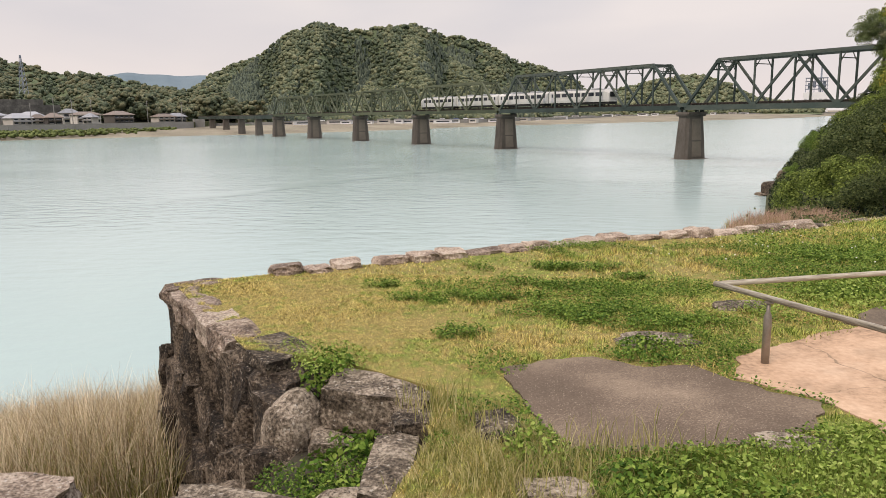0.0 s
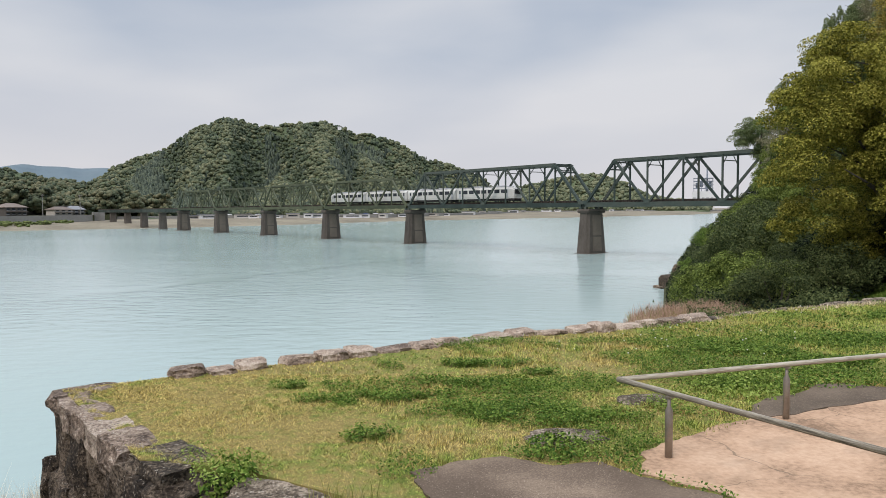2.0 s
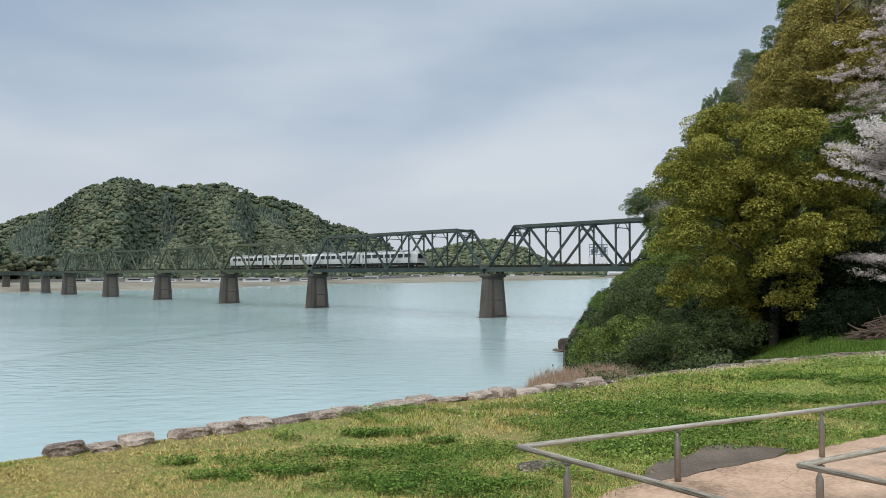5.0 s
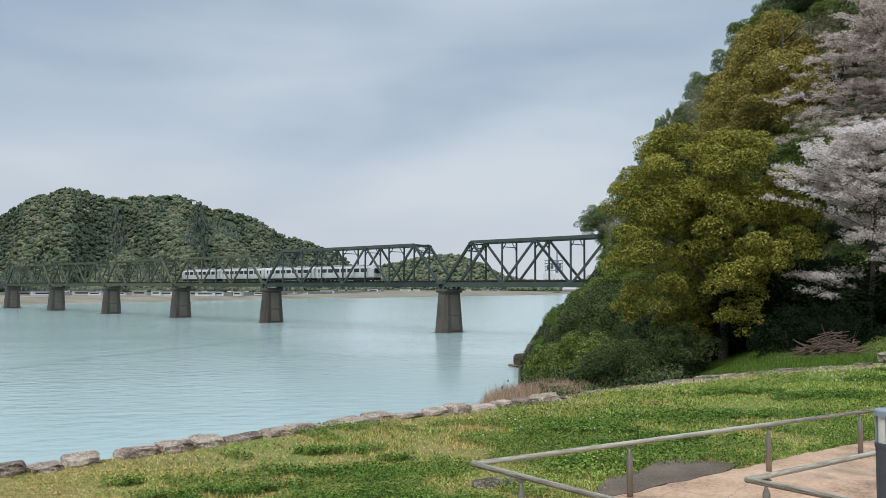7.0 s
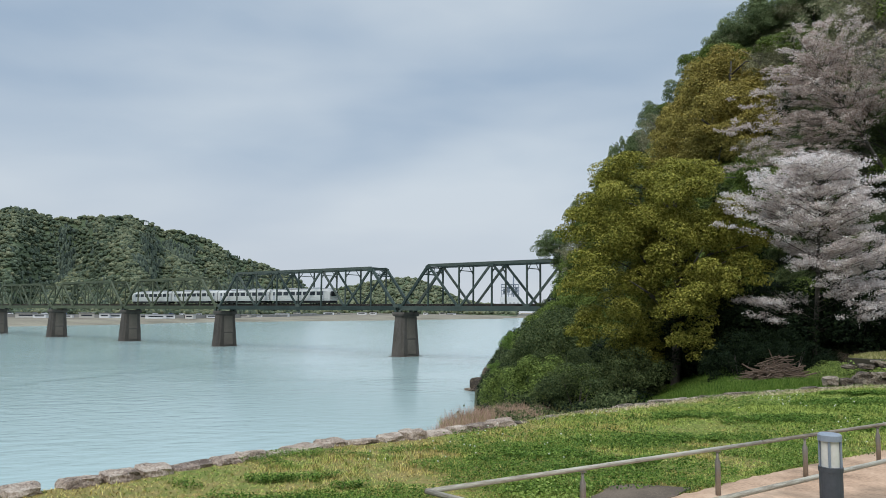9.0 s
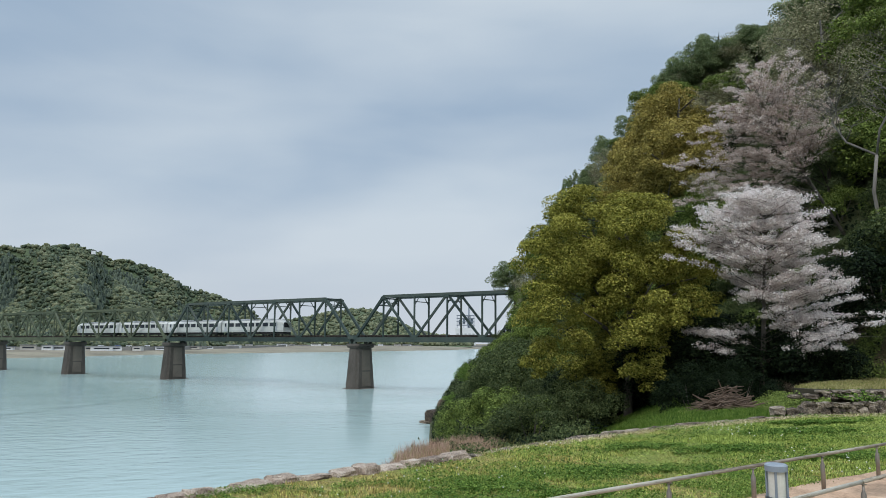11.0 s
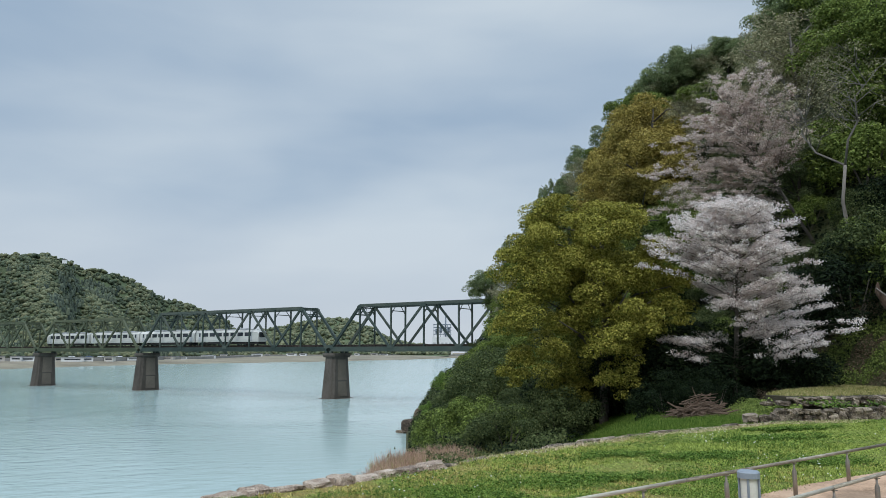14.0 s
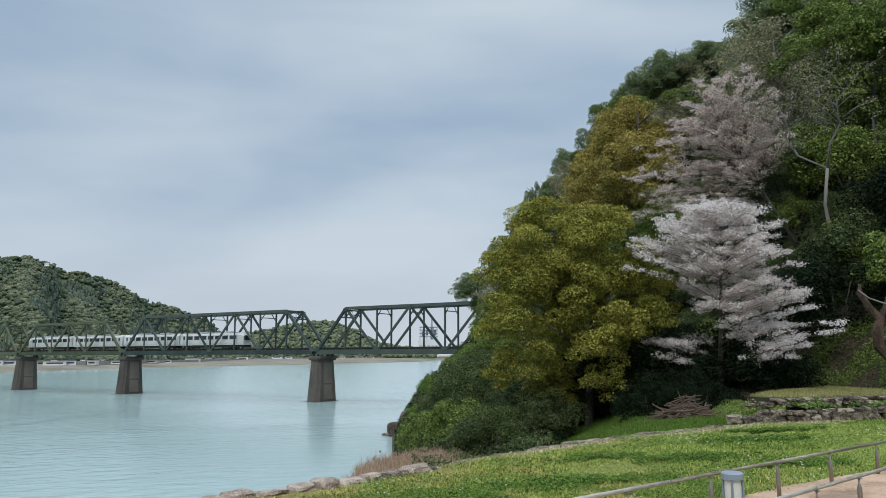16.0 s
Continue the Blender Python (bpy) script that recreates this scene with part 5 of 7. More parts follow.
ra = lambda x: (x, 5.335 + 0.3555 * (x - 1.215))
handrail("handrail", [(2.95, 2.52), (1.215, 5.335), ra(5.0), ra(10.4), (14.5, 9.3)], [(1.46, 4.93), (2.3, 3.57), ra(2.66), ra(4.33), ra(5.72), ra(7.14), ra(8.5), ra(9.95), (12.2, 8.9)],
         "weathered wood-look handrail on short steel posts beside the footpath")
handrail("handrail", [(4.1, 2.75), (2.95, 4.6), (6.1, 5.86), (8.1, 6.66), (12.5, 7.4)], [(3.14, 4.68), (3.45, 3.8), (4.6, 5.26), (6.13, 5.87), (7.15, 6.28), (8.3, 6.7), (10, 7.0)],
         "inner wood-look handrail on short steel posts beside the footpath")


# ---- bollard lamp ----
def bollard_lamp():
    lamp = thing("bollard_lamp", "dark grey bollard lamp with a milky glass head beside the handrail", "bollard lamp", m=pose(4.0, 4.56, 0))
    cyl = lambda r0, r1, a, b, seg=24: tube(bmesh.new(), [(0, 0, a), (0, 0, b)], [r0, r1], seg)
    part("column", cyl(0.078, 0.078, -0.1, 0.66), M_LAMPGREY, lamp)
    part("collar", cyl(0.083, 0.083, 0.64, 0.672), M_LAMPGREY, lamp)
    part("lens", cyl(0.06, 0.06, 0.672, 0.86), M_LENS, lamp, "milky glass lens")
    for k in range(4):
        a = math.pi / 4 + k * math.pi / 2
        part("strut", boxed((0.068 * math.cos(a), 0.068 * math.sin(a), 0.766), (0.013, 0.013, 0.19)), M_LAMPCAP, lamp)
    part("cap", tube(bmesh.new(), [(0, 0, 0.855), (0, 0, 0.895), (0, 0, 0.905)], [0.08, 0.08, 0.07], 24), M_LAMPCAP, lamp, "blue-grey cap")
    return lamp


bollard_lamp()

# ---- trees ----
def limbs(bm, base, top, r, rng, n, spread, seg=7):
    """A trunk with forking limbs; returns limb tips."""
    base, top = Vector(base), Vector(top)
    mid = base.lerp(top, 0.5) + Vector(rng.uniform(-0.3, 0.3, 3)) * spread * 0.2
    tube(bm, [base - Vector((0, 0, 0.4)), base, mid, top], [r * 1.3, r, r * 0.72, r * 0.3], seg)
    tips = []
    for k in range(n):
        t = rng.uniform(0.25, 0.9)
        s = base.lerp(top, t)
        a = k * 2.4 + rng.uniform(-0.4, 0.4)
        e = s + Vector((math.cos(a), math.sin(a), rng.uniform(0.3, 1.0))) * spread * rng.uniform(0.6, 1.05) * (1.1 - 0.4 * t)
        m = s.lerp(e, 0.5) + Vector((0, 0, 0.12 * spread))
        tube(bm, [s, m, e], [r * 0.4, r * 0.25, r * 0.08], 5)
        tips.append(e)
    return tips


def tree(name, label, at, height, width, clumps, per_area, leaf, m_leaf, seed, core=0.7, m_bark=M_BARK, bole=0.2, branches=9, low=0.12, clump_r=(0.16, 0.26), group="", flat=0.75, egg=0.0, shift=(0, 0), out=0.82, sub=7):
    """A tree of its own: trunk with limbs and a crown of leaf clumps round them."""
    rng = np.random.default_rng(seed)
    t = thing(name, label, "tree", group, pose(*at))
    bm = bmesh.new()
    tips = limbs(bm, (0, 0, 0), (rng.uniform(-0.3, 0.3), rng.uniform(-0.3, 0.3), height * 0.88), bole, rng, branches, width * 0.42)
    part("trunk", bm, m_bark, t, smooth=True)
    cl = []
    for k in range(clumps):
        d = rng.normal(0, 1, 3)
        d /= np.linalg.norm(d)
        q = rng.random() ** 0.4 * out * rng.uniform(0.85, 1.12)
        zc = height * (low + 1) / 2
        h = d[2] * q
        wide = width / 2 * (1 - egg * h)
        r = width * rng.uniform(*clump_r)
        c = np.array((d[0] * q * wide + shift[0], d[1] * q * wide + shift[1], zc + h * (height * (1 - low) / 2)))
        # a mass of foliage: smaller clumps over its top and outer side
        for j in range(sub):
            e = rng.normal(0, 1, 3) + np.array((0.5 * d[0], 0.5 * d[1], 0.55))
            e /= np.linalg.norm(e)
            cl.append((*(c + e * r * rng.uniform(0.5, 0.95) * np.array((1, 1, 0.75))), r * rng.uniform(0.36, 0.58)))
    me = crown_mesh("crown", cl, per_area, leaf, rng, m_leaf, core, flat)
    c = new("crown", me)
    c.parent = t
    return t


tree("camphor_tree", "rounded camphor tree with olive-yellow spring leaves at the lawn edge", (15.2, 25.6, -1.5), 9.8, 8.3, 74, 2100, 0.078, M_CAMPHOR, 21, bole=0.19, branches=18, low=0.12, clump_r=(0.08, 0.15), shift=(-0.5, 0.35), out=0.9, egg=0.34, core=0, flat=0.7, sub=8)

# ---- wood on the hill: a few kinds, built once and copied over the slope ----
def at_ground(x, y, dz=0.0):
    return (x, y, float(ground_z(x, y)) + dz)


def on_slope(bearing, rise, lift):
    """Where the slope, raised by lift, is met when one looks out over the lawn in this direction."""
    for k in range(60, 420):
        d = k * 0.5
        x, y = polar(bearing, d)
        if float(ground_z(x, y)) + lift > 1.7 + d * math.tan(radians(rise)):
            return x, y
    return None


KINDS = {"D": ("evergreen_tree", "dense dark evergreen tree on the wooded slope", M_DARKLEAF, 9.5, 8.2, 20, 600, 0.145, 0),
         "E": ("evergreen_tree", "tall dark green broadleaf tree on the wooded slope", M_DARKLEAF, 11.0, 8.0, 24, 600, 0.145, 0),
         "M": ("green_tree", "bright green broadleaf tree on the wooded slope", M_MIDLEAF, 8.5, 7.5, 20, 600, 0.145, 0),
         "O": ("golden_tree", "golden-brown spring-leafed tree on the wooded slope", M_GOLDLEAF, 9.0, 8.5, 26, 600, 0.145, 0),
         "G": ("budding_tree", "thin grey-green budding tree on the wooded slope", M_GREYLEAF, 9.0, 7.0, 22, 230, 0.125, 0)}
models = {}
for k, (nm, lab, ml, h, w, n, dens, leaf, core) in enumerate(KINDS.values()):
    models[list(KINDS)[k]] = tree(nm, lab, at_ground(90 + 6 * k, 60), h, w, n, dens, leaf, ml, 100 + k, core=core, clump_r=(0.13, 0.23), group="trees on the slope",
                                  m_bark=M_PALEBARK if ml is M_GREYLEAF else M_BARK, branches=14 if ml is M_GREYLEAF else 8, bole=0.14 if ml is M_GREYLEAF else 0.2)
wrng = np.random.default_rng(77)
# bearing, rise, kind, size of the trees that stand out
MARKED = [(28.2, 12.2, "D", 0.7), (29.5, 13.0, "G", 0.8), (32.0, 15.2, "E", 0.75), (34.3, 17.4, "M", 1), (36.0, 20.3, "D", 1.1), (37.7, 21.5, "G", 0.9), (40.2, 22.4, "D", 1), (42.6, 22.3, "G", 0.9), (45.7, 22.1, "D", 1.2),
          (47.9, 21.8, "M", 1.2), (50.7, 21.2, "M", 1.2), (34.9, 15.7, "O", 1.15), (32.7, 14.4, "O", 1), (33.9, 12.4, "O", 1), (37.0, 16.6, "G", 0.9), (39.2, 18.0, "M", 0.8), (45.2, 19.4, "G", 1.3), (49.2, 18.0, "G", 1.2), (43.4, 18.0, "G", 1.1), (51.0, 19.3, "M", 1),
          (50.7, 14.9, "D", 1), (49.9, 11.2, "E", 1), (48.1, 10.3, "M", 0.8), (46.2, 8.1, "D", 1), (48.5, 6.0, "M", 0.6), (50.5, 7.8, "D", 0.9), (38.1, 8.2, "M", 0.8), (37.9, 4.4, "D", 0.9), (36.4, 2.0, "E", 0.8), (42.9, 8.3, "D", 1),
          (22.3, 4.7, "D", 0.8), (24.3, 8.2, "D", 0.9), (25.9, 10.3, "E", 0.7), (46.3, 4.2, "D", 0.7), (45.4, 11.7, "E", 1), (41.1, 2.7, "D", 0.8), (38.3, 1.1, "D", 0.8), (30.5, 11.0, "O", 0.9), (28.5, 9.5, "D", 0.9), (34, 3.0, "D", 0.9),
          (43.5, 4.5, "E", 0.8), (40, 5.0, "D", 0.9), (53.5, 12, "D", 1), (53, 6, "E", 0.9), (54, 18, "D", 1.1)]
spots = []


def plant(x, y, kind, s, sink=-0.4):
    b, d = math.degrees(math.atan2(x, y)), math.hypot(x, y)
    if d < (47 if 46 < b < 50.5 else 40 if b > 43 else 33) or (35 < b < 46.5 and d < 43 and (float(ground_z(x, y)) + 8.5 * s - 1.7) / d > 0.13):
        return
    m = Matrix.Translation(at_ground(x, y, sink)) @ Matrix.Rotation(wrng.uniform(0, 6.28), 4, "Z")
    c = copy_thing(models[kind], m)
    c.scale = (s, s, s * wrng.uniform(0.9, 1.1))
    spots.append((x, y))


for b, e, kind, s in MARKED:
    q = on_slope(b, e, 5.0 * s)
    if q:
        plant(*q, kind, s)
# along the crest: bearing, rise of the tree's top, kind
for b, e, kind in ((27.2, 12.2, "D"), (28.6, 14.0, "E"), (29.8, 15.6, "D"), (31.0, 16.2, "M"), (32.2, 16.9, "D"), (33.2, 18.8, "E"), (34.3, 19.8, "M"), (35.2, 20.5, "D"), (36.1, 21.4, "D"), (37.0, 21.6, "G"),
                   (38.0, 22.0, "D"), (39.2, 22.3, "G"), (40.6, 22.8, "D"), (41.8, 22.5, "E"), (43.0, 22.8, "G"), (44.2, 22.9, "D"), (45.2, 22.6, "E"), (46.4, 24.4, "D"), (35.6, 18.6, "G"), (38.6, 20.2, "D"), (33.4, 16.4, "O"), (41.2, 20.5, "E"), (43.8, 20.6, "D")):
    far = max(range(60, 100, 2), key=lambda d: float(ground_z(*polar(b, d))) / d - 0.0012 * d)
    x, y = polar(b, far)
    tall = 1.7 + far * math.tan(radians(e)) - float(ground_z(x, y)) + 0.4
    plant(x, y, kind, min(1.25, max(0.6, tall / (11.6 if kind == "E" else 9.6))), -0.4 + max(0.0, tall - 12.0) * 0.3)
# slim trees that lean out of the skyline
for b, e, k in ((26.8, 14.0, 0.34), (25.9, 10.6, 0.3), (28.0, 14.2, 0.4)):
    x, y = polar(b, 90)
    tall = 1.7 + 90 * math.tan(radians(e)) - float(ground_z(x, y))
    c = copy_thing(models["E"], Matrix.Translation(at_ground(x, y, -0.3)) @ Matrix.Rotation(b, 4, "Z"))
    c.scale = (k, k, tall / 11.5)
filled = 0
for _ in range(5000):
    y = wrng.uniform(16, 118)
    x = np.interp(y, *HILL_FOOT) + wrng.uniform(2, 72)
    b = math.degrees(math.atan2(x, y))
    if not 17 < b < 62 or math.hypot(x, y) < 33 or filled > 125:
        continue
    if all((x - p) ** 2 + (y - q) ** 2 > 21 for p, q in spots):
        pick = wrng.random()
        plant(x, y, ("G" if pick < 0.4 else "M" if pick < 0.72 else "D") if b > 43 and math.hypot(x, y) < 60 else "D" if pick < 0.34 else "E" if pick < 0.6 else "M" if pick < 0.78 else "O" if pick < 0.88 else "G", wrng.uniform(0.5, 0.8) * (0.75 if y > 80 else 1))
        filled += 1


# ---- cherry trees ----
def cherry(label, at, rows, right, m_leaf, seed, per_area, leaf, trunk_top, lean=0.0, foot=0.0, dense=3, loose=0.16):
    """A wild cherry: drooping flat blossom sprays (height, from, to, how many) beside the trunk, carried by crooked limbs."""
    rng = np.random.default_rng(seed)
    t = thing("cherry_tree", label, "tree", "", pose(*at))
    bm = bmesh.new()
    rx, ry = right
    stem = lambda z: Vector((rx * (foot + lean * z), ry * (foot + lean * z), z))
    tube(bm, [stem(-0.5), stem(trunk_top * 0.4) + Vector((0.12, 0.1, 0)), stem(trunk_top * 0.75), stem(trunk_top)], [0.10, 0.075, 0.045, 0.015], 8)
    cl = []
    for z, a, b, n in rows:
        for k in range(n):
            s = a + (b - a) * (k + rng.random()) / n
            dep = rng.uniform(-1.7, 1.7)
            q = Vector((rx * s - ry * dep, ry * s + rx * dep, z - 0.16 * abs(s) * rng.random() + rng.normal(0, loose)))
            root = stem(min(trunk_top * 0.95, max(0.8, q.z - 0.2 - 0.3 * abs(s - lean * q.z))))
            top = root.lerp(q, 0.55) + Vector((0, 0, 0.14 * (q - root).length))
            at = lambda u: root * (1 - u) ** 2 + top * 2 * u * (1 - u) + q * u * u
            tube(bm, [root, at(0.35), at(0.7), q], [0.017, 0.012, 0.008, 0.003], 5)
            # flat fans of twigs, each strung with tufts of blossom
            away = (q - root).normalized()
            flat = Vector((-away.y, away.x, 0)).normalized()
            for j in range(dense):
                u = rng.uniform(0.22, 1.0)
                o = at(u)
                e = o + (away * rng.uniform(0.2, 0.8) + flat * rng.choice((-1, 1)) * rng.uniform(0.3, 1.0)) * rng.uniform(0.35, 0.9) * (1.25 - 0.6 * u) + Vector((0, 0, rng.normal(0, 0.07)))
                tube(bm, [o, e], [0.008, 0.003], 3)
                for w in (0.35, 0.62, 0.85, 1.0):
                    m = int(per_area * rng.uniform(0.1, 1.0))
                    cl.append(np.array(o.lerp(e, w)) + rng.normal(0, 1, (m, 3)) * np.array((0.085, 0.085, 0.045)) * rng.uniform(0.6, 1.35))
    part("trunk", bm, M_BARK, t, smooth=True)
    ps = np.concatenate(cl)
    v, f = leaves(ps, np.zeros((len(ps), 3)), leaf, rng, 0.5)
    c = new("crown", array_mesh("crown", v, f, m_leaf))
    c.parent = t
    return t


RIGHT_AT_40 = (0.77, -0.64)
cherry("wild cherry in full pale pink-white blossom below the slope", (18.2, 21.7, 0.3), [(z * 0.88, a * 0.88, b * 0.88, int(n * 1.5)) for z, a, b, n in [(7.7, -0.9, 1.3, 8), (7.2, -2.2, 1.8, 12), (6.7, -3.2, 2.4, 13), (6.2, -3.5, 2.6, 13), (5.7, -3.3, 2.8, 12), (5.1, -1.2, 3.3, 9), (4.4, -1.4, 3.6, 9), (3.7, -0.6, 3.8, 9), (3.1, 0.6, 4.6, 6), (2.6, 2.6, 5.0, 3), (2.3, -3.2, -1.2, 5), (1.8, 2.2, 3.4, 2)]],
       RIGHT_AT_40, M_BLOSSOM, 31, 40, 0.058, 6.4, 0.06, 0.0, 10, 0.2)
UC = polar(39.6, 42)
tall_cherry = cherry("tall wild cherry with fading pinkish blossom on the slope", (UC[0], UC[1], 7.0), [(9.6, 0.0, 3.0, 8), (8.8, -0.8, 4.2, 11), (7.9, -1.8, 5.0, 13), (7.0, -2.6, 4.6, 14), (6.1, -3.4, 4.4, 14), (5.2, -3.8, 3.6, 12), (4.2, -4.2, 2.6, 12), (3.2, -4.4, 1.6, 10), (2.4, -4.0, 0.5, 7)],
       RIGHT_AT_40, M_BLOSSOM2, 32, 26, 0.075, 9.2, -0.5, 4.6, 15, 0.42)
for b, d, e, k in ((36.9, 92, 18.6, 0.5), (38.3, 90, 17.6, 0.42)):
    x, y = polar(b, d)
    c = copy_thing(tall_cherry, pose(x, y, 1.7 + d * math.tan(radians(e)), 0, 0, 20 * b))
    c.scale = (k, k, k)


# ---- pale forked trees ----
def forked_tree(label, at, height, seed, fork=0.47):
    """A thin pale trunk that parts into two crooked limbs with spreading twigs and a thin veil of young leaves."""
    rng = np.random.default_rng(seed)
    t = thing("forked_tree", label, "tree", "forked trees", pose(*at))
    bm = bmesh.new()
    bend = lambda p, k: Vector(p) + Vector(rng.uniform(-k, k, 3))
    top = Vector((0.25, 0, height * fork))
    tube(bm, [(0, 0, -0.6), bend((0.12, 0, height * 0.14), 0.1), bend((0.1, 0, height * 0.28), 0.1), top], [0.105, 0.09, 0.08, 0.074], 8)
    part("trunk", bm, M_PALEBARK, t, smooth=True)
    cl = []
    for side in (-1, 1):
        bm = bmesh.new()
        pts = [top, bend((side * 0.7 - 0.3, -side * 0.4, height * 0.58), 0.15), bend((side * 1.1 - 0.4, -side * 0.7, height * 0.68), 0.2), bend((side * 1.0, -side * 0.8, height * 0.76), 0.3), bend((side * 2.0, -side * 1.3, height * 0.88), 0.3)]
        tube(bm, pts, [0.056, 0.05, 0.043, 0.032, 0.012], 7)
        for k in range(13):
            i = rng.integers(1, 4)
            s = pts[i].lerp(pts[i + 1], rng.random())
            a = rng.uniform(0, 6.28)
            e = s + Vector((math.cos(a) * 1.9, math.sin(a) * 1.9, rng.uniform(0.7, 2.4))) * rng.uniform(0.5, 1.1)
            m = s.lerp(e, 0.5) + Vector(rng.uniform(-0.25, 0.25, 3))
            tube(bm, [s, m, e], [0.024, 0.015, 0.006], 5)
            for j in range(2):
                q = m.lerp(e, 0.4 + 0.5 * rng.random()) + Vector(rng.normal(0, 0.55, 3))
                tube(bm, [m, q], [0.014, 0.005], 4)
                cl.append((*q, rng.uniform(0.25, 0.55)))
            cl.append((*e, rng.uniform(0.4, 0.8)))
        part("limb", bm, M_PALEBARK, t, smooth=True)
    c = new("crown", crown_mesh("crown", cl, 210, 0.09, rng, M_GREYLEAF, 0, 0.6, 0.7))
    c.parent = t
    return t


BT = polar(47.5, 38)
bare = forked_tree("pale-barked forked tree with thin budding leaves on the slope", (BT[0], BT[1], 6.0), 9.2, 55)
bare.matrix_world = pose(BT[0], BT[1], 6.0, 0, 0, -48)
for b, d, s in ((45.0, 50, 0.9), (50.8, 45, 0.85), (43.2, 60, 0.8), (52.5, 50, 0.9)):
    x, y = polar(b, d)
    c = copy_thing(bare, Matrix.Translation(at_ground(x, y, -0.4)) @ Matrix.Rotation(2.1 * b, 4, "Z"))
    c.scale = (s, s, s)

# ---- shrubs on the river bank ----
def shrub(name, label, at, height, width, m_leaf, seed, dens, leaf, n=16, core=0.75):
    rng = np.random.default_rng(seed)
    t = thing(name, label, "shrub", "shrubs on the bank", pose(*at))
    bm = bmesh.new()
    for k in range(5):
        a = k * 1.3
        tube(bm, [(0, 0, -0.3), (0.2 * math.cos(a) * width, 0.2 * math.sin(a) * width, height * 0.6)], [0.05, 0.015], 5)
    part("stem", bm, M_BARK, t)
    cl = []
    for k in range(n):
        a, q = rng.uniform(0, 6.28), rng.random() ** 0.5
        cl.append((math.cos(a) * q * width / 2, math.sin(a) * q * width / 2, height * rng.uniform(0.1, 1.0) * (1 - 0.45 * q), width * rng.uniform(0.07, 0.19)))
    c = new("crown", crown_mesh("crown", cl, dens, leaf, rng, m_leaf, core, 0.9, 0.6))
    c.parent = t
    return t


s_dark = shrub("shrub", "dense dark green shrub on the river bank", at_ground(21, 45), 3.4, 4.4, M_SHRUB, 61, 1000, 0.11, 38, 0)
s_under = shrub("evergreen_shrub", "evergreen shrub with the wood's shade put into its near-black colour", at_ground(21.5, 28), 3.2, 4.2, M_SHADELEAF, 66, 1300, 0.10, 40, 0)
s_mid = shrub("shrub", "olive-green shrub on the river bank", at_ground(24, 62), 3.6, 4.6, M_MIDLEAF, 62, 800, 0.13, 34, 0)
s_bright = shrub("bright_shrub", "fresh bright green shrub at the water", at_ground(21.6, 54, -1.0), 3.4, 4.4, M_BRIGHT, 63, 1000, 0.12, 36, 0)
brng = np.random.default_rng(64)
bank = []
for _ in range(4000):
    y = brng.uniform(17, 92)
    lo, hi = np.interp(y, *NEAR_SHORE) + 2.4, np.interp(y, *HILL_FOOT) + 9
    x = brng.uniform(lo, hi)
    b = math.degrees(math.atan2(x, y))
    if not (19.2 if y < 60 else 17.4) < b < 52 or (b > 36 and y < 24) or len(bank) > 120:
        continue
    gap = 3.4 if y < 40 else 7
    if math.hypot(x - 15.2, y - 25.6) < 1.8 or (y < 32 and b < 20) or (y < 21.5) or (y < 24.5 and x > 12.5) or (28.4 < b < 33.8 and math.hypot(x, y) < 30.5):
        continue
    if all((x - p) ** 2 + (y - q) ** 2 > gap for p, q in bank):
        bank.append((x, y))
        s = brng.uniform(0.45, 0.7) if y < 34 else brng.uniform(0.8, 1.25)
        left = b - math.degrees(2.2 * s / math.hypot(x, y))
        room = 1.7 + math.hypot(x, y) * math.tan(radians(float(np.interp(left, [14.9, 17.5, 20.1, 22.3, 24], [-5.7, -1.2, 0.7, 6, 30])))) - float(ground_z(x, y))
        s = min(s, room / 3.3)
        if s < 0.3:
            continue
        src = s_dark if brng.random() < (0.75 if y < 36 else 0.4) else s_mid
        if y > 38 and b < 19.5 and brng.random() < 0.6:
            src = s_bright
        c = copy_thing(src, Matrix.Translation(at_ground(x, y, -0.1)) @ Matrix.Rotation(brng.uniform(0, 6.28), 4, "Z"))
        c.scale = (s, s, s)

slope_n = 0
for _ in range(3000):
    b, d = brng.uniform(27, 57), brng.uniform(29, 48)
    x, y = polar(b, d)
    if slope_n > 70 or x < np.interp(y, *HILL_FOOT) - 2.5 or (b > 42.5 and d < 33) or (28.4 < b < 33.8 and d < 30.5):
        continue
    s = brng.uniform(0.7, 1.25)
    if (float(ground_z(x, y)) + 3.2 * s - 1.7) / d > (0.16 if 35 < b < 46 else 0.3) or any((x - p) ** 2 + (y - q) ** 2 < 5 for p, q in bank):
        continue
    bank.append((x, y))
    slope_n += 1
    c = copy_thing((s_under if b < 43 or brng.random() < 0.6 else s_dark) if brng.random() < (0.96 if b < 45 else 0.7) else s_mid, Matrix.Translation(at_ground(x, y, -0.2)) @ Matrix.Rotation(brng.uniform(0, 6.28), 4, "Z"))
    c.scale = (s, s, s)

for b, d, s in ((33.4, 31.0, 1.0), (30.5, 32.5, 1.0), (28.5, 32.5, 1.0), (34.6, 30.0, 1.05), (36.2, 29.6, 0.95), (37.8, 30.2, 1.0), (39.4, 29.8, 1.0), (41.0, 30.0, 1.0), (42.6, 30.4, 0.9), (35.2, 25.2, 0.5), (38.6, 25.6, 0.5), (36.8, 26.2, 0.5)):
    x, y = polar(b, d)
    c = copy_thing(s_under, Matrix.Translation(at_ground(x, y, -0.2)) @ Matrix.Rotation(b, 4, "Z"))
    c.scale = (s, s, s)

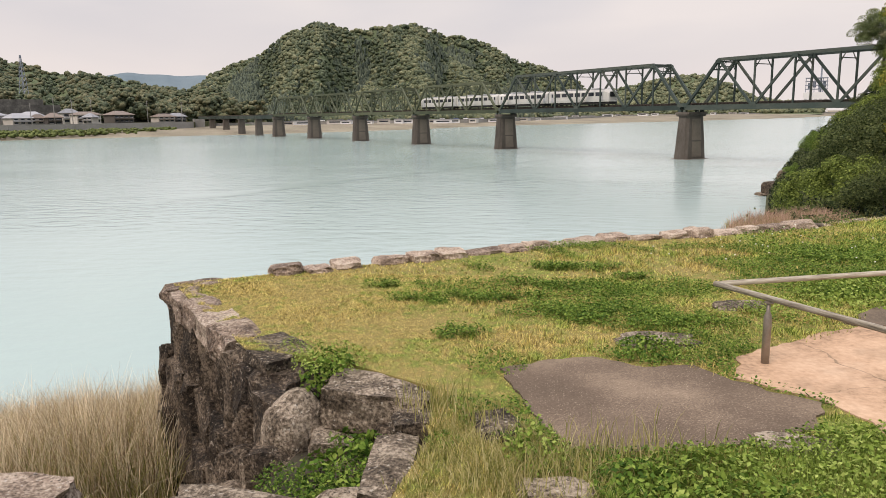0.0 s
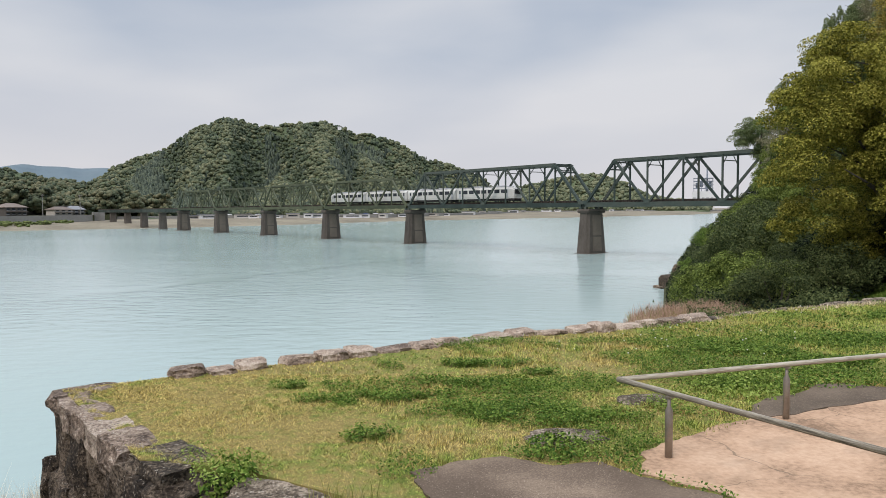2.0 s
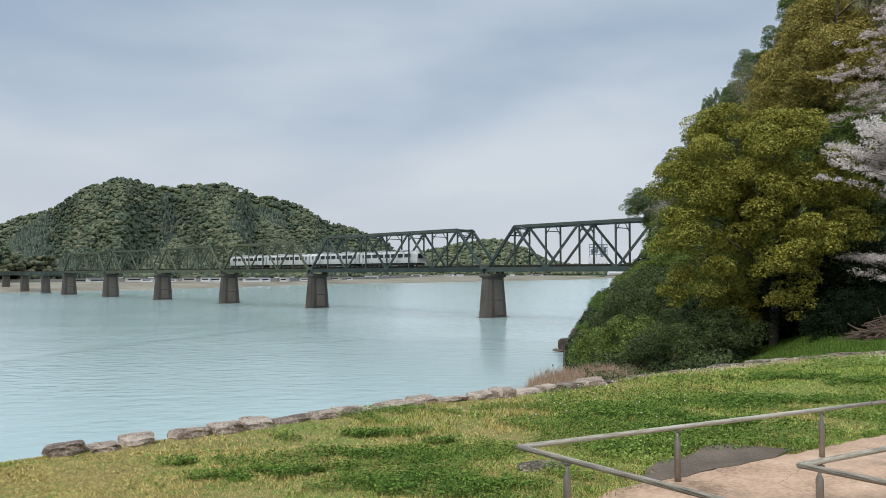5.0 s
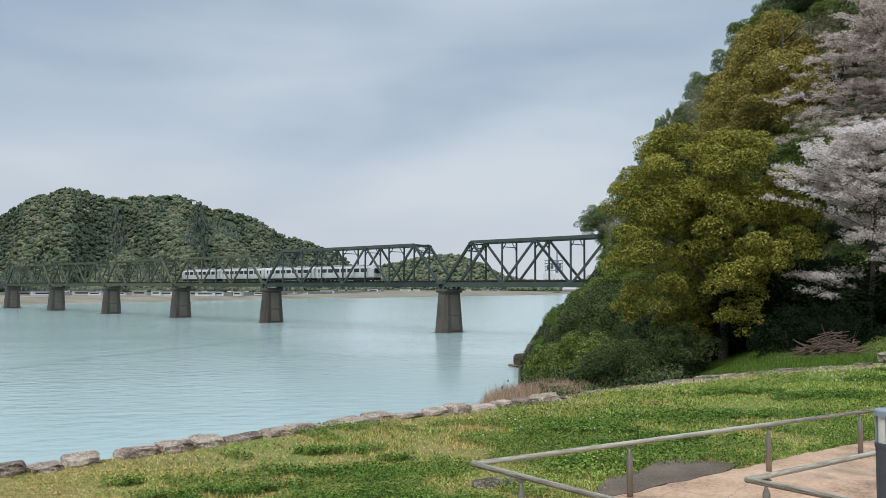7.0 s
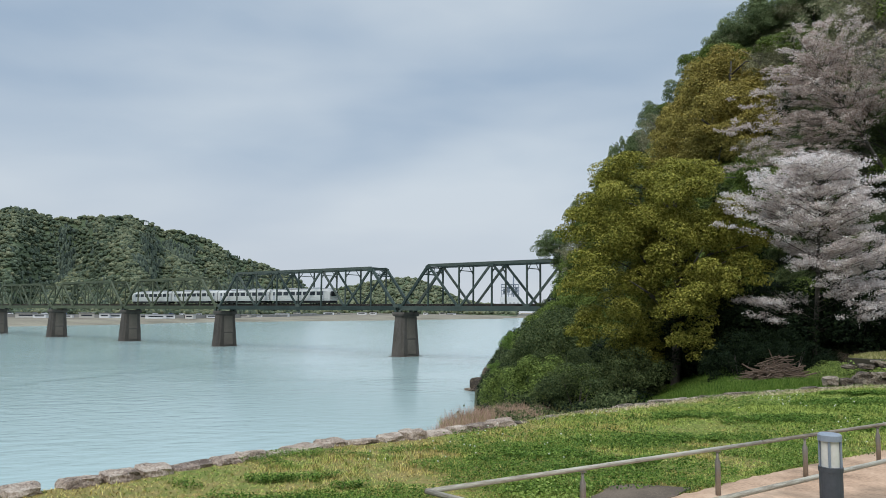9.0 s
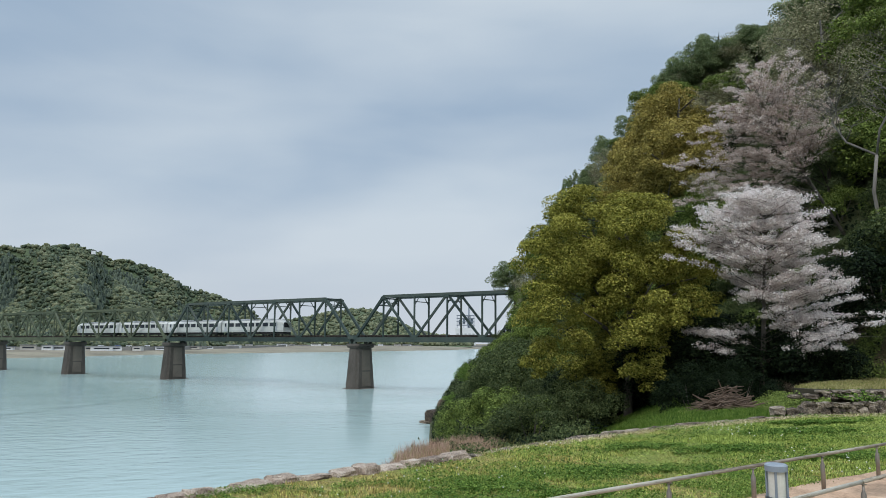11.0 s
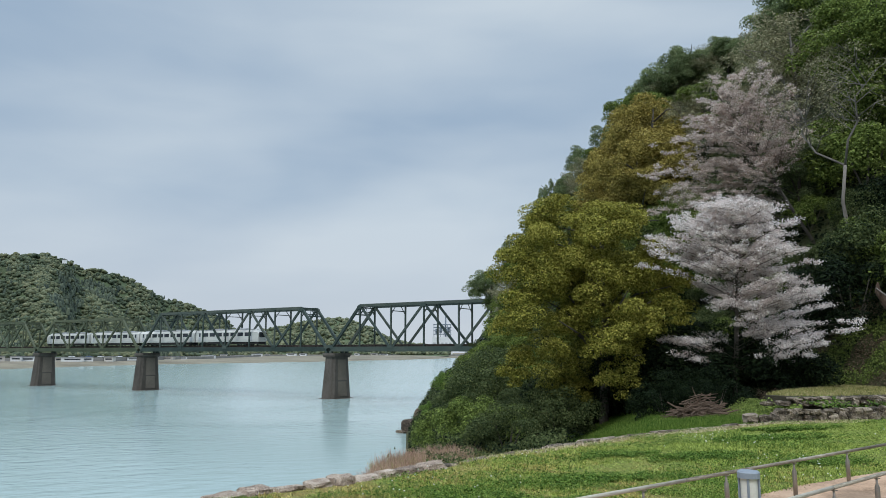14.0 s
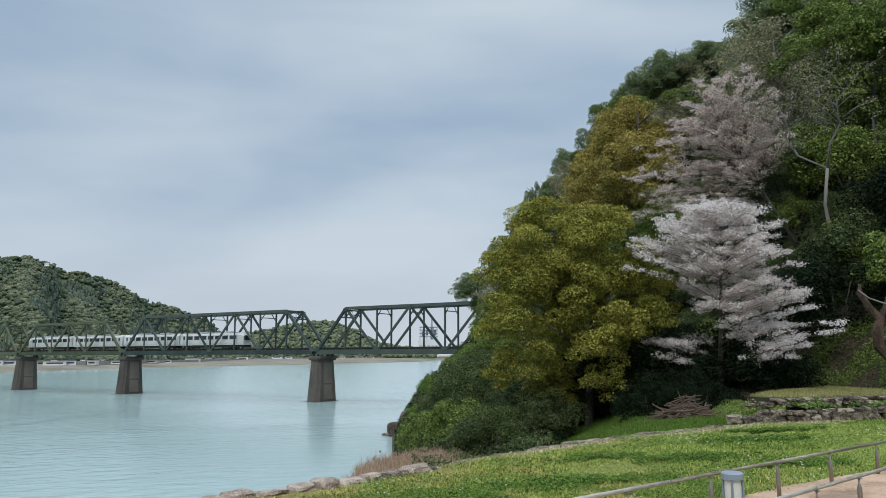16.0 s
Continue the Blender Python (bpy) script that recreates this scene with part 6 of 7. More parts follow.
# dark rock at the water's edge
rock = thing("shore_rock", "dark grey rock outcrop at the waterline", "rock")
for c, s, t in (((25.9, 86.2, -7.3), (3.0, 2.4, 2.2), 20), ((27.4, 85.6, -6.5), (3.4, 3.0, 3.2), 50), ((25.0, 86.8, -7.65), (2.6, 1.6, 0.5), 10), ((27.6, 84.2, -6.8), (3.2, 2.6, 3.0), 70)):
    set_stone(BOULDERS[1], rock, c, s, t)

# heap of cut branches beside the terrace
pile = thing("brush_pile", "heap of dead brown cut branches at the edge of the wood", "brush pile", m=pose(14.6, 18.9, float(ground_z(14.6, 18.9))))
prng = np.random.default_rng(66)
for k in range(230):
    r, a = prng.random() ** 0.6 * 1.0, prng.uniform(0, 6.28)
    c = Vector((0.85 * r * math.cos(a), 0.5 * r * math.sin(a), 0.05 + 0.62 * (1 - r) * prng.random()))
    d = Vector((prng.normal(0, 1), prng.normal(0, 0.6), prng.normal(0, 0.3))).normalized() * prng.uniform(0.25, 0.6)
    bm = tube(bmesh.new(), [c - d, c + Vector((0, 0, 0.06)), c + d], [0.019, 0.016, 0.007], 5)
    part("branch", bm, M_DEAD, pile)

# ---- far bank ----
def wall_between(name, label, pts, z0, z1, thick, material):
    b = bmesh.new()
    for p, q in zip(pts, pts[1:]):
        beam(b, (*p, (z0 + z1) / 2), (*q, (z0 + z1) / 2), thick, z1 - z0)
    return tagged(part(name, b, material, None), label, "embankment", kind="structure")


TOWN = [polar(b, d) for b, d in ((-62, 430), (-45, 432), (-38, 436), (-34, 448), (-31, 468), (-28, 496), (-26.3, 520))]
wall_between("wall_embankment", "long grey concrete river embankment below the houses", TOWN, -6.5, -0.6, 1.2, M_BANKCONC)
town_poly = TOWN + [polar(b, d) for b, d in ((-24, 620), (-32, 620), (-45, 600), (-62, 600))]
tagged(part("ground_town", extruded(town_poly, -0.7, -6.5), M_HILLSOIL, None), "raised riverside ground of the hamlet", "ground", kind="structure")


def house(label, at, w, d, h, turn, roof_rise=2.2, floors=2, m_wall=M_HOUSEWALL, m_roof=M_ROOFTILE):
    t = thing("house", label, "house", "riverside houses", pose(*at, 0, 0, turn))
    part("wall", boxed((0, 0, h / 2), (w, d, h)), m_wall, t)
    b = bmesh.new()
    o = 0.8
    x, y = w / 2 + o, d / 2 + o
    v = [b.verts.new(c) for c in ((-x, -y, h), (x, -y, h), (x, y, h), (-x, y, h), (-x + d * 0.4, 0, h + roof_rise), (x - d * 0.4, 0, h + roof_rise),
                                  (-x, -y, h - 0.25), (x, -y, h - 0.25), (x, y, h - 0.25), (-x, y, h - 0.25))]
    for f in ((0, 1, 5, 4), (1, 2, 5), (2, 3, 4, 5), (3, 0, 4), (6, 7, 1, 0), (7, 8, 2, 1), (8, 9, 3, 2), (9, 6, 0, 3), (9, 8, 7, 6)):
        b.faces.new([v[k] for k in f])
    bmesh.ops.recalc_face_normals(b, faces=b.faces[:])
    part("roof", b, m_roof, t)
    n = max(2, int(w / 3.2))
    for fl in range(floors):
        for k in range(n):
            win = part("window", boxed(((k + 0.5) * w / n - w / 2, -d / 2 - 0.02, (fl + 0.55) * h / floors), (w / n * 0.55, 0.1, h / floors * 0.42)), M_WINDOW, t)
            part("window_sill", boxed(((k + 0.5) * w / n - w / 2, -d / 2 - 0.1, (fl + 0.55) * h / floors - h / floors * 0.24), (w / n * 0.62, 0.2, 0.12)), M_WHITE, win)
    part("eaves_roof", boxed((0, -d / 2 - 0.8, h / 2), (w * 0.96, 1.6, 0.2), 0, pose(0, 0, 0)), m_roof, t)
    return t


hrng = np.random.default_rng(12)
M_DARKWALL = mat("dark_timber_house_wall", [(0.05, 0.045, 0.042), (0.12, 0.11, 0.10)], 0.2, 3, 0.85, 0.1, rand=0.5)
M_BROWNROOF = mat("brown_roof_tiles", [(0.10, 0.075, 0.06), (0.19, 0.15, 0.125)], 0.3, 3, 0.6, 0.3, rand=0.5)
M_OLDWALL = mat("dark_old_retaining_stone", [(0.035, 0.034, 0.03), (0.10, 0.096, 0.088), (0.2, 0.19, 0.17)], 0.2, 0.9, 0.9, 0.6, world_co=True, dist=0.3)
for k, (b0, b1, d, z0, z1) in enumerate(((-46, -34.2, 548, -1, 6.5), (-46, -34.8, 562, 5, 11.5), (-46, -35.8, 574, 10, 15.5), (-30.2, -26.8, 552, -1, 5.5), (-33.6, -31.4, 560, -1, 7))):
    wall_between("wall_terrace", "dark old stone retaining terrace behind the houses", [polar(b0, d), polar((b0 + b1) / 2, d - 4), polar(b1, d + 6)], z0, z1, 2.0, M_OLDWALL)
for b, d, w, dp, h in ((-38.8, 462, 16, 9, 5.2), (-37.4, 455, 14, 9, 5.0), (-36.2, 470, 12, 8, 4.6), (-35.3, 462, 11, 8, 5.0), (-34.3, 500, 15, 9, 6.6), (-33.3, 485, 17, 10, 5.8), (-33.0, 470, 9, 7, 3.8), (-31.2, 496, 20, 11, 5.4),
                      (-28.3, 520, 16, 9, 4.2), (-27.4, 535, 12, 8, 4.4), (-40.2, 470, 14, 9, 5.0), (-41.8, 465, 13, 9, 5.2), (-36.6, 520, 14, 9, 5.2), (-38.0, 530, 14, 9, 5.0)):
    x, y = polar(b, d)
    house("grey-tiled pale two-storey house behind the embankment", (x, y, -0.75), w * hrng.uniform(0.6, 0.85), dp, h * hrng.uniform(0.7, 1.0), -b + hrng.uniform(-40, 40), hrng.uniform(1.6, 2.6), 2, M_HOUSEWALL if hrng.random() < 0.6 else M_DARKWALL, M_ROOFTILE if hrng.random() < 0.7 else M_BROWNROOF)


def pole(name, label, at, h, r, arms):
    t = thing(name, label, "utility pole", "utility poles", pose(*at))
    part("shaft", tube(bmesh.new(), [(0, 0, -0.5), (0, 0, h)], [r, r * 0.6], 8), M_BANKCONC, t)
    for k in range(arms):
        part("cross_arm", boxed((0, 0, h - 0.6 - 0.9 * k), (2.0, 0.14, 0.14)), M_BANKCONC, t)
    return t


for b, d in ((-36.6, 452), (-35.2, 458), (-34.1, 470), (-32.9, 505), (-29.3, 505), (-27.0, 515), (-38.6, 450)):
    x, y = polar(b, d)
    pole("utility_pole", "slim grey concrete utility pole among the houses", (x, y, -0.7), hrng.uniform(11, 15), 0.24, 2)


def lattice_mast(name, label, at, h, w0, w1, material, bays=8, category="mast"):
    t = thing(name, label, category, "", pose(*at))
    f = lambda z: w0 + (w1 - w0) * z / h
    for sx in (-1, 1):
        for sy in (-1, 1):
            part("leg", barred((sx * w0, sy * w0, -1), (sx * w1, sy * w1, h), 0.3, 0.3), material, t)
    for k in range(bays):
        z0, z1 = h * k / bays, h * (k + 1) / bays
        for s in (-1, 1):
            part("brace", barred((-f(z0), s * f(z0), z0), (f(z1), s * f(z1), z1), 0.16, 0.16), material, t)
            part("brace", barred((s * f(z0), -f(z0), z0), (s * f(z1), f(z1), z1), 0.16, 0.16), material, t)
    return t


MA = polar(-36.85, 640)
lattice_mast("lattice_mast", "slender grey steel lattice mast on the wooded hillside", (MA[0], MA[1], 22.0), 27, 2.2, 0.3, M_LATTICE)

# groves and riverside scrub on the far bank
M_SCRUB = mat("riverside_scrub_leaves", [(0.05, 0.072, 0.02), (0.10, 0.132, 0.038), (0.165, 0.185, 0.065)], 0.05, 0.9, 0.9, 0.9, world_co=True, dist=0.6, island=0.4)
frng = np.random.default_rng(41)


def grove(label, spec, material):
    cs, rs = [], []
    for b, d, z, wide, tall, n, r in spec:
        for _ in range(n):
            x, y = polar(b + frng.uniform(-wide, wide), d + frng.uniform(-14, 14))
            q = frng.random()
            cs.append((x, y, z + tall * q))
            rs.append(r * frng.uniform(0.6, 1.2) * (1.1 - 0.35 * q))
    v, f = billows(np.array(cs), np.array(rs) * 1.1, frng, 6)
    return tagged(new("grove", array_mesh("grove", v, f, material, smooth=True)), label, "trees", kind="stuff")


grove("rounded broadleaf trees on the bank behind the houses", ((-30.2, 540, 2, 1.4, 17, 90, 3.6), (-29.0, 560, 1, 0.8, 10, 50, 3.2), (-33.6, 590, 6, 0.8, 8, 40, 2.8), (-37.9, 590, 12, 0.5, 8, 34, 2.8),
                                                           (-27.2, 580, 0, 1.0, 9, 60, 3.2), (-26.0, 600, 0, 1.2, 14, 90, 3.6), (-24.4, 600, 0, 1.3, 16, 120, 3.8), (-22.4, 640, 0, 1.2, 14, 100, 3.8), (-32.4, 545, 1, 0.8, 8, 50, 3.0), (-41.5, 590, 6, 2, 9, 80, 3.0)), M_LEFTTREE)
grove("bright green riverside scrub on the far bank", [(b, np.interp(b, [-45, -38, -34, -31, -28.5], [420, 424, 434, 452, 478]), -6.4, 0.9, 2.6, 80, 1.25) for b in np.arange(-44, -28, 1.3)], M_SCRUB)

# levee across the plain, with sheds and vehicles along it
LEVEE = [polar(b, d) for b, d in ((-25.5, 590), (-18, 600), (-12, 608), (-6, 622), (0, 755), (6, 1150), (12, 1360), (20, 1650), (30, 2100))]
wall_between("wall_levee", "low grass and concrete levee along the far plain", LEVEE, -6, -2.2, 6, M_BANKCONC)


def shed(at, w, d, h, turn, m_wall):
    t = thing("shed", "small pale low building on the far bank", "building", "far buildings", pose(*at, 0, 0, turn))
    part("wall", boxed((0, 0, h / 2), (w, d, h)), m_wall, t)
    part("roof", boxed((0, 0, h + 0.2), (w + 1, d + 1, 0.4)), M_ROOFTILE, t)
    part("window", boxed((0, -d / 2 - 0.03, h * 0.55), (w * 0.7, 0.1, h * 0.3)), M_WINDOW, t)
    return t


for k in range(34):
    b = -20 + k * 1.22 + hrng.uniform(-0.4, 0.4)
    d = float(np.interp(b, [-25.5, -18, -12, -6, 0, 6, 12, 20, 30], [590, 600, 608, 622, 755, 1150, 1360, 1650, 2100])) - hrng.uniform(8, 22)
    x, y = polar(b, d)
    shed((x, y, float(ground_z(x, y)) - 0.1), hrng.uniform(6, 16), hrng.uniform(5, 8), hrng.uniform(2.2, 3.6), -b + hrng.uniform(-20, 20), M_WHITE if k % 3 else M_HOUSEWALL)


def parked_car(at, turn, material):
    t = thing("parked_car", "small parked car on the far bank road", "car", "far parked cars", pose(*at, 0, 0, turn))
    part("body", boxed((0, 0, 0.62), (4.2, 1.7, 0.7), 0.12), material, t)
    part("cabin", boxed((-0.2, 0, 1.2), (2.3, 1.5, 0.6), 0.15), M_WINDOW, t)
    for x in (-1.3, 1.3):
        for y in (-0.8, 0.8):
            wb = bmesh.new()
            bmesh.ops.create_cone(wb, cap_ends=True, segments=12, radius1=0.32, radius2=0.32, depth=0.2, matrix=Matrix.Translation((x, y, 0.32)) @ Matrix.Rotation(radians(90), 4, "X"))
            part("wheel", wb, M_UNDER, t)
    return t


M_BLUECAR = mat("blue_car_paint", [(0.03, 0.08, 0.22), (0.05, 0.11, 0.28)], 1, 8, 0.35, 0.0, spec=0.5)
for k in range(14):
    b = -17 + k * 1.1 + hrng.uniform(-0.4, 0.4)
    d = float(np.interp(b, [-18, -12, -6, 0], [600, 608, 622, 755])) - hrng.uniform(0, 2)
    x, y = polar(b, d)
    parked_car((x, y, -2.2), -b + hrng.uniform(-12, 12), M_BLUECAR if k in (3, 4, 9) else M_WHITE)

# works with a white block and a steel tower on the plain
WX, WY = polar(18.5, 1720)
works = thing("power_station", "white industrial block with a grey steel tower frame on the plain", "industrial building", m=pose(WX, WY, -3, 0, 0, -18) @ Matrix.Scale(1.3, 4))
part("wall", boxed((0, 0, 15), (36, 24, 32)), M_WHITE, works)
for k in range(5):
    part("window_band", boxed((-14 + 7 * k, -12.1, 18), (4, 0.3, 6)), M_TRAINROOF, works)
for x in np.linspace(-15, 15, 6):
    part("column", boxed((x, -6, 42), (0.9, 0.9, 22)), M_LATTICE, works)
    part("column", boxed((x, 6, 42), (0.9, 0.9, 22)), M_LATTICE, works)
for z in (36, 42, 48, 53):
    part("floor_deck", boxed((0, 0, z), (32, 14, 1.2)), M_LATTICE, works)
for k, x in enumerate((-10, -3, 6, 11)):
    part("vessel", boxed((x, 0, 41 + 2 * (k % 2)), (4.5, 8, 9)), M_LATTICE, works)
part("chimney", tube(bmesh.new(), [(6, 0, 30), (6, 0, 74)], [1.6, 1.1], 10), M_LATTICE, works)
# lookout hut on the summit
HX, HY = polar(-8.75, 868)
hut = thing("summit_hut", "tiny white hut on the wooded summit", "hut", m=pose(HX, HY, 94))
part("wall", boxed((0, 0, 2), (4, 3.4, 4)), M_WHITE, hut)
part("roof", boxed((0, 0, 4.2), (4.8, 4.2, 0.4)), M_ROOFTILE, hut)

# ---- grass, clover, weeds, reeds ----
grng = np.random.default_rng(88)


def scatter(n, x0, x1, y0, y1):
    return grng.uniform(x0, x1, n), grng.uniform(y0, y1, n)


def clear_of(x, y, also=()):
    ok = inside(x, y, TURF)
    for poly in (SLAB, PINK, DAMP, *also):
        ok &= ~inside(x, y, poly)
    for (cx, cy), (lx, ly), _ in SETTS:
        ok &= ((x - cx) / lx) ** 2 + ((y - cy) / ly) ** 2 > 0.23 + 0.1 * bumpy(x, y, 0.1)
    return ok


def blades(x, y, z, height, width, lean=0.5):
    """One bent, pointed, three-triangle blade at each place."""
    n = len(x)
    a = grng.uniform(0, 2 * np.pi, n)
    b = grng.uniform(0, 2 * np.pi, n)
    l = grng.uniform(0.1, 1, n) * lean * height
    w = width / 2
    base = np.stack([x, y, z], axis=1)
    side = np.stack([np.cos(a) * w, np.sin(a) * w, np.zeros(n)], axis=1)
    tilt = np.stack([np.cos(b) * l, np.sin(b) * l, np.zeros(n)], axis=1)
    up = np.stack([np.zeros(n), np.zeros(n), height], axis=1)
    mid = base + up * 0.62 + tilt * 0.4
    v = np.stack([base - side, base + side, mid - side * 0.75, mid + side * 0.75, base + up + tilt], axis=1).reshape(-1, 3)
    k = 5 * np.arange(n)[:, None]
    f = np.concatenate([k + np.array([0, 1, 3]), k + np.array([0, 3, 2]), k + np.array([2, 3, 4])], axis=1).reshape(-1, 3)
    return v, f


def grass_field(name, label, n, zone, hgt, wid, material, keep=None, lean=0.9):
    x, y = scatter(n, *zone)
    ok = clear_of(x, y) & (np.degrees(np.arctan2(x, y)) > -46) & (np.degrees(np.arctan2(x, y)) < 62)
    if keep is not None:
        ok &= keep(x, y)
    x, y = x[ok], y[ok]
    d = np.hypot(x, y)
    h = hgt * grng.uniform(0.5, 1.3, len(x)) * (1 + 0.5 * bumpy(x, y, 0.45))
    v, f = blades(x, y, np.zeros(len(x)) - 0.004, np.maximum(h, 0.008), wid * (0.7 + d / 9), lean)
    return tagged(new(name, array_mesh(name, v, f, material)), label, "grass", kind="stuff")


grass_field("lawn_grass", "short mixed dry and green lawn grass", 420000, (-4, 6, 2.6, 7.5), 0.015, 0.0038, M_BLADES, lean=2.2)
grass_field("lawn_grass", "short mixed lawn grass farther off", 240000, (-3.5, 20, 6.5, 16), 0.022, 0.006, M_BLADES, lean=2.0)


def patchy(x, y):
    return bumpy(x, y, 0.8, 1.3) + 0.6 * bumpy(x, y, 0.33, 4.0) + np.interp(x, [-3, 0, 2, 6], [-1.1, 0.1, 0.55, 0.35]) > 0.36


def leaf_patch(name, label, x, y, zlo, zhi, size, material, up=1.2):
    n = len(x)
    pos = np.stack([x, y, grng.uniform(zlo, zhi, n)], axis=1)
    v, f = leaves(pos, np.zeros((n, 3)), size, grng, up)
    return tagged(new(name, array_mesh(name, v, f, material)), label, "ground cover", kind="stuff")


x, y = scatter(260000, -2.5, 7, 3.0, 9.5)
ok = clear_of(x, y) & patchy(x, y)
leaf_patch("clover", "low patches of dark green clover in the lawn", x[ok], y[ok], 0.006, 0.06, 0.022, M_CLOVER)
x, y = scatter(80000, 2.5, 19, 7.5, 15.5)
ok = clear_of(x, y) & patchy(x * 0.8, y) & (bumpy(x, y, 1.7, 9.0) > -0.25)
leaf_patch("clover", "low patches of green clover farther off in the lawn", x[ok], y[ok], 0.008, 0.07, 0.033, M_CLOVER)
x, y = scatter(700, -1, 16, 5.0, 14)
ok = clear_of(x, y) & (bumpy(x, y, 1.1, 7.0) > 0.25) & (x > 1.2)
x, y = x[ok], y[ok]
v, f = blobs(np.stack([x, y, grng.uniform(0.06, 0.10, len(x))], axis=1), np.full(len(x), 0.0075) * (0.8 + np.hypot(x, y) / 18), grng, 0.1)
tagged(new("clover_flowers", array_mesh("clover_flowers", v, f, M_FLOWER)), "scattered white clover flowers in the lawn", "flowers", kind="stuff")

# denser dark beds of clover
for cx, cy, rx, ry in ((0.25, 7.9, 0.55, 0.2), (0.95, 7.45, 0.35, 0.14), (-1.5, 6.95, 0.22, 0.12), (-1.2, 6.45, 0.3, 0.1), (-0.45, 6.55, 0.5, 0.22), (0.45, 6.1, 0.6, 0.32), (0.95, 5.95, 0.45, 0.3), (-0.7, 5.4, 0.3, 0.16), (1.2, 5.85, 0.35, 0.25),
                       (2.75, 7.0, 0.5, 0.25), (0.1, 7.05, 0.4, 0.18), (3.4, 8.6, 0.9, 0.3), (5.4, 9.4, 1.2, 0.35), (8.4, 10.8, 1.3, 0.4), (11.5, 12.6, 1.6, 0.45), (4.2, 8.0, 0.7, 0.3), (9.6, 9.6, 1.0, 0.35), (7.0, 11.4, 1.1, 0.3), (13.2, 13.9, 1.4, 0.4)):
    n = int(5200 * rx * ry / 0.15 / (0.5 + cy / 9))
    a, q = grng.uniform(0, 6.28, n), grng.random(n) ** 0.6
    x, y = cx + np.cos(a) * q * rx * (1 + 0.25 * np.sin(3 * a + cx)), cy + np.sin(a) * q * ry * (1 + 0.3 * np.sin(2 * a + cy))
    ok = clear_of(x, y) & (bumpy(x, y, 0.14, cx) > q * 1.5 - 1.15)
    leaf_patch("clover", "dense dark green bed of clover in the lawn", x[ok], y[ok], 0.006, 0.075, 0.02 * (0.6 + cy / 11), M_CLOVER)

WEEDS = [(-1.42, 4.62, 0.26, 0.0, 380), (-0.98, 3.66, 0.22, -0.32, 420), (-1.2, 3.5, 0.2, -0.36, 260), (-0.95, 3.1, 0.16, -0.3, 160), (-1.47, 3.73, 0.16, -0.42, 200), (-1.35, 3.45, 0.2, -0.42, 260), (-1.15, 3.2, 0.2, -0.42, 260), (-0.5, 3.5, 0.1, 0.0, 80), (-0.02, 3.36, 0.17, 0.0, 220), (0.42, 3.12, 0.2, 0.0, 300),
         (0.75, 3.2, 0.32, 0.0, 560), (1.15, 3.3, 0.32, 0.0, 560), (1.5, 3.4, 0.36, 0.0, 640), (1.72, 3.62, 0.28, 0.0, 460), (0.95, 5.08, 0.2, 0.0, 260), (0.72, 5.08, 0.22, 0.0, 280), (1.2, 5.3, 0.3, 0.0, 380), (1.5, 5.7, 0.3, 0.0, 380),
         (2.0, 6.2, 0.36, 0.0, 420), (2.7, 6.9, 0.5, 0.0, 520), (3.6, 7.4, 0.6, 0.0, 560), (4.7, 7.5, 0.5, 0.0, 480), (6.0, 7.95, 0.5, 0.0, 460), (7.2, 8.4, 0.6, 0.0, 500), (-0.3, 4.7, 0.2, 0.0, 200), (-1.75, 4.95, 0.14, 0.0, 90),
         (0.55, 6.9, 0.3, 0.0, 420), (-0.95, 6.4, 0.12, 0.0, 150), (0.9, 2.75, 0.4, 0.0, 560), (1.9, 2.9, 0.4, 0.0, 420)]
for cx, cy, r, z, n in WEEDS:
    n = int(n * 2.3)
    a, q = grng.uniform(0, 6.28, n), np.sqrt(grng.random(n)) * r
    wx, wy = cx + np.cos(a) * q, cy + np.sin(a) * q
    top = (0.7 + 1.1 * ((cx * 5.3 + cy * 11.9) % 1)) * (0.05 + 0.13 * np.minimum(r, 0.35) / 0.35) * (1 - (q / r) ** 2 * 0.7)
    pos = np.stack([wx, wy, z + 0.01 + top * grng.random(n)], axis=1)
    v, f = leaves(pos, np.stack([np.cos(a) * 0.5, np.sin(a) * 0.5, np.zeros(n)], axis=1), 0.023 * (0.65 + 0.75 * ((cx * 13.7 + cy * 7.1) % 1)), grng, 0.9)
    tagged(new("weed_clump", array_mesh("weed_clump", v, f, M_WEED if (cx * 7 + cy * 3) % 1 > 0.6 and z > -0.1 else M_CLOVER)), "clump of fresh green broad-leaved weeds in the grass", "weeds", kind="stuff")
for cx, cy, r, z, n in ((-1.12, 3.98, 0.14, -0.34, 90), (-0.98, 3.86, 0.13, -0.3, 80), (-1.28, 3.86, 0.12, -0.42, 70), (-1.0, 3.6, 0.14, -0.4, 80), (-1.42, 4.62, 0.16, -0.06, 110), (-1.5, 4.5, 0.1, -0.16, 60), (-1.2, 3.62, 0.12, -0.45, 60)):
    n *= 2
    a, q = grng.uniform(0, 6.28, n), np.sqrt(grng.random(n)) * r
    pos = np.stack([cx + np.cos(a) * q, cy + np.sin(a) * q, z + 0.02 + 0.13 * grng.random(n)], axis=1)
    v, f = leaves(pos, np.stack([np.cos(a) * 0.7, np.sin(a) * 0.7, np.full(n, 0.2)], axis=1), 0.042, grng, 0.6)
    tagged(new("weed_clump", array_mesh("weed_clump", v, f, M_CLOVER)), "dark green long-leaved weeds between the wall stones", "weeds", kind="stuff")
x, y = scatter(22000, -0.6, 2.6, 2.7, 3.75)
ok = clear_of(x, y)
x, y = x[ok], y[ok]
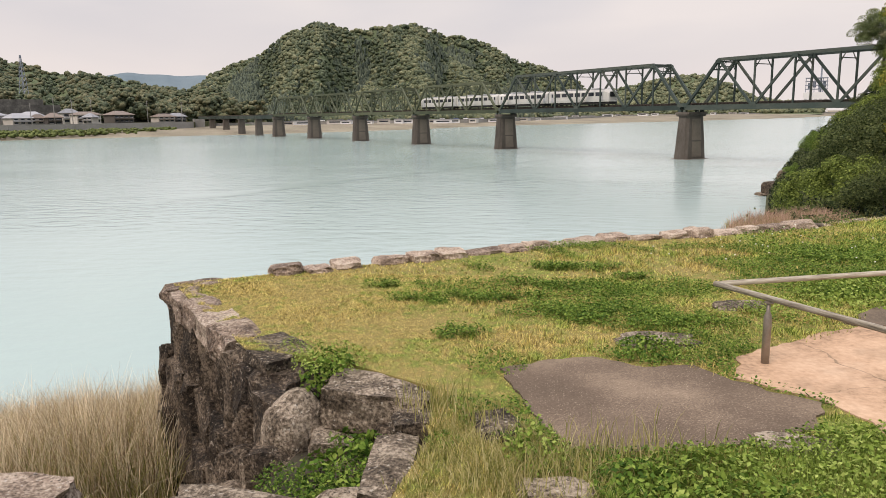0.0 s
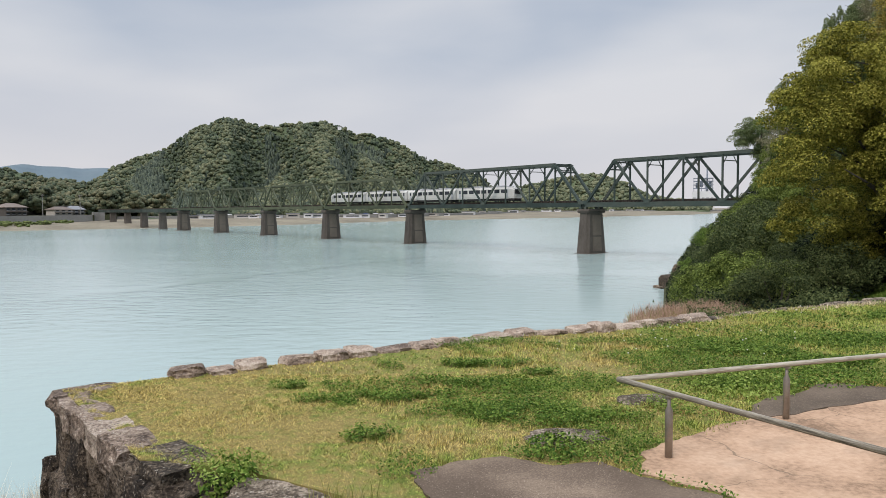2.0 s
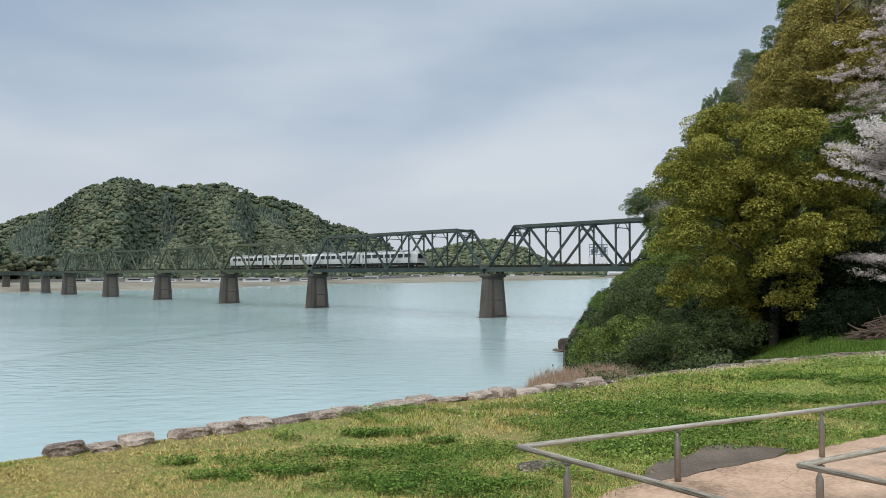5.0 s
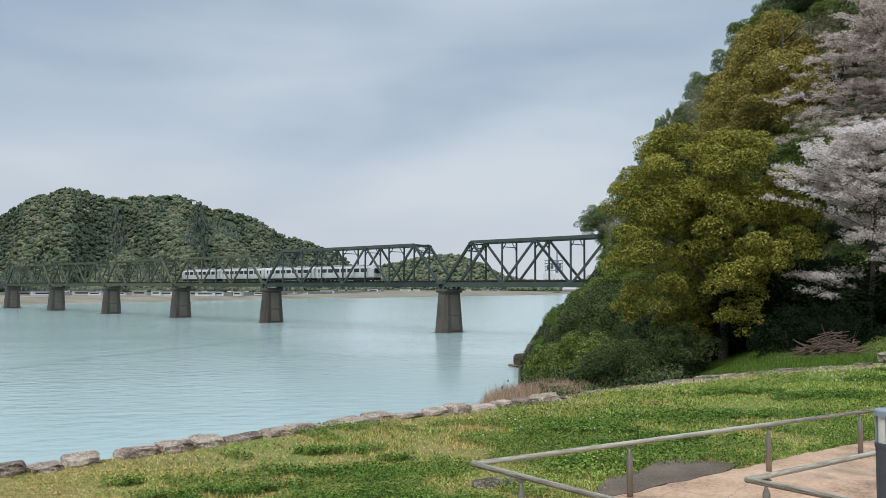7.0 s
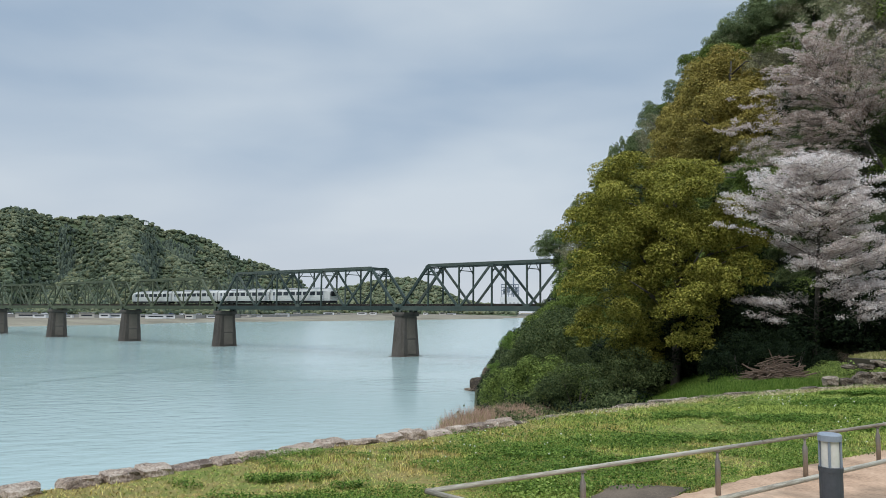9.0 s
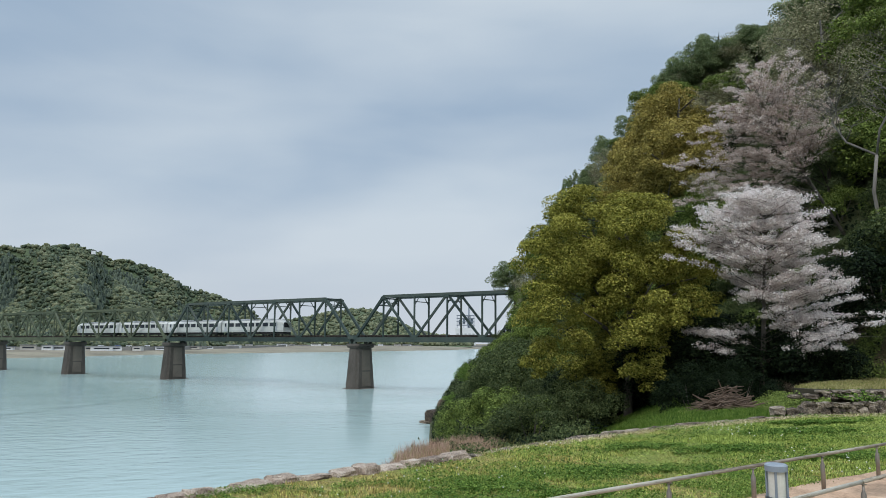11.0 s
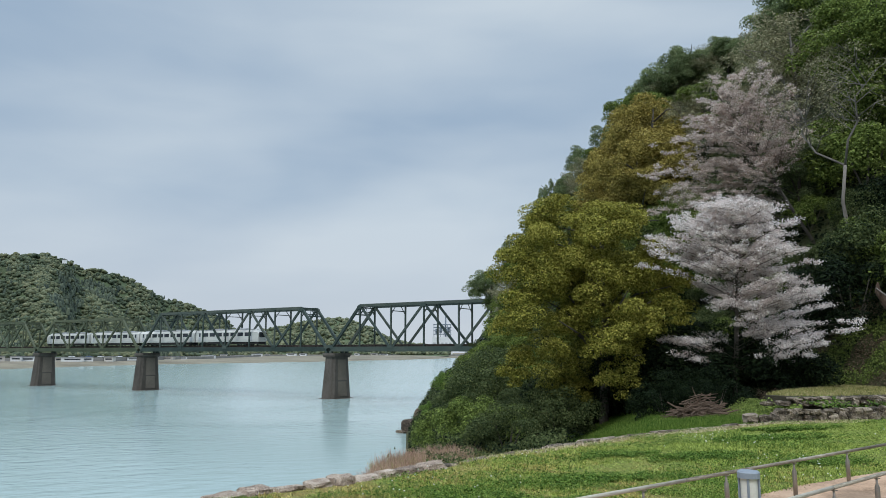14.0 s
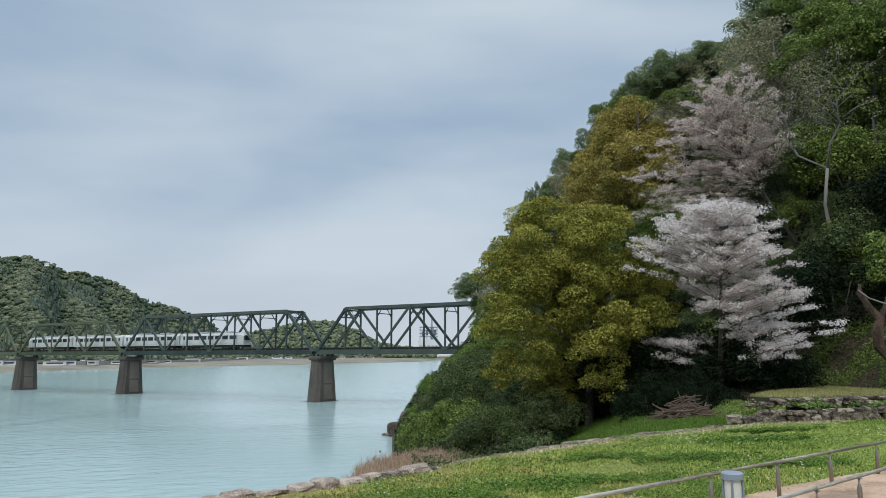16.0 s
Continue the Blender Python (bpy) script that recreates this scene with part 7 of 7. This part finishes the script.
straw = x < 0.35 + 0.4 * bumpy(x, y, 0.25)
for pick, label, material in ((straw, "longer pale half-dry grass beside the slab", M_REEDGREEN), (~straw, "longer fresh green grass in front of the slab", M_WEED)):
    bx, by = x[pick], y[pick]
    v, f = blades(bx, by, np.zeros(len(bx)), grng.uniform(0.02, 0.08, len(bx)) * (1 + 0.5 * bumpy(bx, by, 0.3)), np.full(len(bx), 0.0042), 1.2)
    tagged(new("long_grass", array_mesh("long_grass", v, f, material)), label, "grass", kind="stuff")
# tufts that stand a little above the mown turf
tx, ty = scatter(5200, -3.4, 12, 2.8, 12.5)
ok = clear_of(tx, ty) & (bumpy(tx, ty, 0.9, 6.0) > -0.3) & (tx - 0.25 * (ty - 6) > -0.6 + 0.8 * bumpy(tx, ty, 0.7))
tx, ty = tx[ok], ty[ok]
tr = grng.uniform(0.02, 0.06, len(tx)) * (0.7 + np.hypot(tx, ty) / 14)
who = np.repeat(np.arange(len(tx)), 30)
x, y = tx[who] + grng.normal(0, 1, len(who)) * tr[who], ty[who] + grng.normal(0, 1, len(who)) * tr[who]
v, f = blades(x, y, np.zeros(len(x)), grng.uniform(0.02, 0.055, len(x)), 0.0045 * (0.7 + np.hypot(x, y) / 9), 0.9)
tagged(new("grass_tufts", array_mesh("grass_tufts", v, f, M_BLADES)), "scattered taller tufts in the lawn", "grass", kind="stuff")
# pale dry fringe along the far edge of the lawn
x, y = scatter(60000, 4, 17, 11, 15.7)
k = np.interp(x, [p[0] for p in LAWN[15:24]], [p[1] for p in LAWN[15:24]]) - y
ok = inside(x, y, LAWN) & (k < np.interp(x, [4, 9, 17], [0.12, 0.45, 0.6]) * (1 + 0.7 * bumpy(x, y, 0.9)))
x, y = x[ok], y[ok]
v, f = blades(x, y, np.zeros(len(x)), grng.uniform(0.02, 0.06, len(x)), np.full(len(x), 0.009), 1.4)
tagged(new("pale_fringe", array_mesh("pale_fringe", v, f, M_REED)), "pale dry grass fringe at the far lawn edge", "grass", kind="stuff")
# tufts of long dry grass at the slab and on the wall
x, y = np.concatenate([grng.normal(cx, r, n) for cx, cy, r, n in ((-0.6, 4.0, 0.10, 160), (-0.1, 3.1, 0.12, 220), (0.4, 3.42, 0.2, 260), (-0.42, 3.75, 0.12, 160), (0.1, 3.25, 0.1, 160))]), \
    np.concatenate([grng.normal(cy, r * 0.7, n) for cx, cy, r, n in ((-0.6, 4.0, 0.10, 160), (-0.1, 3.1, 0.12, 220), (0.4, 3.42, 0.2, 260), (-0.42, 3.75, 0.12, 160), (0.1, 3.25, 0.1, 160))])
v, f = blades(x, y, np.zeros(len(x)), grng.uniform(0.06, 0.2, len(x)), np.full(len(x), 0.005), 0.6)
tagged(new("dry_tufts", array_mesh("dry_tufts", v, f, M_REEDGREEN)), "tufts of long dry grass beside the stones", "grass", kind="stuff")


def reed_bed(name, label, n, poly_x, poly_y, hgt, material, zfun, keep=None, width=0.014, lean=0.45):
    x, y = scatter(n, *poly_x, *poly_y)
    if keep is not None:
        ok = keep(x, y)
        x, y = x[ok], y[ok]
    h = hgt * grng.uniform(0.55, 1.15, len(x)) * (1 + 0.22 * bumpy(x, y, 1.2) + 0.12 * bumpy(x, y, 0.3, 5.0))
    v, f = blades(x, y, zfun(x, y), h, np.full(len(x), width), lean)
    return tagged(new(name, array_mesh(name, v, f, material)), label, "reeds", kind="stuff")


west = lambda x, y: ~inside(x, y, LAWN) & (x < -2.4 - 0.5 * (y - 4)) & (ground_z(x, y) > -5.6) & (np.hypot(x, y) > 6.6) & (np.hypot(x, y) < 14.5) & (np.degrees(np.arctan2(x, y)) > -50)
reed_bed("reed_bed", "tall dry straw-coloured reeds below the wall", 130000, (-14, -2.5), (3.2, 13), 1.0, M_REED, ground_z, west, 0.0058, 0.5)
reed_bed("reed_bed", "half-green reeds and grasses below the wall", 90000, (-14, -2.5), (3.2, 13), 0.74, M_REEDGREEN, ground_z, lambda x, y: west(x, y) & (bumpy(x, y, 0.8, 2.0) > -0.45), 0.0065, 0.9)
reed_bed("bent_reeds", "bent and broken pale reed stems", 7000, (-14, -2.5), (3.2, 13), 0.95, M_REED, ground_z, west, 0.011, 1.7)
east = lambda x, y: ~inside(x, y, LAWN) & (np.degrees(np.arctan2(x, y)) < 28) & (y > 10.6 + 0.32 * x) & (ground_z(x, y) > -4.5) & (y < 24)
reed_bed("dry_grass", "dry pinkish-brown grass on the bank beyond the lawn edge", 60000, (2.5, 12), (12, 24), 0.48, M_PINKGRASS, ground_z, lambda x, y: east(x, y) & (x < 8.0 + 0.6 * bumpy(x, y, 2.0)) & (np.degrees(np.arctan2(x, y)) > 13.4 + bumpy(x, y, 1.5)), 0.009)
reed_bed("bank_grass", "rank dull green and brown grass under the shrubs", 50000, (5, 16), (13.5, 24), 0.36, M_REEDGREEN, ground_z, east, 0.010)
verge = lambda x, y: ~inside(x, y, LAWN) & ~inside(x, y, TERRACE)
reed_bed("verge_grass", "fresh green grass at the foot of the wood", 120000, (9.5, 17), (15, 27), 0.14, M_CLOVER, ground_z, lambda x, y: verge(x, y) & ((y < 21) | (np.degrees(np.arctan2(x, y)) > 27.5)) & (ground_z(x, y) > -2.5), 0.012)
x, y = scatter(60000, 5, 14, 14, 25)
be = np.degrees(np.arctan2(x, y))
k = bumpy(x, y, 1.1, 5.0) + 0.6 * bumpy(x, y, 0.45, 2.0)
ok = east(x, y) & (be > 17.5) & (be < 30) & (np.hypot(x, y) > 17.0) & (k > -0.5)
x, y, k = x[ok], y[ok], k[ok]
v, f = leaves(np.stack([x, y, ground_z(x, y) + np.clip(0.35 + 0.35 * k, 0.1, 0.9) * grng.random(len(x)) ** 0.7], axis=1), np.tile([-0.4, -0.5, 0.3], (len(x), 1)), 0.085, grng, 0.4)
tagged(new("bank_weeds", array_mesh("bank_weeds", v, f, M_SHRUB)), "tall dull green weeds between lawn edge and shrubs", "weeds", kind="stuff")
x, y = scatter(36000, 13.2, 16.6, 15.6, 19.4)
ok = (x < 15.6 + 0.9 * (y - 16)) & (y > 15.7 + 0.2 * bumpy(x, y, 0.6)) & ~inside(x, y, LAWN)
x, y = x[ok], y[ok]
h = np.clip(0.5 - 0.5 * np.maximum(15.4 - x + 0.3 * (y - 16), 0), 0.02, 0.55) + 0.06 * bumpy(x, y, 0.5)
pos = np.stack([x, y, np.maximum(ground_z(x, y), -0.2) + h * grng.random(len(x)) ** 0.5], axis=1)
v, f = leaves(pos, np.tile([-0.3, -0.5, 0.4], (len(x), 1)), 0.055, grng, 0.6)
tagged(new("bank_ivy", array_mesh("bank_ivy", v, f, M_MIDLEAF)), "low green ivy and weeds at the end of the terrace wall", "ground cover", kind="stuff")
x, y = scatter(7000, 14.8, 24, 15.4, 16.6)
low = np.interp(x, [14.5, 16.0, 18.4, 23], [15.95, 15.8, 15.6, 15.4])
ok = (y > low) & (y < low + 0.6) & (bumpy(x, y, 0.5, 3.0) > -0.35)
x, y, low = x[ok], y[ok], low[ok]
v, f = leaves(np.stack([x, y, 0.27 + 0.25 * (y - low) / 0.6 + grng.uniform(0, 0.08, len(x))], axis=1), np.tile([0, -0.6, 0.3], (len(x), 1)), 0.06, grng, 0.6)
tagged(new("wall_weeds", array_mesh("wall_weeds", v, f, M_CLOVER)), "green weeds growing between the wall tiers", "ground cover", kind="stuff")
# low growth down the river bank and a tangle of dead stems beside the terrace
x, y = scatter(90000, 4, 34, 22, 96)
u = x - np.interp(y, *NEAR_SHORE)
ok = (u > 1.2) & (u < 7) & (ground_z(x, y) > WATER + 0.3)
x, y = x[ok], y[ok]
v, f = leaves(np.stack([x, y, ground_z(x, y) + grng.uniform(0, 0.7, len(x))], axis=1), np.tile([-0.8, -0.3, 0.3], (len(x), 1)), 0.14, grng, 0.4)
tagged(new("bank_undergrowth", array_mesh("bank_undergrowth", v, f, M_SHRUB)), "rank green undergrowth down to the waterline", "undergrowth", kind="stuff")
bb, dd = grng.uniform(42.5, 47.5, 5000), grng.uniform(26, 29.5, 5000)
x, y = dd * np.sin(np.radians(bb)), dd * np.cos(np.radians(bb))
v, f = blades(x, y, ground_z(x, y), grng.uniform(0.2, 0.8, len(x)), np.full(len(x), 0.012), 2.2)
tagged(new("dead_stems", array_mesh("dead_stems", v, f, M_DEAD)), "reddish-brown tangle of dead stems at the wood's edge", "dead stems", kind="stuff")
# earth bank behind the terrace: dead leaves, brown stems, a few green weeds
bb, dd = grng.uniform(42, 56, 110000), grng.uniform(23, 36, 110000)
x, y = dd * np.sin(np.radians(bb)), dd * np.cos(np.radians(bb))
u = x - np.interp(y, *HILL_FOOT)
ok = (u > -1.6) & (u < 6.5 + bumpy(x, y, 2.0)) & ((ground_z(x, y) > 0.45) | ~inside(x, y, [(a + 0.5, b + 0.55) for a, b in TERRACE]))
x, y, u = x[ok], y[ok], u[ok]
green = bumpy(x, y, 1.3, 3.0) + 0.5 * bumpy(x, y, 0.5, 1.0) > -0.05
for pick, label, material, size, high in ((~green, "brown leaf litter on the bank behind the terrace", M_LITTER, 0.055, 0.12), (green, "low green weeds on the bank behind the terrace", M_MIDLEAF, 0.07, 0.3)):
    n = int(pick.sum())
    v, f = leaves(np.stack([x[pick], y[pick], ground_z(x[pick], y[pick]) + 0.02 + high * grng.random(n)], axis=1), np.tile([-0.5, -0.5, 0.5], (n, 1)), size, grng, 0.5)
    tagged(new("bank_litter", array_mesh("bank_litter", v, f, material)), label, "ground cover", kind="stuff")
# leaning dead trunk with a peeled pale branch
LT = polar(49.9, 28.5)
leaner = thing("dead_trunk", "twisted reddish-brown dead trunk leaning on the bank", "tree trunk", m=pose(LT[0], LT[1], 2.6, 0, 0, -50))
part("trunk", tube(bmesh.new(), [(0.55, 0.3, -1.7), (0.42, 0.1, -1.0), (0.12, 0, -0.55), (0.1, -0.05, -0.1), (0.2, 0, 0.3), (-0.1, 0, 0.75), (-0.32, 0, 1.2), (-0.3, 0, 1.5)], [0.2, 0.17, 0.19, 0.15, 0.16, 0.12, 0.1, 0.03], 9), M_ROOT, leaner)
part("limb", tube(bmesh.new(), [(0.18, 0, 0.3), (0.42, 0.15, 0.75), (0.5, 0.2, 1.1), (0.95, 0.3, 1.2)], [0.1, 0.09, 0.07, 0.02], 8), M_ROOT, leaner)
part("limb", tube(bmesh.new(), [(0.1, 0, -0.3), (0.55, -0.1, -0.45), (0.9, -0.1, -0.2), (1.3, 0, -0.3)], [0.09, 0.08, 0.06, 0.03], 8), M_ROOT, leaner)
part("branch", tube(bmesh.new(), [(-0.36, -0.12, 1.3), (-0.05, -0.2, 1.0), (0.4, -0.3, 0.8), (0.9, -0.3, 0.72)], [0.02, 0.03, 0.026, 0.016], 6), M_PALEBARK, leaner, "pale peeled branch", smooth=True)
# grass and ivy on the terrace and the slope behind it
x, y = scatter(42000, 13.5, 27, 16.4, 23)
ok = inside(x, y, [(a + 0.55, b + 0.6) for a, b in TERRACE])
x, y = x[ok], y[ok]
v, f = blades(x, y, np.full(len(x), 0.57), grng.uniform(0.03, 0.09, len(x)), np.full(len(x), 0.02), 0.8)
tagged(new("terrace_grass", array_mesh("terrace_grass", v, f, M_REEDGREEN)), "short pale half-dry grass on the terrace", "grass", kind="stuff")
x, y = scatter(110000, 8, 60, 15, 100)
u = x - np.interp(y, *HILL_FOOT)
ok = (u > -16) & (u < 16) & (ground_z(x, y) > WATER + 0.4) & (y > 17 + 0.2 * x) & ~inside(x, y, [(a + 0.4, b + 0.4) for a, b in TERRACE])
x, y = x[ok], y[ok]
pos = np.stack([x, y, ground_z(x, y) + grng.uniform(0.0, 0.5, len(x))], axis=1)
far_off = np.hypot(x, y) > 34
clear = ~((np.hypot(x, y) < 30) & (np.degrees(np.arctan2(x, y)) > 28.5))
pos, far_off = pos[clear], far_off[clear]
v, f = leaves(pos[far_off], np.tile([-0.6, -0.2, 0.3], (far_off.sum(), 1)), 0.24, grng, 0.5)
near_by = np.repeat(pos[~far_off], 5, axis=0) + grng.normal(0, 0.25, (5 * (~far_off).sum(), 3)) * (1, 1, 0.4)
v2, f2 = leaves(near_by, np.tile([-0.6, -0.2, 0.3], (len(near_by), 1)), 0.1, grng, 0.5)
# both ivy layers carry the wood's shade in their colour
tagged(new("bank_ivy", array_mesh("bank_ivy", v2, f2, M_SHADELEAF)), "ivy under the shrubs of the bank, shade put into its near-black colour", "undergrowth", kind="stuff")
tagged(new("slope_undergrowth", array_mesh("slope_undergrowth", v, f, M_SHADELEAF)), "ivy and undergrowth covering the slope, coloured near-black for shade", "undergrowth", kind="stuff")
